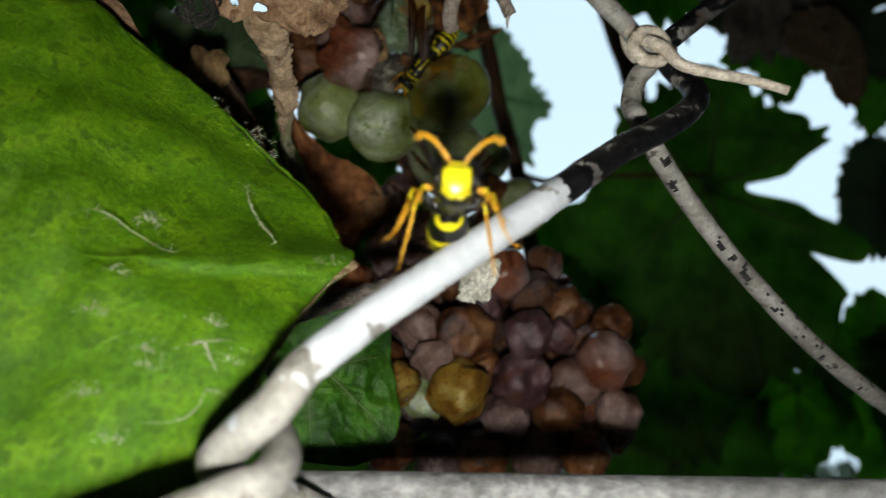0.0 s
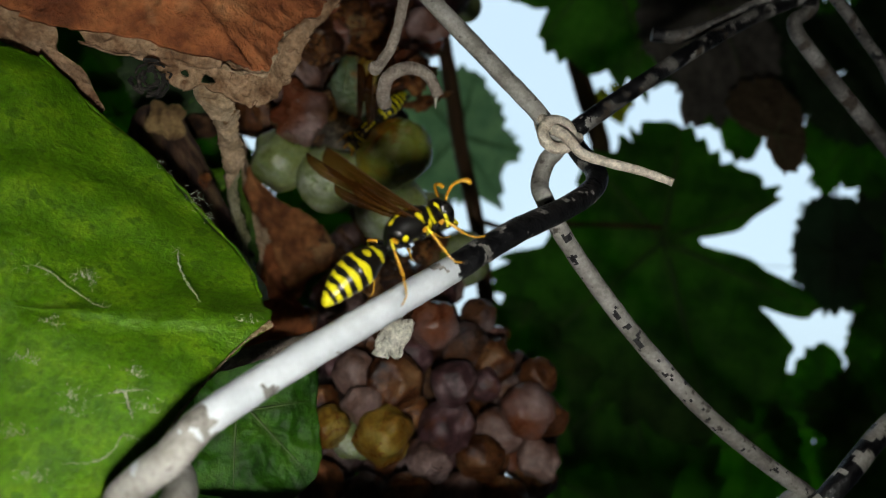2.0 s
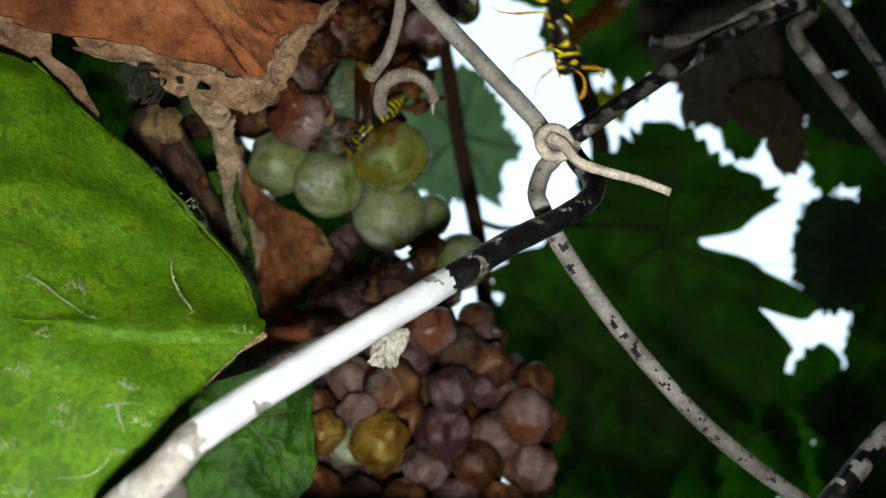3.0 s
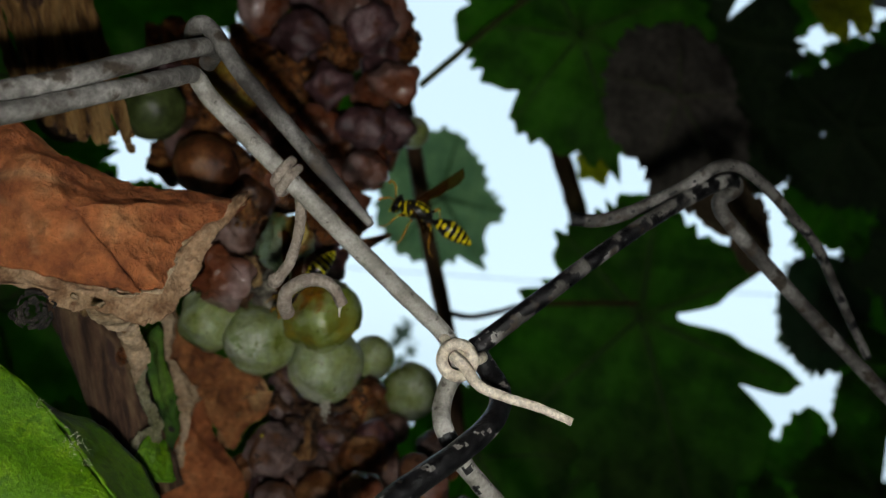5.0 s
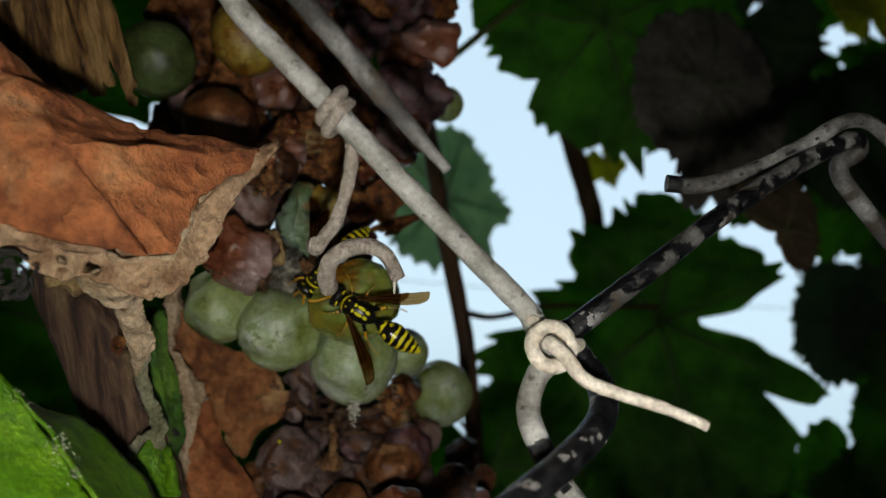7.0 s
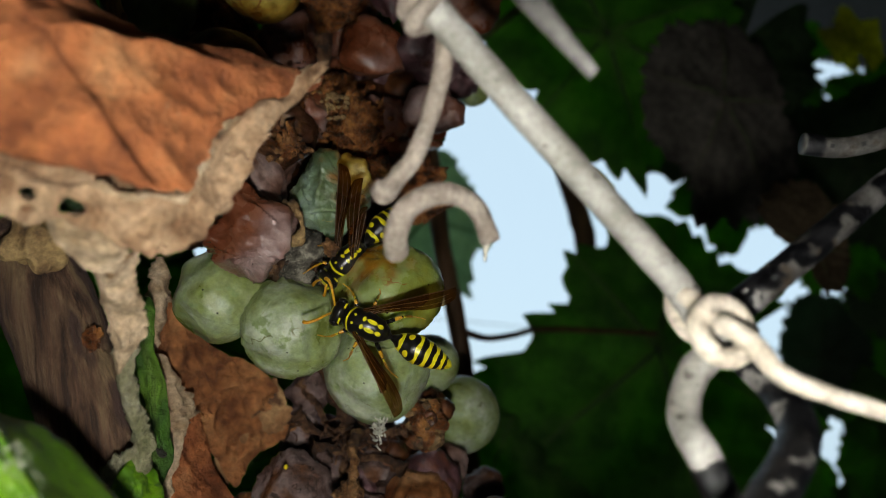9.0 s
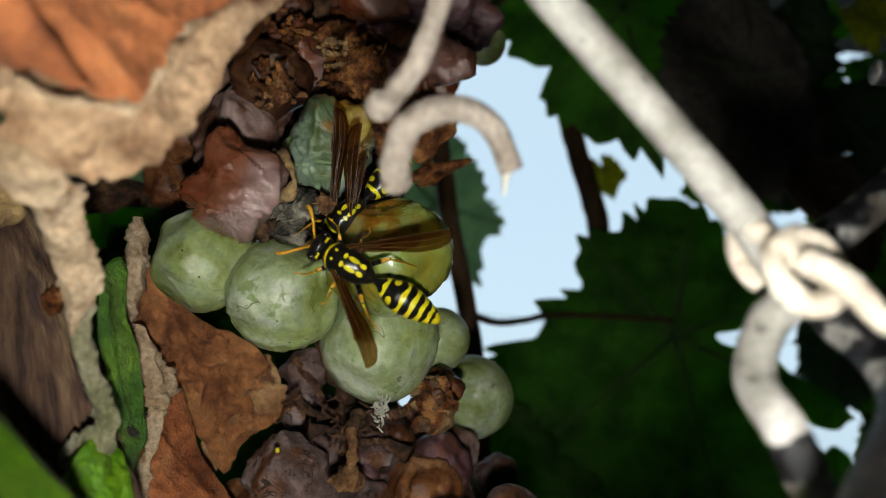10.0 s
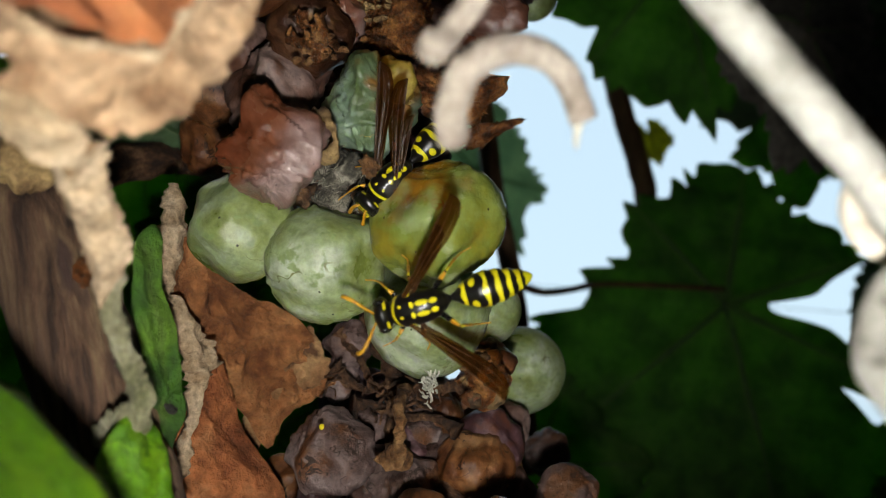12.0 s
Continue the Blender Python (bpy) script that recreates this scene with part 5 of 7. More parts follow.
berry(UPPER, (-0.0044, 0.1563, 1.5631), 0.0039, M_GRAPE_GOLD, "orange rotten patch on the mildewed berry", lumps=0.12, folds=0.12, fold_scale=190, seed=8, seg=56, squash=(0.9, 0.8, 1.0))
berry(UPPER, (-0.0039, 0.1625, 1.5744), 0.0036, M_CRUST, "glossy orange flake of rotten skin", lumps=0.2, folds=0.16, fold_scale=230, seed=9, seg=64, squash=(0.8, 0.35, 1.15))
berry(UPPER, (-0.0160, 0.1500, 1.5512), 0.0061, M_GRAPE_RED, "shrivelled red-brown berry with deep folds", lumps=0.16, folds=0.17, fold_scale=80, seed=8, squash=(1.08, 0.9, 1.0), seg=84)
berry(UPPER, (-0.0198, 0.1630, 1.5624), 0.0061, M_GRAPE_PINK, "collapsed pinkish berry", lumps=0.14, folds=0.14, fold_scale=60, seed=9, seg=72, squash=(1.1, 1, 1.05))
berry(UPPER, (-0.0162, 0.1600, 1.5701), 0.0057, M_GRAPE_TORN, "rotten brown berry, torn open", lumps=0.10, folds=0.09, fold_scale=120, seed=10, seg=72, dent=((0.25, -1, -0.15), 0.88, 0.22))
berry(UPPER, (-0.0304, 0.1720, 1.5640), 0.0048, M_GRAPE_BROWN, lumps=0.1, folds=0.05, seed=11)
berry(UPPER, (-0.0242, 0.1530, 1.5754), 0.0067, M_GRAPE_BROWN, "glossy brown berry", lumps=0.04, folds=0.02, seed=12)
berry(UPPER, (-0.0397, 0.1600, 1.5886), 0.0073, M_GRAPE_SHADED, "green berry, the wires' shadow put into its dark colour", lumps=0.03, seed=13)
berry(UPPER, (-0.0227, 0.1570, 1.5939), 0.0070, M_GRAPE_GOLD, "amber-brown berry", lumps=0.04, folds=0.02, seed=14)
berry(UPPER, (0.0172, 0.2050, 1.6030), 0.0046, M_GRAPE, "small green berry", lumps=0.02, seed=15)
# the dark upper shoulder of the bunch
SHOULDER = (
    ((-0.0106, 0.1660, 1.6115), 0.0061, 1), ((-0.0016, 0.1600, 1.5982), 0.0054, 1),
    ((0.0042, 0.1700, 1.6168), 0.0065, 1), ((0.0120, 0.1760, 1.6067), 0.0059, 0),
    ((0.0057, 0.1700, 1.5925), 0.0059, 1), ((-0.0007, 0.1720, 1.6233), 0.0065, 0),
    ((-0.0037, 0.1700, 1.5908), 0.0058, 0), ((0.0077, 0.1720, 1.5827), 0.0055, 0),
    ((0.0127, 0.1850, 1.5980), 0.0056, 1), ((-0.0212, 0.1700, 1.6199), 0.0062, 0),
    ((0.0083, 0.1850, 1.6275), 0.0062, 0), ((0.0118, 0.1900, 1.6222), 0.0058, 2),
    ((-0.0022, 0.1720, 1.6115), 0.0055, 2), ((-0.0132, 0.1720, 1.6016), 0.0065, 2),
    ((-0.0199, 0.1720, 1.5911), 0.0057, 0), ((-0.0116, 0.1760, 1.5833), 0.0061, 2),
    ((-0.0156, 0.1660, 1.5763), 0.0056, 0), ((-0.0022, 0.1800, 1.5811), 0.0055, 0),
    ((-0.0265, 0.1680, 1.5877), 0.0051, 2), ((-0.0255, 0.1760, 1.6075), 0.0061, 2),
    ((-0.0112, 0.1700, 1.6328), 0.0070, 1), ((0.0015, 0.1760, 1.6392), 0.0072, 0),
    ((-0.0269, 0.1720, 1.6350), 0.0071, 2), ((-0.0350, 0.1720, 1.5853), 0.0052, 0),
    ((-0.0120, 0.1780, 1.5808), 0.0050, 2), ((-0.0041, 0.1800, 1.5753), 0.0047, 2),
    ((0.0034, 0.1860, 1.5758), 0.0054, 0), ((0.0072, 0.1900, 1.5872), 0.0056, 0),
    ((-0.0115, 0.1760, 1.5548), 0.0050, 2), ((-0.0074, 0.1820, 1.5478), 0.0052, 2),
)
for k, (c, r, kind) in enumerate(SHOULDER):
    berry(UPPER, c, r, (M_GRAPE_RED, M_GRAPE_PURPLE, M_CRUST)[kind], '', lumps=0.14, folds=0.16 if kind < 2 else 0.24, fold_scale=90 if kind < 2 else 260, seed=20 + k, turn=k * 0.9)

for k, (c, r, m) in enumerate((((0.0072, 0.1920, 1.6190), 0.0067, M_GRAPE_PURPLE), ((0.0065, 0.1900, 1.6074), 0.0063, M_GRAPE_RED), ((-0.0054, 0.1900, 1.5876), 0.0063, M_GRAPE_BROWN),
                               ((0.0054, 0.2000, 1.5228), 0.0071, M_GRAPE_GREY), ((0.0138, 0.2020, 1.5229), 0.0066, M_GRAPE_BROWN), ((-0.0042, 0.2000, 1.5217), 0.0071, M_GRAPE_PURPLE))):
    berry(UPPER, c, r, m, '', lumps=0.14, folds=0.12, fold_scale=140, seed=300 + k, turn=k * 1.1)
for k, (c, r) in enumerate((((-0.0164, 0.1860, 1.5690), 0.0048), ((-0.0016, 0.1880, 1.5683), 0.0055), ((0.0009, 0.1920, 1.5928), 0.0055), ((0.0003, 0.1860, 1.5618), 0.0050), ((-0.0119, 0.1840, 1.5770), 0.0050), ((-0.0245, 0.1900, 1.5647), 0.0045))):
    berry(UPPER, c, r, (M_GRAPE_BROWN, M_GRAPE_PURPLE)[k % 2], "", lumps=0.14, folds=0.12, fold_scale=140, seed=330 + k, turn=k * 1.3)
rnd = random.Random(17)
for k in range(34):
    u, v = (k % 6 + rnd.uniform(0.1, 0.9)) / 6, (k // 6 + rnd.uniform(0.1, 0.9)) / 6
    c = Vector((-0.0517 + 0.0189 * u, 0.188 + rnd.uniform(-0.004, 0.006), 1.5814 + 0.0346 * v))
    if u > 0.25 or v > 0.4:
        berry(UPPER, c, rnd.uniform(0.0042, 0.0060), rnd.choice((M_GRAPE_BROWN, M_CRUST, M_GRAPE_PURPLE, M_CRUST)), "", lumps=0.2, folds=0.16, fold_scale=150, seed=350 + k, turn=k * 1.7)
rnd = random.Random(11)
A, B, C, D = (Vector(q) for q in ((-0.0333, 0.1950, 1.6490), (0.0109, 0.1950, 1.6545), (0.0086, 0.1950, 1.5857), (-0.0296, 0.1900, 1.5731)))
for k in range(70):
    u, v = rnd.random(), rnd.random()
    c = (A * (1 - u) + B * u) * (1 - v) + (D * (1 - u) + C * u) * v + Vector((0, rnd.uniform(-0.004, 0.008), 0))
    berry(UPPER, c, rnd.uniform(0.0048, 0.0066), rnd.choice((M_GRAPE_RED, M_GRAPE_PURPLE, M_GRAPE_BROWN, M_CRUST)), '', lumps=0.14, folds=0.12, fold_scale=150, seed=120 + k, turn=k * 1.1)

BERRIES = (
    ((0.0081, 0.1400, 1.4898), 0.0057, M_GRAPE_GOLD), ((0.0034, 0.1430, 1.4947), 0.0038, M_GRAPE_PINK),
    ((0.0090, 0.1460, 1.4995), 0.0057, M_GRAPE_BROWN), ((0.0206, 0.1470, 1.5002), 0.0048, M_GRAPE_PURPLE),
    ((0.0374, 0.1580, 1.4954), 0.0061, M_GRAPE_RED), ((0.0203, 0.1500, 1.4914), 0.0058, M_GRAPE_PURPLE),
    ((0.0175, 0.1500, 1.4850), 0.0049, M_GRAPE_GREY), ((0.0280, 0.1540, 1.4855), 0.0051, M_GRAPE_RED),
    ((0.0405, 0.1580, 1.4856), 0.0047, M_GRAPE_PINK), ((0.0327, 0.1620, 1.4897), 0.0058, M_GRAPE_PINK),
    ((-0.0264, 0.1680, 1.5695), 0.0048, M_GRAPE_PINK), ((-0.0063, 0.1800, 1.5590), 0.0048, M_GRAPE_BROWN), ((-0.0201, 0.1720, 1.5706), 0.0048, M_GRAPE_PINK),
    ((-0.0321, 0.1850, 1.5606), 0.0067, M_GRAPE_BROWN), ((-0.0230, 0.1880, 1.5551), 0.0057, M_GRAPE_RED),
    ((0.0012, 0.1500, 1.5004), 0.0049, M_GRAPE_PINK), ((0.0294, 0.1600, 1.5050), 0.0050, M_GRAPE_BROWN),
    ((0.0403, 0.1650, 1.5024), 0.0047, M_GRAPE_RED), ((0.0157, 0.1520, 1.5113), 0.0052, M_GRAPE_RED),
    ((-0.0030, 0.1460, 1.4895), 0.0044, M_GRAPE_GOLD), ((0.0023, 0.1500, 1.4867), 0.0040, M_GRAPE),
    ((0.0277, 0.1560, 1.5003), 0.0037, M_GRAPE_PURPLE), ((0.0232, 0.1600, 1.5075), 0.0053, M_GRAPE_GREY),
    ((0.0335, 0.1680, 1.4990), 0.0048, M_GRAPE_GREY), ((0.0119, 0.1580, 1.5048), 0.0047, M_GRAPE_PURPLE),
    ((-0.0029, 0.1550, 1.5024), 0.0046, M_GRAPE_PURPLE), ((-0.0060, 0.1560, 1.4929), 0.0042, M_GRAPE_BROWN),
    ((0.0445, 0.1700, 1.4935), 0.0046, M_GRAPE_BROWN), ((0.0123, 0.1560, 1.4933), 0.0047, M_GRAPE_BROWN),
    ((-0.0034, 0.1500, 1.4774), 0.0054, M_GRAPE_BROWN), ((0.0055, 0.1520, 1.4755), 0.0052, M_GRAPE_GREY),
    ((0.0142, 0.1500, 1.4766), 0.0054, M_GRAPE_BROWN), ((0.0246, 0.1540, 1.4766), 0.0055, M_GRAPE_PINK),
    ((0.0343, 0.1580, 1.4765), 0.0054, M_GRAPE_RED), ((-0.0025, 0.1600, 1.5070), 0.0048, M_GRAPE_GREY),
    ((0.0067, 0.1600, 1.5102), 0.0048, M_GRAPE_BROWN), ((0.0265, 0.1720, 1.5147), 0.0042, M_GRAPE_GREY),
    ((-0.0064, 0.1760, 1.5157), 0.0063, M_GRAPE_GREY), ((0.0140, 0.1790, 1.5158), 0.0059, M_GRAPE_BROWN),
    ((0.0037, 0.1760, 1.5126), 0.0053, M_GRAPE_GREY), ((0.0054, 0.1850, 1.5193), 0.0043, M_GRAPE_GREY),
    ((-0.0011, 0.1860, 1.5197), 0.0036, M_GRAPE_GREY), ((0.0316, 0.2150, 1.5161), 0.0047, M_GRAPE_GREY),
    ((0.0363, 0.2160, 1.5106), 0.0040, M_GRAPE_BROWN), ((0.0200, 0.1960, 1.5213), 0.0043, M_GRAPE_PINK),
    ((0.0143, 0.1760, 1.5313), 0.0036, M_GRAPE_BROWN), ((0.0212, 0.1850, 1.5121), 0.0036, M_GRAPE_PINK),
    ((-0.0073, 0.1900, 1.5312), 0.0041, M_GRAPE_GREY), ((-0.0083, 0.1900, 1.5256), 0.0037, M_GRAPE_GREY),
    ((-0.0146, 0.1900, 1.5080), 0.0046, M_GRAPE_BROWN), ((0.0085, 0.1860, 1.5222), 0.0036, M_GRAPE_BROWN),
)
for k, (c, r, m) in enumerate(BERRIES):
    m = M_GRAPE_BROWN if m is M_GRAPE_RED and k % 2 else m
    soft = m in (M_GRAPE_PURPLE, M_GRAPE_RED, M_GRAPE)
    berry(LOWER if c[2] < 1.512 else UPPER, c, r, m, '', lumps=0.08 if soft else 0.11, folds=0.075 if soft else 0.09, fold_scale=110, seed=60 + k, turn=k * 1.7, seg=56 if c[1] > 0.17 else 40)

A, B, C, D = (Vector(q) for q in ((-0.0077, 0.1820, 1.5193), (0.0346, 0.1900, 1.5244), (0.0490, 0.1780, 1.4784), (-0.0052, 0.1720, 1.4742)))
for k in range(90):
    u, v = rnd.random(), rnd.random()
    c = (A * (1 - u) + B * u) * (1 - v) + (D * (1 - u) + C * u) * v + Vector((0, rnd.uniform(-0.003, 0.008), 0))
    if c.x > 0.023 and c.z > 1.509:
        continue
    berry(LOWER, c, rnd.uniform(0.0045, 0.0062), rnd.choice((M_GRAPE_RED, M_GRAPE_PURPLE, M_GRAPE_BROWN, M_GRAPE_GREY)), '', lumps=0.12, folds=0.09, fold_scale=150, seed=220 + k, turn=k * 1.3)


rnd = random.Random(21)
berry(UPPER, (0.0124, 0.1685, 1.5285), 0.0030, M_CRUST, "core of a rotten berry", lumps=0.3, folds=0.2, fold_scale=120, seed=399, seg=44)
for k in range(30):
    d = Vector((rnd.gauss(0, 1), rnd.gauss(0, 0.8), rnd.gauss(0, 1.15))).normalized()
    berry(UPPER, Vector((0.0124, 0.1685, 1.5285)) + Vector((d.x * 0.0028, -abs(d.y) * 0.0022, d.z * 0.0034)) * rnd.uniform(0.8, 1.15), rnd.uniform(0.0007, 0.0016), rnd.choice((M_CRUST, M_CRUST, M_GRAPE_BROWN, M_BUD)), "crumbled remains of a rotten berry", lumps=0.25, folds=0.14, fold_scale=110, seed=400 + k, turn=k, squash=(1, 0.8, 1.1), seg=20)
for k in range(22):
    c = Vector((-0.0141, 0.1512, 1.5665)) + Vector((rnd.gauss(0, 0.0013), rnd.gauss(0.0003, 0.0006), rnd.gauss(0, 0.0013)))
    berry(UPPER, c, rnd.uniform(0.0004, 0.0010), M_CRUST, "crust round a torn hole", lumps=0.3, folds=0.3, fold_scale=120, seed=470 + k, turn=k, squash=(1.3, 0.7, 0.7), seg=16)
for k, (c, r, q) in enumerate((((-0.0066, 0.1660, 1.5761), 0.0045, (0.5, 0.4, 1.3)), ((-0.0029, 0.1700, 1.5754), 0.0047, (0.6, 0.4, 1.2)), ((-0.0112, 0.1700, 1.5790), 0.0044, (0.9, 0.5, 1.0)), ((0.0102, 0.1780, 1.5663), 0.0039, (0.5, 0.5, 1.3)),
                               ((-0.0019, 0.1660, 1.5676), 0.0038, (0.5, 0.5, 1.2)), ((0.0046, 0.1660, 1.5667), 0.0038, (0.8, 0.5, 1.4)), ((-0.0214, 0.1620, 1.5786), 0.0037, (1.0, 0.6, 1.2)))):
    berry(UPPER, c, r, M_CRUST, "rusty flake of dried berry skin", lumps=0.3, folds=0.3, fold_scale=200, seed=430 + k, turn=k * 0.3, squash=q, seg=44)


berry(UPPER, (0.0151, 0.2000, 1.6292), 0.0019, M_TUFT, "tiny black dried berry", lumps=0.2, folds=0.2, fold_scale=120, seed=501, seg=24)
def crumbs(parent, centre, spread, count, mat, seed):
    """A crust of small broken grains, heaped about a place."""
    rnd = random.Random(seed)
    bm = bmesh.new()
    for k in range(count):
        c = Vector(centre) + Vector([rnd.gauss(0, w) for w in spread])
        r = rnd.uniform(0.00018, 0.00055)
        made = bmesh.ops.create_icosphere(bm, subdivisions=1, radius=r)["verts"]
        for v in made:
            v.co = Vector((v.co.x * 1.3, v.co.y * 0.8, v.co.z)) * (1 + 0.7 * noise.noise(v.co * 2500 + c * 900)) + c
    tagged(part("crust", bm, mat, parent, "crumbly crust of dried fruit", smooth=False), kind="stuff")


for k, row in enumerate((((-0.0043, 0.1640, 1.5752), (0.0022, 0.0006, 0.0026), 90, M_CRUST),
               ((-0.0140, 0.1600, 1.5772), (0.0012, 0.0006, 0.0022), 45, M_CRUST),
               ((-0.0097, 0.1650, 1.5775), (0.0018, 0.0006, 0.0016), 40, M_BUD),
               ((-0.0073, 0.1650, 1.5729), (0.0016, 0.0006, 0.0014), 40, M_CRUST),
               ((-0.0136, 0.1518, 1.5655), (0.0015, 0.0004, 0.0013), 50, M_STALK_RUSTY))):
    crumbs(UPPER, *row, 600 + k)
part("side_stalk", tube([(0.0096, 0.1980, 1.6289), (0.0122, 0.1990, 1.6332), (0.0146, 0.2000, 1.6308)], 0.0004, 8, 8, 0.5, 900), M_STALK, UPPER)


def stalks():
    """The dry stalk that the berries hang on, with its short side stalks."""
    main = [(-0.0151, 0.1850, 1.5999), (-0.0131, 0.1820, 1.5747), (-0.0120, 0.1780, 1.5570), (-0.0067, 0.1900, 1.5397), (0.0009, 0.1860, 1.5260), (0.0029, 0.1800, 1.5166), (0.0146, 0.1720, 1.5086), (0.0172, 0.1680, 1.4914), (0.0199, 0.1650, 1.4728)]
    part("stalk", tube(main, lambda s: 0.0016 - 0.0005 * s + 0.0005 * max(0, math.sin(s * 60)) ** 6, 14, 16, 0.7, 700), M_STALK, UPPER)
    sides = [((-0.0110, 0.1700, 1.5551), (-0.0123, 0.1600, 1.5501), (-0.0135, 0.1560, 1.5476)), ((-0.0095, 0.1650, 1.5532), (-0.0070, 0.1580, 1.5493), (-0.0048, 0.1540, 1.5477)), ((-0.0106, 0.1650, 1.5555), (-0.0116, 0.1580, 1.5564), (-0.0121, 0.1570, 1.5578)),
             ((0.0000, 0.1840, 1.5260), (-0.0040, 0.1820, 1.5247), (-0.0087, 0.1820, 1.5275)), ((0.0010, 0.1840, 1.5252), (0.0061, 0.1800, 1.5260), (0.0107, 0.1760, 1.5276)), ((0.0019, 0.1800, 1.5230), (0.0026, 0.1720, 1.5197), (0.0032, 0.1680, 1.5175)),
             ((0.0021, 0.1820, 1.5212), (-0.0019, 0.1780, 1.5230), (-0.0046, 0.1760, 1.5226)), ((0.0021, 0.1820, 1.5212), (0.0073, 0.1780, 1.5222), (0.0107, 0.1760, 1.5208)), ((-0.0024, 0.1840, 1.5248), (-0.0049, 0.1860, 1.5288), (-0.0092, 0.1880, 1.5328))]
    for a in sides:
        part("side_stalk", tube(a, lambda s: 0.00055 + 0.0009 * s ** 5, 10, 12, 0.7, 1100), M_STALK, UPPER)
    rnd = random.Random(9)
    bm = bmesh.new()
    hub = Vector((-0.0092, 0.1600, 1.5509))
    for k in range(46):
        a = Vector((0.0011, 0.1800, 1.5254)) + Vector((rnd.gauss(0, 0.0045), rnd.uniform(-0.002, 0.004), rnd.gauss(0, 0.0016)))
        b = a + Vector((rnd.uniform(-.0035, .0035), rnd.uniform(-.002, .001), rnd.uniform(-.003, .002)))
        m = (a + b) / 2 + Vector((rnd.uniform(-.001, .001), -.0008, rnd.uniform(-.001, .001)))
        tube([a, m, b], rnd.uniform(0.00008, 0.0003), 6, 5, 0.8, 1800, bm=bm)
    tagged(part("twig_litter", bm, M_STALK, UPPER, "tangle of thin dry brown stalks"), kind="stuff")
    bm = bmesh.new()
    for k in range(60):
        a = Vector((0.0055, 0.1640, 1.5273)) + Vector((rnd.gauss(0, 0.0004), rnd.gauss(0, 0.0003), rnd.gauss(0, 0.0011)))
        d = Vector((rnd.uniform(-1, 1), rnd.uniform(-1, 1), rnd.uniform(-1, 1))) * 0.0006
        tube([a, a + d + Vector((0.0001, 0, -0.0002)), a + d * 1.6], rnd.uniform(0.00006, 0.00017), 5, 3, 0.6, 2500, bm=bm)
    tagged(part("web_fluff", bm, M_PAPER, UPPER, "scrap of white web fluff"), kind="stuff")
    part("sap_drop", ball((-0.0076, 0.1655, 1.5201), 0.00036, lumps=0.2, seg=12), M_WYELLOW, UPPER, "tiny yellow drop")
    bm = bmesh.new()
    part("stub", ball(hub + Vector((0, 0.003, 0)), 0.0040, squash=(1.2, 0.8, 0.9), lumps=0.3, folds=0.3, fold_scale=220, seed=88, seg=48), M_FIBRE, UPPER, "dark dried stalk end")
    for k in range(420):
        a = hub + Vector((rnd.gauss(0, 0.0026), rnd.uniform(-.001, .004), rnd.gauss(0, 0.0018)))
        d = Vector((rnd.gauss(0, 1), rnd.gauss(0, 0.4), rnd.gauss(0, 1))) * 0.0009
        e = Vector((rnd.gauss(0, 1), rnd.gauss(0, 0.5), rnd.gauss(0, 1))) * 0.0006
        g = Vector((-d.z, d.y, d.x)) * rnd.uniform(0.5, 1.3)
        tube([a - d, a - d * 0.3 + g, a + d * 0.4 + g * 0.7 + e, a + d + e * 0.3, a + d * 0.6 - g * 0.4], rnd.uniform(0.00002, 0.00009), 5, 4, 0.6, 2000, bm=bm)
    tagged(part("fibre_tangle", bm, M_FIBRE, UPPER, "tangle of dry grey fibres"), kind="stuff")


part("side_stalk", tube([(-0.0126, 0.1500, 1.5562), (-0.0113, 0.1492, 1.5562), (-0.0100, 0.1488, 1.5551), (-0.0094, 0.1490, 1.5535), (-0.0097, 0.1498, 1.5518), (-0.0107, 0.1510, 1.5515)], lambda s: 0.00055 + 0.0002 * math.sin(9 * s), 10, 8, 0.8, 1300), M_BUD, UPPER, "crusty ochre curled stub")
part("stub", ball((-0.0053, 0.1512, 1.5516), 0.0012, squash=(1, 0.8, 1.1), lumps=0.3, folds=0.2, fold_scale=120, seed=91, seg=28), M_STALK_RUSTY, UPPER, "round rusty stub")
stalks()
husk = ball((0.0081, 0.1035, 1.5082), 0.0026, squash=(1.0, 0.5, 1.25), lumps=0.3, lump_scale=260, folds=0.25, fold_scale=240, seed=3)
single("dried_husk", husk, M_PAPER, (0.0081, 0.1035, 1.5082), "pale papery dried husk hanging behind the white wire", "husk")


# ---- leaves in the background ----
def back_leaf(c, size, facing, spin, mat, label, seed, lobes=0.32, tips=None, sinus=(90, 11, 0.72), ring=None):
    o = thing("vine_leaf", c, label, "leaf")
    leaf_parts(o, vine_leaf(c, size, facing, spin, seed, lobes, teeth=0.13 if ring else 0.15, tips=tips, sinus=sinus, ring=ring), mat, size)


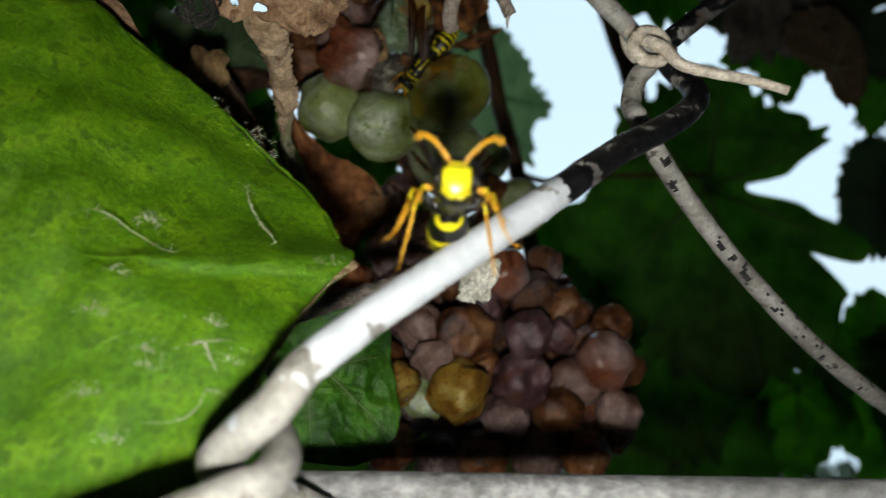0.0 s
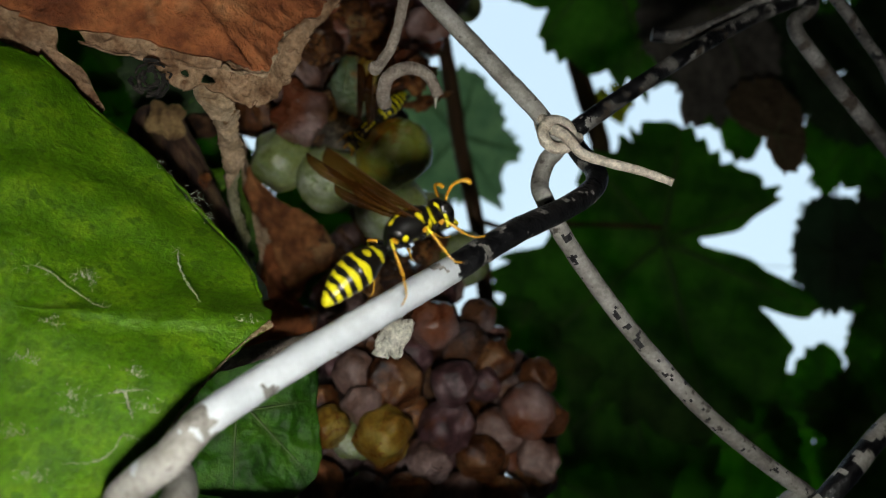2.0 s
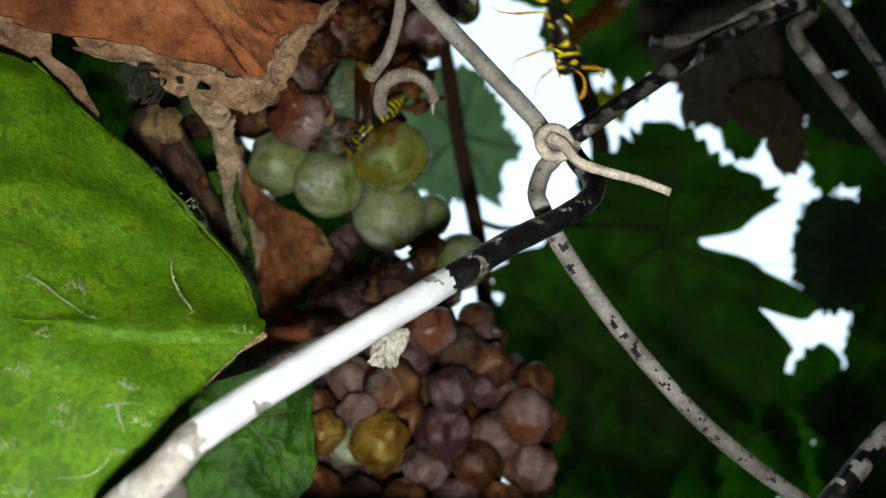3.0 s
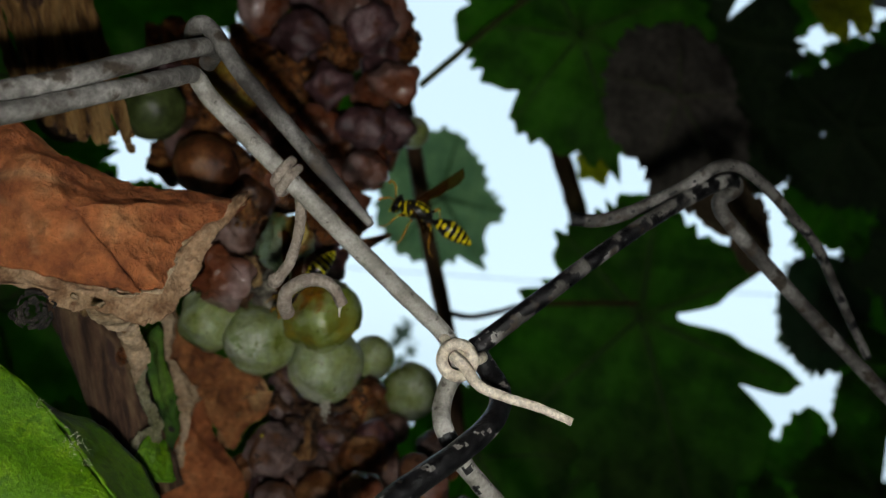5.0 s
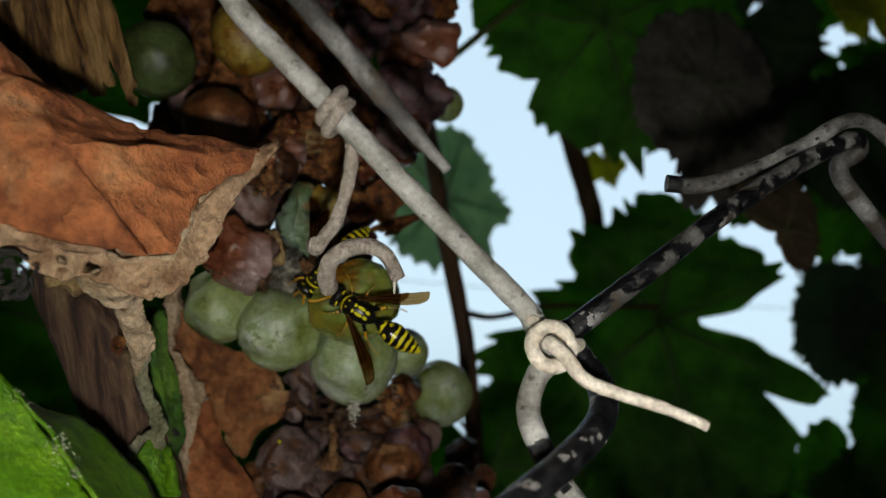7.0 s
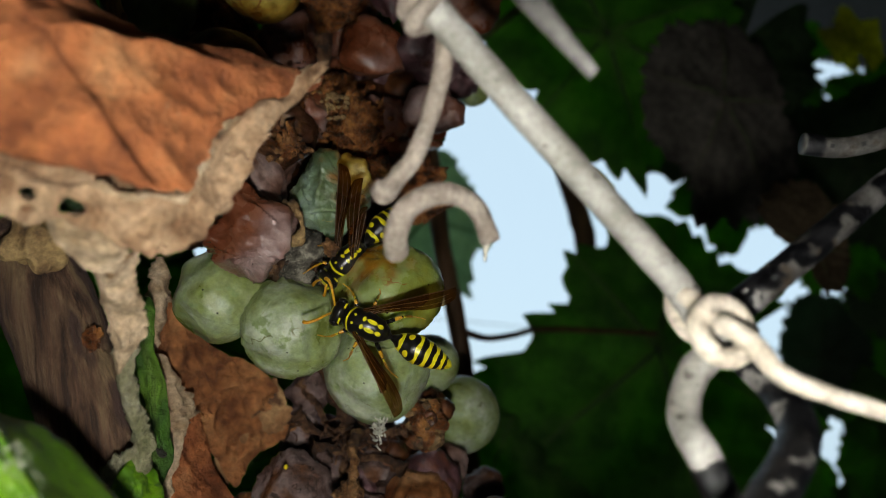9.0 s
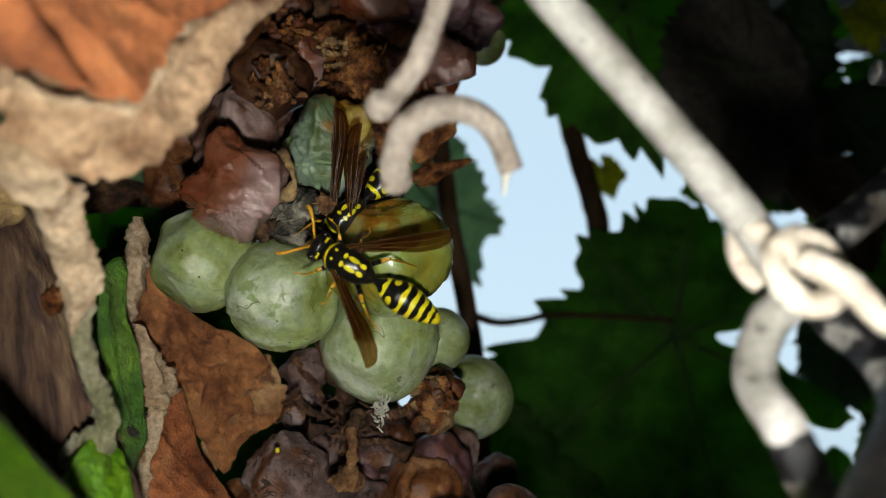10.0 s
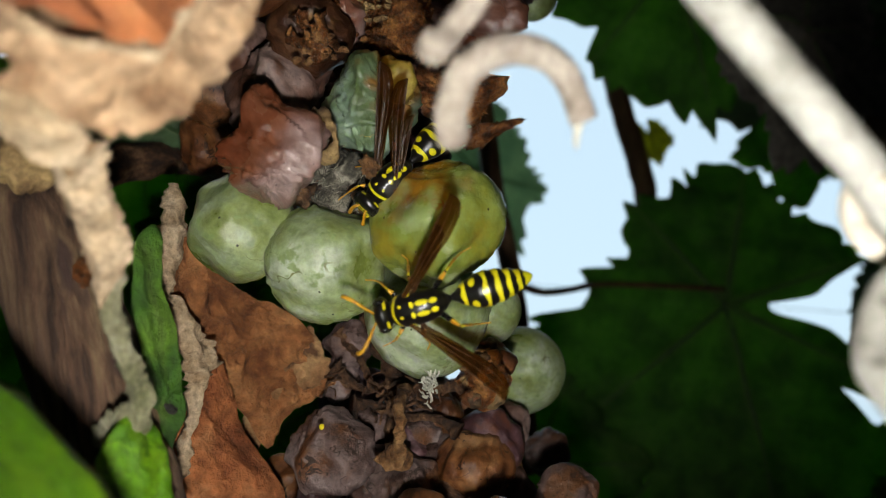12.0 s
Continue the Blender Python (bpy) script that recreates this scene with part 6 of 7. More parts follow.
back_leaf((0.1563, 0.4400, 1.5767), 0.1055, (-0.1, -1, 0.1), 0, M_LEAF_BACK, "broad dark green vine leaf with toothed lobes", 31, 0.42,
          [(27, 0.75), (84, 0.78), (135, 0.70), (-18, 1.0), (-72, 1.05), (-135, 0.80)],
          ring=[(-173, 0.62), (-171, 0.92), (-163, 1.02), (-150, 0.90), (-135, 0.92), (-115, 0.85), (-75, 1.08), (-58, 1.08), (-45, 1.05), (-34, 0.96), (-29, 0.68), (-24, 0.86), (-17, 1.0), (-9, 0.64), (-3, 0.44), (-1, 0.24), (11, 0.20), (15, 0.43), (22, 0.58), (28, 0.76), (40, 0.71),
                (55, 0.63), (70, 0.68), (85, 0.78), (98, 0.75), (120, 0.64), (137, 0.70), (146, 0.60), (153, 0.47), (164, 0.55), (175, 0.64)])
back_leaf((0.0381, 0.6500, 1.6817), 0.0688, (0.1, -1, 0.0), 0, M_LEAF_BLUE, "pale backlit vine leaf against the sky", 32, 0.34,
          [(-6, 0.86), (-50, 1.06), (80, 0.96), (140, 0.90), (-125, 0.9)],
          ring=[(-130, 0.9), (-95, 0.88), (-65, 0.83), (-51, 1.06), (-25, 0.67), (-6, 0.87), (20, 0.64), (37, 0.73), (66, 0.80), (80, 0.96), (110, 0.90), (140, 0.92), (180, 0.78)])
back_leaf((0.1373, 0.3350, 1.6735), 0.0464, (0.15, -1, 0.1), 0, M_LEAF_GREY, "withered grey-brown vine leaf with a torn hanging edge", 77, 0.12, [(90, 0.9), (170, 0.9), (-110, 1.3), (-60, 1.2), (10, 0.8)],
          ring=[(-171, 0.83), (-153, 0.84), (-130, 0.82), (-114, 0.88), (-107, 1.01), (-99, 1.19), (-96, 1.08), (-84, 1.13), (-67, 1.15), (-48, 1.12), (4, 0.69), (40, 0.77), (72, 0.88), (101, 0.89), (132, 0.82), (161, 0.8)])
back_leaf((0.1426, 0.2750, 1.5976), 0.0172, (0.0, -1, 0.05), 0, M_LEAF_BROWN, "small withered brown vine leaf hanging behind the fence", 78, 0.1, [(70, 1.2), (160, 0.9), (-65, 0.85), (0, 0.7)],
          ring=[(-164, 0.18), (-101, 0.38), (-82, 0.69), (-69, 0.88), (-54, 0.9), (-27, 0.76), (2, 0.75), (32, 0.76), (63, 1.06), (90, 1.38), (122, 1.4), (145, 1.3), (157, 0.99), (176, 0.5)])
back_leaf((0.0971, 0.3800, 1.7194), 0.0732, (0.0, -1, 0.0), 0, M_LEAF_BACK, "large dark green vine leaf with toothed edge", 33, 0.22,
          [(-69, 1.02), (-122, 0.82), (-179, 0.9), (120, 1.0), (30, 1.0), (-20, 1.0)],
          ring=[(-179, 0.88), (-158, 0.80), (-146, 0.72), (-132, 0.66), (-122, 0.82), (-105, 0.86), (-90, 0.87), (-80, 0.93), (-69, 1.04), (-62, 0.92), (-30, 1.05), (20, 1.05), (60, 1.1), (110, 1.0), (150, 0.95)])
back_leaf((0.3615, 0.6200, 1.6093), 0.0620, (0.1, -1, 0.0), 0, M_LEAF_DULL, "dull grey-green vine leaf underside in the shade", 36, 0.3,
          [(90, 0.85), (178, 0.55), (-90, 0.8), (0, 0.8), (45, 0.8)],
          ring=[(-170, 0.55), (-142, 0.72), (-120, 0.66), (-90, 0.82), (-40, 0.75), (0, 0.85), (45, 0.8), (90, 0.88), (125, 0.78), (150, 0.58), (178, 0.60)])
back_leaf((0.3939, 0.6000, 1.5404), 0.0400, (0.0, -1, 0.1), 0, M_LEAF_BACK, "dark green vine leaf in deep shade", 37, 0.3)
LEAVES = (
    ((0.1568, 0.5000, 1.4958), 0.0855, (-0.1, -1, 0.2), 20, M_LEAF_BACK, "dark green vine leaf overlapping another"),
    ((0.2150, 0.5000, 1.7842), 0.0946, (0.0, -1, -0.3), -30, M_LEAF_DENSE, "dark green vine leaf in deep shade"),
    ((0.3482, 0.5600, 1.7483), 0.0877, (-0.3, -1, 0.0), 100, M_LEAF_DENSE, "dark green vine leaf in deep shade"),
    ((0.4249, 0.6000, 1.6739), 0.0744, (-0.3, -1, 0.0), 60, M_LEAF_DENSE, "dark green vine leaf in deep shade"),
    ((0.4340, 0.6000, 1.5793), 0.0744, (-0.3, -1, 0.2), 40, M_LEAF_BACK, "dark green vine leaf in deep shade"),
    ((0.4921, 0.6600, 1.8623), 0.0900, (-0.3, -1, 0.0), 10, M_LEAF_BACK, "dark green vine leaf in deep shade"),
    ((0.3411, 0.5500, 1.8410), 0.0330, (0, -1, 0), 200, M_LEAF_YELLOW, "yellowing vine leaf in the distance"),
    ((0.1004, 0.5200, 1.4706), 0.0644, (0.1, -1, 0.3), 15, M_LEAF_BACK, "dark green vine leaf in deep shade"),
    ((0.3697, 0.5500, 1.4743), 0.0761, (0.1, -1, 0.3), -35, M_LEAF_BACK, "dark green vine leaf in deep shade"),
    ((0.2695, 0.5600, 1.4562), 0.0653, (0.1, -1, 0.3), -5, M_LEAF_BACK, "dark green vine leaf in deep shade"),
    ((-0.1466, 0.3300, 1.6985), 0.0815, (0.2, -1, -0.2), 30, M_LEAF_BACK, "dark green vine leaf behind the grapes"),
    ((-0.1687, 0.3600, 1.5448), 0.0969, (0.3, -1, 0.1), -40, M_LEAF_BACK, "dark green vine leaf behind the grapes"),
    ((-0.0469, 0.3000, 1.5436), 0.0585, (0.1, -1, 0.1), 10, M_LEAF_BACK, "dark green vine leaf behind the grapes"),
    ((-0.0121, 0.3400, 1.4538), 0.0916, (0.0, -1, 0.3), -15, M_LEAF_BACK, "dark green vine leaf behind the grapes"),
    ((0.1693, 0.5200, 1.4054), 0.1083, (0.0, -1, 0.2), 10, M_LEAF_BACK, "dark green vine leaf in deep shade"),
    ((0.3871, 0.5800, 1.4211), 0.0992, (0.0, -1, 0.2), 20, M_LEAF_BACK, "dark green vine leaf in deep shade"),
    ((-0.0259, 0.2500, 1.6436), 0.0357, (0.0, -1, 0.0), -10, M_LEAF_BACK, "dark green vine leaf behind the grapes"),
    ((-0.1400, 0.2400, 1.6220), 0.0598, (0.2, -1, 0.0), 20, M_LEAF_BACK, "dark green vine leaf behind the grapes"),
    ((0.2505, 0.5200, 1.7413), 0.0621, (0.0, -1, 0.0), 20, M_LEAF_DENSE, "dark green vine leaf in deep shade"),
    ((0.0658, 0.4200, 1.4910), 0.0596, (0.0, -1, 0.1), 35, M_LEAF_BACK, "dark green vine leaf behind the grapes"),
    ((0.4871, 0.6800, 1.6449), 0.1010, (-0.1, -1, 0.0), 10, M_LEAF_BACK, "dark green vine leaf in deep shade"),
    ((0.3960, 0.6400, 1.6186), 0.0600, (0.1, -1, 0.0), 5, M_LEAF_BACK, "dark green vine leaf in deep shade"),
    ((0.3280, 0.5700, 1.4712), 0.0623, (0.0, -1, 0.1), 170, M_LEAF_BACK, "dark green vine leaf in deep shade"),
    ((-0.0084, 0.2700, 1.5208), 0.0304, (0.0, -1, 0.1), 5, M_LEAF_BACK, "dark green vine leaf behind the grapes"),
    ((-0.0086, 0.2300, 1.6428), 0.0243, (0.0, -1, 0.0), 30, M_LEAF_BACK, "dark green vine leaf behind the grapes"),
    ((-0.1032, 0.3000, 1.4798), 0.0452, (0.2, -1, 0.2), 60, M_LEAF_BACK, "dark green vine leaf behind the grapes"),
    ((0.2688, 0.6000, 1.7353), 0.0591, (0.1, -1, 0.0), 0, M_LEAF_BACK, "dark green vine leaf in deep shade"),
    ((0.4721, 0.7000, 1.6729), 0.0767, (-0.1, -1, 0.0), 80, M_LEAF_BACK, "dark green vine leaf in deep shade"),
    ((0.3912, 0.6200, 1.8357), 0.0360, (0.0, -1, 0.0), -50, M_LEAF_BACK, "dark green vine leaf in deep shade"),
    ((0.3447, 0.5800, 1.6950), 0.0518, (0.0, -1, 0.0), 40, M_LEAF_BACK, "dark green vine leaf in deep shade"),
    ((0.0800, 0.4800, 1.5188), 0.0260, (0.0, -1, 0.0), 70, M_LEAF_BACK, "dark green vine leaf in deep shade"),
    ((0.1640, 0.6200, 1.7202), 0.0220, (0.0, -1, 0.0), 30, M_LEAF_YELLOW, "small yellowing vine leaf beside a bare shoot"),
    ((0.3147, 0.5800, 1.8555), 0.0260, (0.0, -1, 0.0), 80, M_LEAF_BACK, "dark green vine leaf in deep shade"),
    ((0.3451, 0.6200, 1.8262), 0.0240, (0.0, -1, 0.0), 20, M_LEAF_BACK, "dark green vine leaf in deep shade"),
    ((-0.1287, 0.3000, 1.6091), 0.0250, (0.1, -1, 0.0), 100, M_LEAF_BACK, "dark green vine leaf behind the grapes"),
    ((-0.0653, 0.2000, 1.5723), 0.0130, (0.1, -1, 0.0), 40, M_LEAF_DENSE, "dark green vine leaf behind the grapes"),
    ((-0.0517, 0.2000, 1.5672), 0.0130, (0.1, -1, 0.0), 130, M_LEAF_DENSE, "dark green vine leaf behind the grapes"),
    ((-0.1133, 0.3000, 1.5826), 0.0270, (0.1, -1, 0.0), 100, M_LEAF_BACK, "dark green vine leaf behind the grapes"),
    ((-0.0860, 0.3000, 1.5807), 0.0270, (0.1, -1, 0.0), 70, M_LEAF_BACK, "dark green vine leaf behind the grapes"),
)
for k, row in enumerate(LEAVES):
    back_leaf(*row, k + 1)

# ---- distance ----
def far_trees():
    bm = bmesh.new()
    rnd = random.Random(5)
    for k in range(3400):
        x = rnd.uniform(-26, 34)
        top = -6.2 + 1.2 * noise.noise(Vector((x * 0.25, 1, 0))) + 0.8 * noise.noise(Vector((x * 1.1, 4, 0))) + 9.6 * math.exp(-((x + 0.2) / 1.5) ** 2)
        z = -8.5 + (top + 8.5) * (1 - rnd.random() ** 2)
        c = Vector((x, 40 + rnd.uniform(-2, 2), z))
        s = rnd.uniform(0.25, 0.6)
        d = [Vector((rnd.uniform(-1, 1), rnd.uniform(-0.4, 0.4), rnd.uniform(-1, 1))) * s for _ in range(4)]
        v = [bm.verts.new(c + q) for q in d]
        bm.faces.new((v[0], v[1], v[2]))
        bm.faces.new((v[0], v[2], v[3]))
    tagged(part("backdrop", bm, M_FAR_TREE), "far trees on the slope below, one standing tall", "trees", kind="structure")


far_trees()
single("overhead_cable", tube([(-30, 30, 4.9), (-10, 30, 4.75), (10, 30, 5.3), (30, 30, 6.4)], 0.018, 8, 10), M_THREAD, (0, 30, 4.9), "thin grey overhead cable far behind", "cable")


# ---- wasps ----
MM = 0.00126
M_WASP = bpy.data.materials.new("wasp_yellow_on_black")
M_WASP.use_nodes = True
n, l = M_WASP.node_tree.nodes, M_WASP.node_tree.links
shell = n["Principled BSDF"]
shell.inputs["Roughness"].default_value = 0.3
mark = n.new("ShaderNodeAttribute")
mark.attribute_name = "vein"
crisp = n.new("ShaderNodeMapRange")
crisp.inputs["From Min"].default_value, crisp.inputs["From Max"].default_value = 0.4, 0.6
paint = n.new("ShaderNodeMixRGB")
paint.inputs["Color1"].default_value, paint.inputs["Color2"].default_value = (0.005, 0.0045, 0.004, 1), (0.60, 0.54, 0.010, 1)
pits = n.new("ShaderNodeTexNoise")
pits.inputs["Scale"].default_value = 4500
place = n.new("ShaderNodeTexCoord")
dull = n.new("ShaderNodeBump")
dull.inputs["Strength"].default_value, dull.inputs["Distance"].default_value = 0.3, 0.0001
l.new(mark.outputs["Fac"], crisp.inputs["Value"])
l.new(crisp.outputs["Result"], paint.inputs["Fac"])
l.new(paint.outputs["Color"], shell.inputs["Base Color"])
l.new(place.outputs["Object"], pits.inputs["Vector"])
l.new(pits.outputs["Fac"], dull.inputs["Height"])
l.new(dull.outputs["Normal"], shell.inputs["Normal"])


def marked(bm, depth):
    """Writes how deep each point lies inside the yellow marks, in wasp units."""
    layer = bm.verts.layers.float.get("vein") or bm.verts.layers.float.new("vein")
    for v in bm.verts:
        v[layer] = min(1.0, max(0.0, 0.5 + depth(v.co.x / MM, abs(v.co.y / MM), v.co.z / MM) / 0.3))
    return bm


def profile(table):
    """A smooth curve through pairs of place and value."""
    def value(s):
        for (a, p), (b, q) in zip(table, table[1:]):
            if s <= b:
                u = (s - a) / (b - a)
                return p + (q - p) * u * u * (3 - 2 * u) * 0.5 + (q - p) * u * 0.5
        return table[-1][1]
    return value


def spot(x, y, cx, cy, rx, ry):
    return (1 - math.hypot((x - cx) / rx, (y - cy) / ry)) * min(rx, ry)


CUTS = (0.0, 0.19, 0.46, 0.61, 0.74, 0.86, 1.001)
GIRTH = profile(((0, 0.22), (0.06, 0.42), (0.14, 0.92), (0.22, 1.22), (0.32, 1.50), (0.42, 1.56), (0.55, 1.46), (0.68, 1.22), (0.80, 0.88), (0.90, 0.52), (0.97, 0.22), (1.0, 0.06)))
CHEST = profile(((0, 0.22), (0.05, 0.36), (0.16, 0.85), (0.30, 1.22), (0.50, 1.42), (0.70, 1.46), (0.86, 1.30), (0.95, 1.0), (1.0, 0.4)))


def abdomen_marks(x, y, z):
    s = min(1.0, max(0.0, (-2.0 - x) / 7.0))
    k = next(k for k in range(6) if s < CUTS[k + 1])
    u = (s - CUTS[k]) / (CUTS[k + 1] - CUTS[k])
    run = (CUTS[k + 1] - CUTS[k]) * 7.0
    top = math.atan2(y, z - 0.1)
    edge = (0.66, 0.72, 0.52, 0.47, 0.45, 0.30)[k] - 0.07 * math.cos(4 * top) - 0.08 * math.cos(top + math.pi)
    d = (u - edge) * run
    if k < 5:
        d = min(d, (1.0 - u) * run + 0.03)
    if k == 1:
        d = max(d, spot(u * run, abs(top) * 1.4, 0.62, 1.25, 0.30, 0.52))
    return d


def thorax_marks(x, y, z):
    d = 0.10 - abs(x - (2.80 - 0.30 * y * y)) if z > -0.6 else -1
    if z > 0:
        for m in ((2.15, 0.45, 0.16, 0.13), (1.15, 0.42, 0.17, 0.26), (0.30, 0.45, 0.55, 0.22), (-0.65, 0.38, 0.32, 0.22), (1.35, 1.28, 0.24, 0.16)):
            d = max(d, spot(x, y, *m))
    if y > 0.7:
        d = max(d, spot(x - 0.5 * z, z, 1.9, -0.45, 0.24, 0.62), spot(x, z, -0.6, -0.1, 0.26, 0.34), spot(x, z, 0.1, -0.85, 0.35, 0.22))
    return d


def head_marks(x, y, z):
    x, z = x - 3.75, z + 0.35
    d = min(x - 0.22, 0.85 - y, 0.35 - z)
    d = max(d, min(x - 0.1, 0.12 - abs(z - 0.62), 0.62 - y))
    return max(d, min(0.10 - abs(x + 0.34), y - 0.55))


def wing_turn(sgn, at, spread, lift, roll=35):
    """The pose of a wing in its wasp's space: swept out by spread from straight back, and raised by lift."""
    a, b = radians(spread), radians(lift)
    ax = Vector((-math.cos(a) * math.cos(b), sgn * math.sin(a) * math.cos(b), math.sin(b)))
    up = Vector((0, 0, 1))
    up = (up - ax * up.dot(ax)).normalized()
    m = Matrix((ax, up.cross(ax), up)).transposed().to_4x4() @ pose(0, 0, 0, -sgn * roll)
    m.translation = Vector((at[0], sgn * at[1], at[2])) * MM
    return m


FORE, HIND = (1.5, 1.1, 0.85), (0.9, 1.05, 0.7)


def wing_bm(sgn, length, width):
    """A wing pleated along its length, with its root at the origin and its leading edge outward."""
    bm = bmesh.new()
    outline = profile(((0, 0.16), (0.12, 0.30), (0.35, 0.62), (0.65, 0.98), (0.82, 1.0), (0.93, 0.80), (0.985, 0.45), (1.0, 0.12)))
    grid = []
    for i in range(37):
        u = i / 36
        row = []
        for j in range(13):
            v = j / 12
            across = -sgn * (0.18 - v * outline(u)) * width
            pleat = 0.20 * math.sin(math.pi * v) + 0.07 * math.sin(v * 15) * min(1, 4 * u) + 0.05 * math.sin(u * 9 + v * 3)
            row.append(bm.verts.new(Vector((length * u, across + sgn * 0.06 * math.sin(u * 3), pleat)) * MM))
        grid.append(row)
    for i in range(36):
        for j in range(12):
            bm.faces.new((grid[i][j], grid[i + 1][j], grid[i + 1][j + 1], grid[i][j + 1]))
    lines = [[grid[i][j].co.copy() for i in range(0, 35, 3)] for j in (0, 4, 8)]
    thicken(bm, Vector((0, 0, 1)), 0.00003)
    return bm, lines


def wasp(name, label, wing_spread, wing_lift, wing_length, feelers):
    o = thing(name, (0, 0, 0), label, "wasp")
    mats = [M_WBLACK, M_WYELLOW, M_WORANGE]

    def ring(s):
        k = next(k for k in range(6) if s < CUTS[k + 1])
        u = (s - CUTS[k]) / (CUTS[k + 1] - CUTS[k])
        return MM * GIRTH(s) * (0.97 + 0.05 * u)

    ab = [Vector((-2.0 - 7.0 * u, 0, -0.05 + 0.55 * u - 1.35 * u * u)) * MM for u in (0, 0.15, 0.3, 0.45, 0.6, 0.75, 0.9, 1.0)]
    part("abdomen", marked(tube(ab, ring, 56, 15, flat=0.94), abdomen_marks), M_WASP, o, "yellow and black banded abdomen")
    th = [Vector((-2.05 + 5.05 * u, 0, -0.15 + 0.75 * math.sin(math.pi * min(1, u * 1.05)) - 0.30 * u)) * MM for u in (0, 0.15, 0.3, 0.5, 0.7, 0.85, 1.0)]
    part("thorax", marked(tube(th, lambda s: MM * CHEST(s), 52, 12, 0.03, 900), thorax_marks), M_WASP, o, "black thorax with yellow marks")
    head = ball((3.75 * MM, 0, -0.35 * MM), 1.42 * MM, squash=(0.60, 1.05, 1.0), lumps=0.02, seg=56)
    h = part("head", marked(head, head_marks), M_WASP, o, "black head with yellow face")
    for sgn in (-1, 1):
        part("eye", ball((3.82 * MM, sgn * 1.13 * MM, -0.2 * MM), 0.72 * MM, squash=(0.78, 0.52, 1.3), lumps=0, seg=24), M_WBLACK, h)
        part("antenna", tube([Vector((x, sgn * y, z)) * MM for x, y, z in feelers], lambda s: MM * (0.10 + 0.11 * s), 10, 8), M_WORANGE, h, "orange antenna with thickened tip")
        part("mandible", tube([Vector(p) * MM for p in ((4.1, sgn * 0.6, -1.3), (4.4, sgn * 0.4, -1.75), (4.4, sgn * 0.1, -1.95))], lambda s: MM * (0.26 - 0.13 * s), 8, 6), M_WYELLOW, h)
        legs = (((1.9, 0.7, -0.9), (2.9, 1.9, -0.5), (3.5, 2.5, -2.2), (4.1, 2.8, -3.0), (4.9, 3.0, -3.4)), ((0.7, 0.8, -1.0), (0.9, 2.6, 0.1), (0.9, 3.3, -2.3), (0.9, 3.8, -3.2), (1.3, 4.3, -3.6)),
                ((-0.5, 0.7, -0.9), (-2.2, 2.3, 0.9), (-3.1, 2.9, -1.9), (-3.8, 3.2, -3.2), (-4.7, 3.4, -3.6)))
        for k, pts in enumerate(legs):
            q = [Vector((x, sgn * y, z)) * MM for x, y, z in pts]
            bm = tube(q[:2], lambda s: MM * (0.16 + 0.10 * math.sin(math.pi * s) - 0.04 * s), 10, 6, paint=lambda s, a, c: 0 if s < 0.6 else 2)
            tube(q[1:3], lambda s: MM * (0.10 + 0.05 * s), 10, 6, paint=lambda s, a, c: 2 if s > 0.3 else 1, bm=bm)
            tube(q[2:], lambda s: MM * (0.085 - 0.03 * s), 8, 6, paint=lambda s, a, c: 2, bm=bm)
            part("leg", bm, mats, o, "jointed orange leg")
        for nm, size, wide, spread, lift, at in (("forewing", wing_length, 1.75, wing_spread[sgn > 0], wing_lift, FORE), ("hindwing", wing_length * 0.66, 1.2, wing_spread[sgn > 0] + 6, wing_lift - 4, HIND)):
            bm, lines = wing_bm(sgn, size, wide)
            w = part(nm, bm, M_WING, o, "smoky amber wing")
            for k, line in enumerate(lines):
                part("vein", tube(line, lambda s: MM * (0.075 - 0.04 * s) * (1.0 if k == 0 else 0.55), 6, 3), M_WVEIN, w)
            w.matrix_basis = wing_turn(sgn, at, spread, lift)
    return o


FLYER = wasp("wasp", "yellow and black paper wasp with half-spread amber wings", (38, 38), 22, 9.8,
             ((4.4, 0.35, 0.2), (4.8, 0.9, 0.9), (5.3, 1.6, 1.4), (5.9, 2.2, 1.4), (6.3, 2.4, 1.1), (6.4, 2.4, 0.8)))
SITTER = wasp("wasp", "yellow and black paper wasp feeding on a bruised grape", (42, -38), 30, 10.5,
              ((4.4, 0.35, 0.2), (4.8, 0.6, 0.2), (5.1, 0.8, -0.5), (5.3, 0.85, -1.2)))


def wasp_pose(head, tip, up):
    """The pose of a wasp whose head and tail tip lie on the line from tip to head, with its back to up."""
    h, t = Vector(head), Vector(tip)
    x = (h - t).normalized()
    z = Vector(up)
    z = (z - x * z.dot(x)).normalized()
    y = z.cross(x)
    m = Matrix((x, y, z)).transposed().to_4x4()
    m.translation = (h + t) / 2 + x * 0.0029
    return m


SITTER.matrix_world = wasp_pose((-0.0045, 0.1530, 1.5481), (0.0036, 0.1540, 1.5590), (0.0, -1, 0.05))


# ---- torch beside the lens ----
def torch():
    o = thing("camera_torch", (0, 0, 0), "small round white torch lamp shining beside the lens", "torch")
    bm = bmesh.new()
    bmesh.ops.create_cone(bm, cap_ends=True, segments=24, radius1=0.0024, radius2=0.0024, depth=0.0006)
    part("led", bm, M_LED, o, "glowing white lamp face")
    bm = bmesh.new()
    bmesh.ops.create_cone(bm, cap_ends=True, segments=24, radius1=0.0034, radius2=0.0030, depth=0.003)
    bmesh.ops.translate(bm, verts=bm.verts[:], vec=(0, 0, 0.0022))
    part("housing", bm, M_BLACK, o, "black housing")
    return o


TORCH = torch()


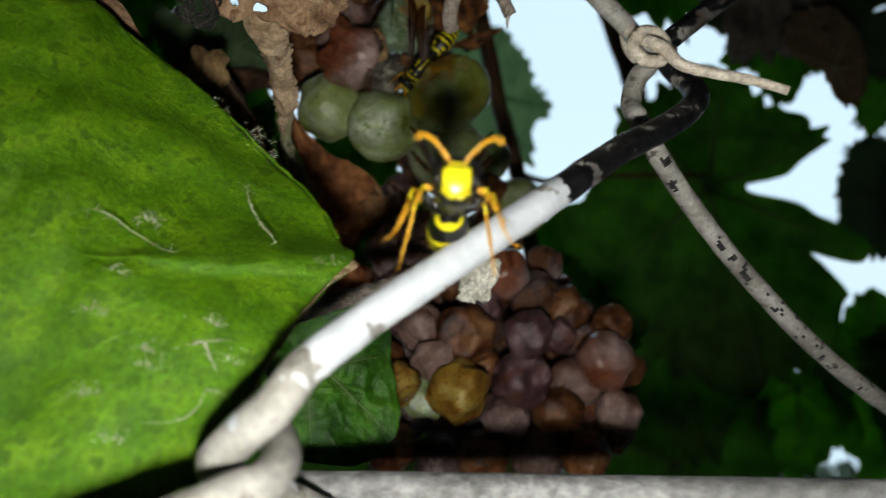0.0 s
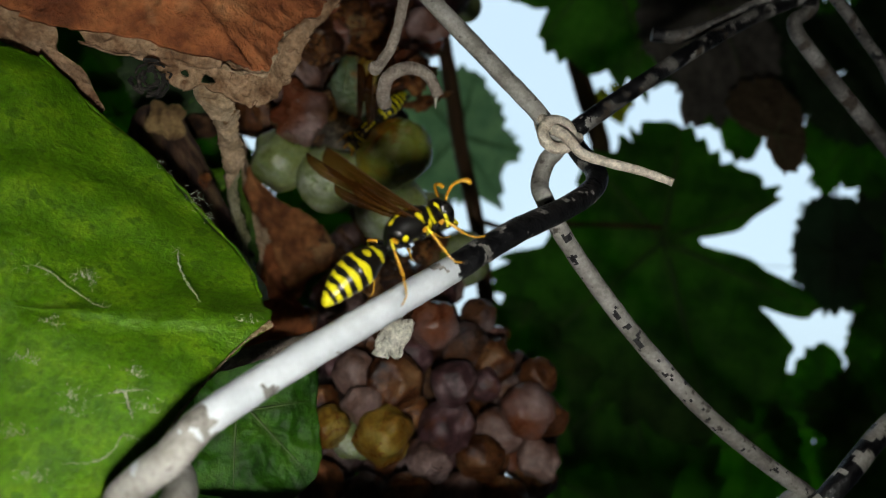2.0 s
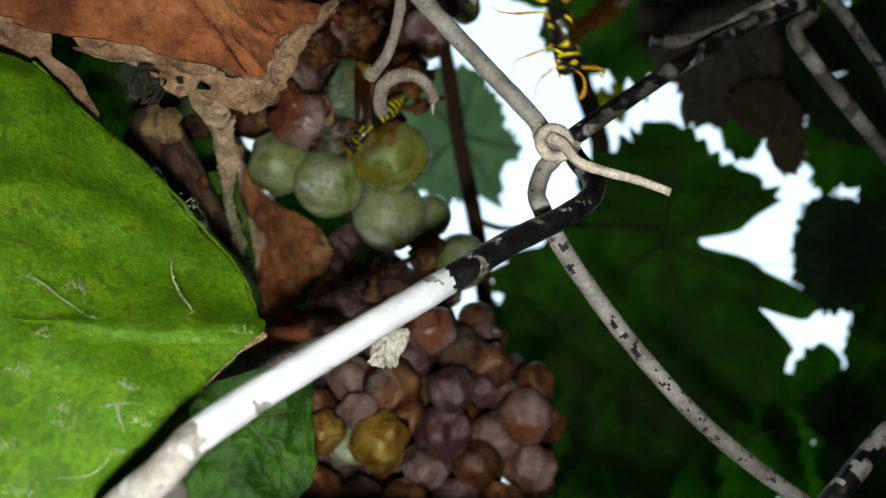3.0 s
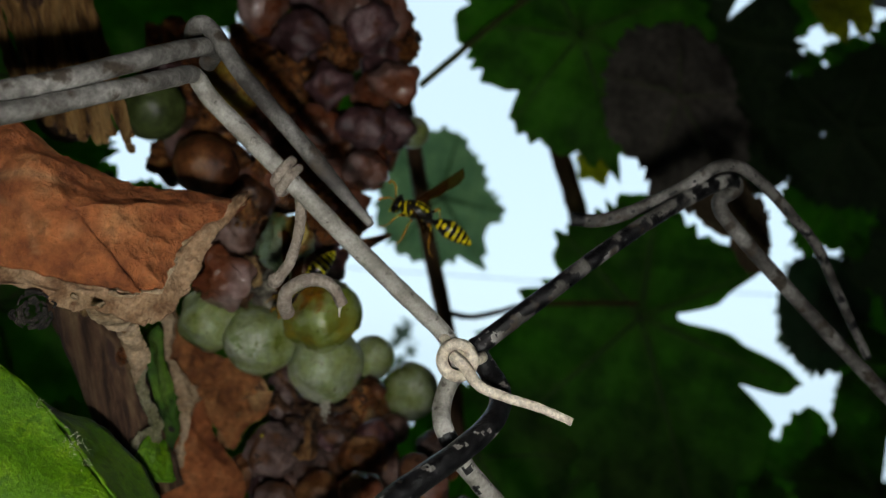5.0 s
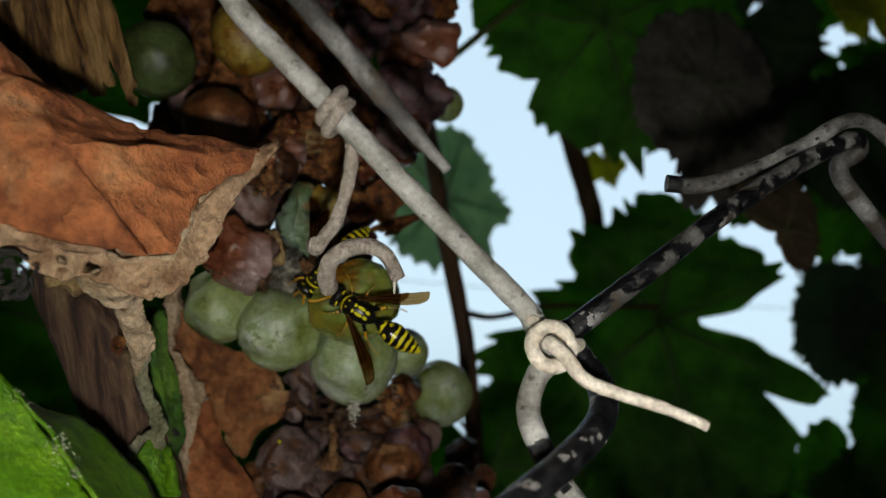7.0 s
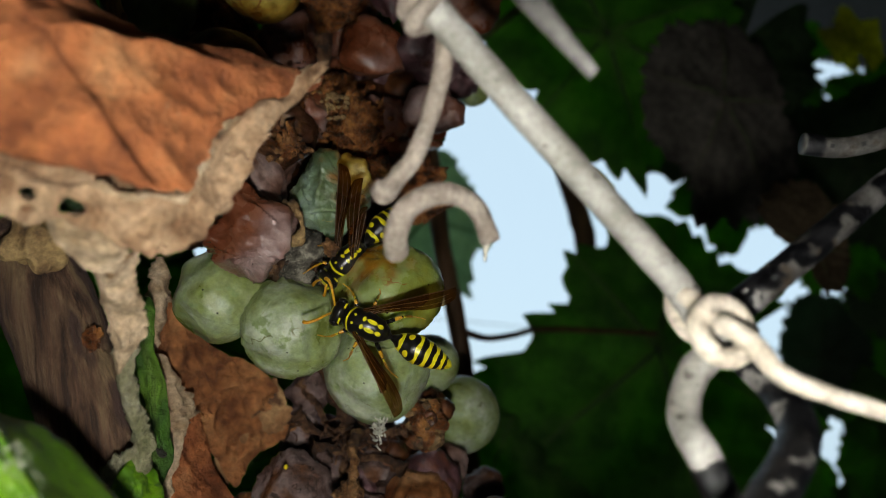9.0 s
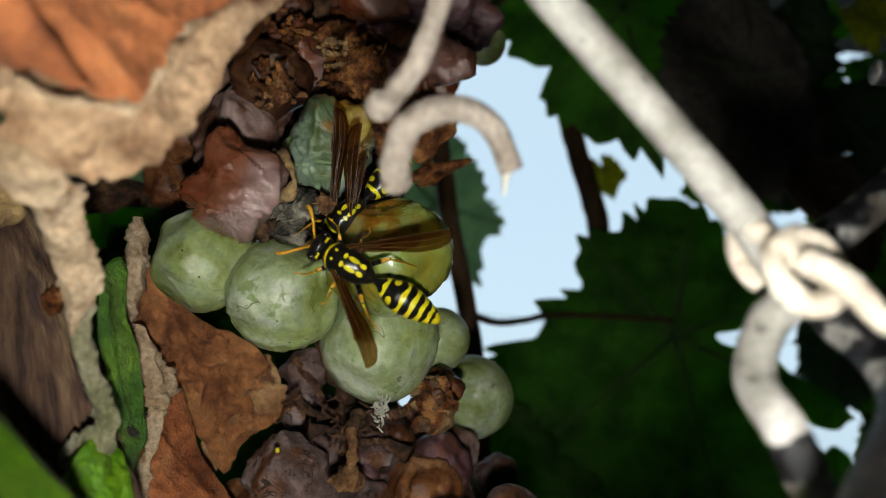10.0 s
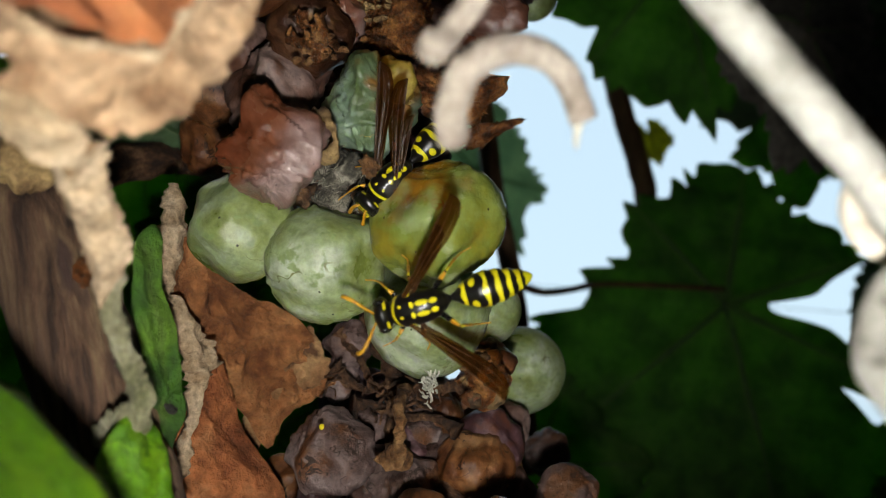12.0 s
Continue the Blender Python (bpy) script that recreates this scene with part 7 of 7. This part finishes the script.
def motions():
    f = Vector
    rows = [
        (0.0, (0.0038, 0.0640, 1.5152), (0.0035, 0.0765, 1.5114), (0.0, -0.25, 1.0)),
        (0.3, (0.0031, 0.0635, 1.5156), (0.0020, 0.0750, 1.5115), (0.0, -0.25, 1.0)),
        (0.5, (0.0044, 0.0645, 1.5163), (0.0009, 0.0740, 1.5114), (-0.1, -0.25, 1.0)),
        (0.8, (0.0068, 0.0675, 1.5176), (-0.0016, 0.0710, 1.5107), (-0.3, -0.2, 1.0)),
        (1.2, (0.0097, 0.0725, 1.5185), (-0.0003, 0.0695, 1.5101), (-0.4, -0.15, 1.0)),
        (1.5, (0.0115, 0.0750, 1.5187), (0.0004, 0.0690, 1.5091), (-0.4, -0.2, 1.0)),
        (1.8, (0.0124, 0.0750, 1.5222), (0.0001, 0.0695, 1.5105), (-0.5, -0.3, 1.0)),
        (2.0, (0.0131, 0.0750, 1.5238), (0.0006, 0.0695, 1.5116), (-0.5, -0.3, 1.0)),
        (2.2, (0.0134, 0.0755, 1.5242), (0.0013, 0.0695, 1.5125), (-0.5, -0.3, 1.0)),
        (2.3, (0.0116, 0.0790, 1.5262), (0.0012, 0.0750, 1.5176), (-0.4, -0.4, 1.0)),
        (2.4, (0.0144, 0.0800, 1.5328), (0.0042, 0.0760, 1.5274), (-0.2, -0.6, 1.0)),
        (2.5, (0.0173, 0.0810, 1.5409), (0.0070, 0.0760, 1.5428), (0.3, -0.8, 0.6)),
        (2.7, (0.0213, 0.0820, 1.5498), (0.0121, 0.0780, 1.5564), (0.5, -0.8, 0.4)),
        (3.0, (0.0256, 0.0830, 1.5475), (0.0205, 0.0790, 1.5545), (0.6, -0.8, 0.2)),
        (3.1, (0.0365, 0.0840, 1.5471), (0.0366, 0.0790, 1.5547), (0.2, -1.0, 0.2)),
        (3.2, (0.0282, 0.0820, 1.5521), (0.0370, 0.0790, 1.5563), (-0.3, -1.0, 0.2)),
        (3.3, (0.0142, 0.0790, 1.5487), (0.0222, 0.0760, 1.5543), (-0.2, -1.0, 0.2)),
        (3.35, (0.0115, 0.0838, 1.5470), (0.0218, 0.0822, 1.5444), (-0.1, -1.0, 0.2)),
        (3.4, (0.0159, 0.0817, 1.5502), (0.0177, 0.0817, 1.5354), (0.0, -1.0, 0.2)),
        (3.5, (0.0147, 0.0784, 1.5511), (0.0158, 0.0784, 1.5361), (0.1, -1.0, 0.2)),
        (3.6, (0.0160, 0.0838, 1.5516), (0.0129, 0.0827, 1.5368), (0.1, -1.0, 0.2)),
        (3.7, (0.0165, 0.0865, 1.5533), (0.0121, 0.0849, 1.5385), (0.1, -1.0, 0.2)),
        (4.3, (0.0198, 0.1100, 1.5566), (0.0160, 0.1100, 1.5448), (0.1, -1.0, 0.3)),
        (4.9, (0.0197, 0.1350, 1.5681), (0.0286, 0.1350, 1.5636), (0.1, -0.8, 0.6)),
        (5.3, (0.0183, 0.1420, 1.5608), (0.0284, 0.1440, 1.5605), (0.1, -0.7, 0.8)),
        (5.5, (0.0094, 0.1440, 1.5534), (0.0183, 0.1460, 1.5578), (0.1, -0.8, 0.7)),
        (5.7, (0.0029, 0.1430, 1.5513), (0.0147, 0.1420, 1.5426), (0.0, -1.0, 0.3)),
        (6.0, (0.0036, 0.1420, 1.5476), (0.0169, 0.1422, 1.5393), (0.0, -1.0, -0.06)),
        (6.5, (0.0019, 0.1415, 1.5466), (0.0171, 0.1422, 1.5385), (0.0, -1.0, -0.06)),
        (7.0, (0.0009, 0.1415, 1.5464), (0.0159, 0.1422, 1.5386), (0.0, -1.0, -0.06)),
        (7.5, (-0.0010, 0.1415, 1.5466), (0.0155, 0.1422, 1.5385), (0.0, -1.0, -0.06)),
        (9.3, (-0.0040, 0.1425, 1.5413), (0.0137, 0.1428, 1.5375), (0.0, -1.0, -0.06)),
        (9.5, (-0.0039, 0.1425, 1.5411), (0.0137, 0.1428, 1.5389), (0.0, -1.0, -0.06)),
        (9.7, (-0.0047, 0.1425, 1.5414), (0.0129, 0.1428, 1.5387), (0.0, -1.0, -0.06)),
        (10.0, (-0.0058, 0.1425, 1.5450), (0.0108, 0.1428, 1.5377), (0.0, -1.0, -0.06)),
        (10.5, (-0.0063, 0.1425, 1.5449), (0.0101, 0.1428, 1.5374), (0.0, -1.0, -0.06)),
        (10.8, (-0.0058, 0.1425, 1.5392), (0.0106, 0.1428, 1.5382), (0.0, -1.0, -0.06)),
        (11.0, (-0.0057, 0.1425, 1.5411), (0.0115, 0.1428, 1.5380), (0.0, -1.0, -0.06)),
        (11.2, (-0.0051, 0.1425, 1.5411), (0.0108, 0.1428, 1.5366), (0.0, -1.0, -0.06)),
        (11.5, (-0.0057, 0.1425, 1.5434), (0.0087, 0.1428, 1.5356), (0.0, -1.0, -0.06)),
        (11.8, (-0.0023, 0.1435, 1.5357), (0.0127, 0.1415, 1.5380), (0.0, -1.0, -0.1)),
        (12.0, (-0.0016, 0.1440, 1.5339), (0.0136, 0.1420, 1.5400), (0.0, -0.98, -0.19)),
    ]
    walk(FLYER, [(t, wasp_pose(f(h), f(p), u)) for t, h, p, u in rows])
    beats = [(0.0, 16, 45), (0.5, 16, 45), (1.2, 16, 48), (1.5, 14, 50), (1.9, 14, 62), (2.2, 14, 62), (2.3, 55, 20), (2.4, 60, 62), (2.5, 62, 5), (2.6, 60, 60), (2.7, 62, 5), (2.8, 60, 60), (2.9, 62, 5), (3.0, 60, 60),
             (3.1, 62, 5), (3.2, 60, 60), (3.3, 62, 10), (3.4, 50, 30), (3.5, 33, 14), (3.7, 30, 14), (4.1, 34, 16), (4.2, 60, 55), (4.35, 62, 5), (4.5, 60, 60), (4.65, 62, 5), (4.8, 60, 60), (4.95, 62, 5), (5.1, 60, 55),
             (5.3, 58, 25), (5.6, 42, 24), (6.0, 38, 22), (11.5, 38, 22), (12.0, 50, 20)]
    for w in FLYER.children:
        if w.name.startswith(("forewing", "hindwing")):
            sgn = 1 if w.location.y > 0 else -1
            at, more, less = (FORE, 0, 0) if w.name.startswith("forewing") else (HIND, 6, 4)
            walk(w, [(t, wing_turn(sgn, at, a + more, b - less)) for t, a, b in beats])
    walk(TORCH, [(t, look(eye, target, roll) @ pose(0.001, -0.0112, 0.002)) for t, eye, target, roll in PATH])


motions()
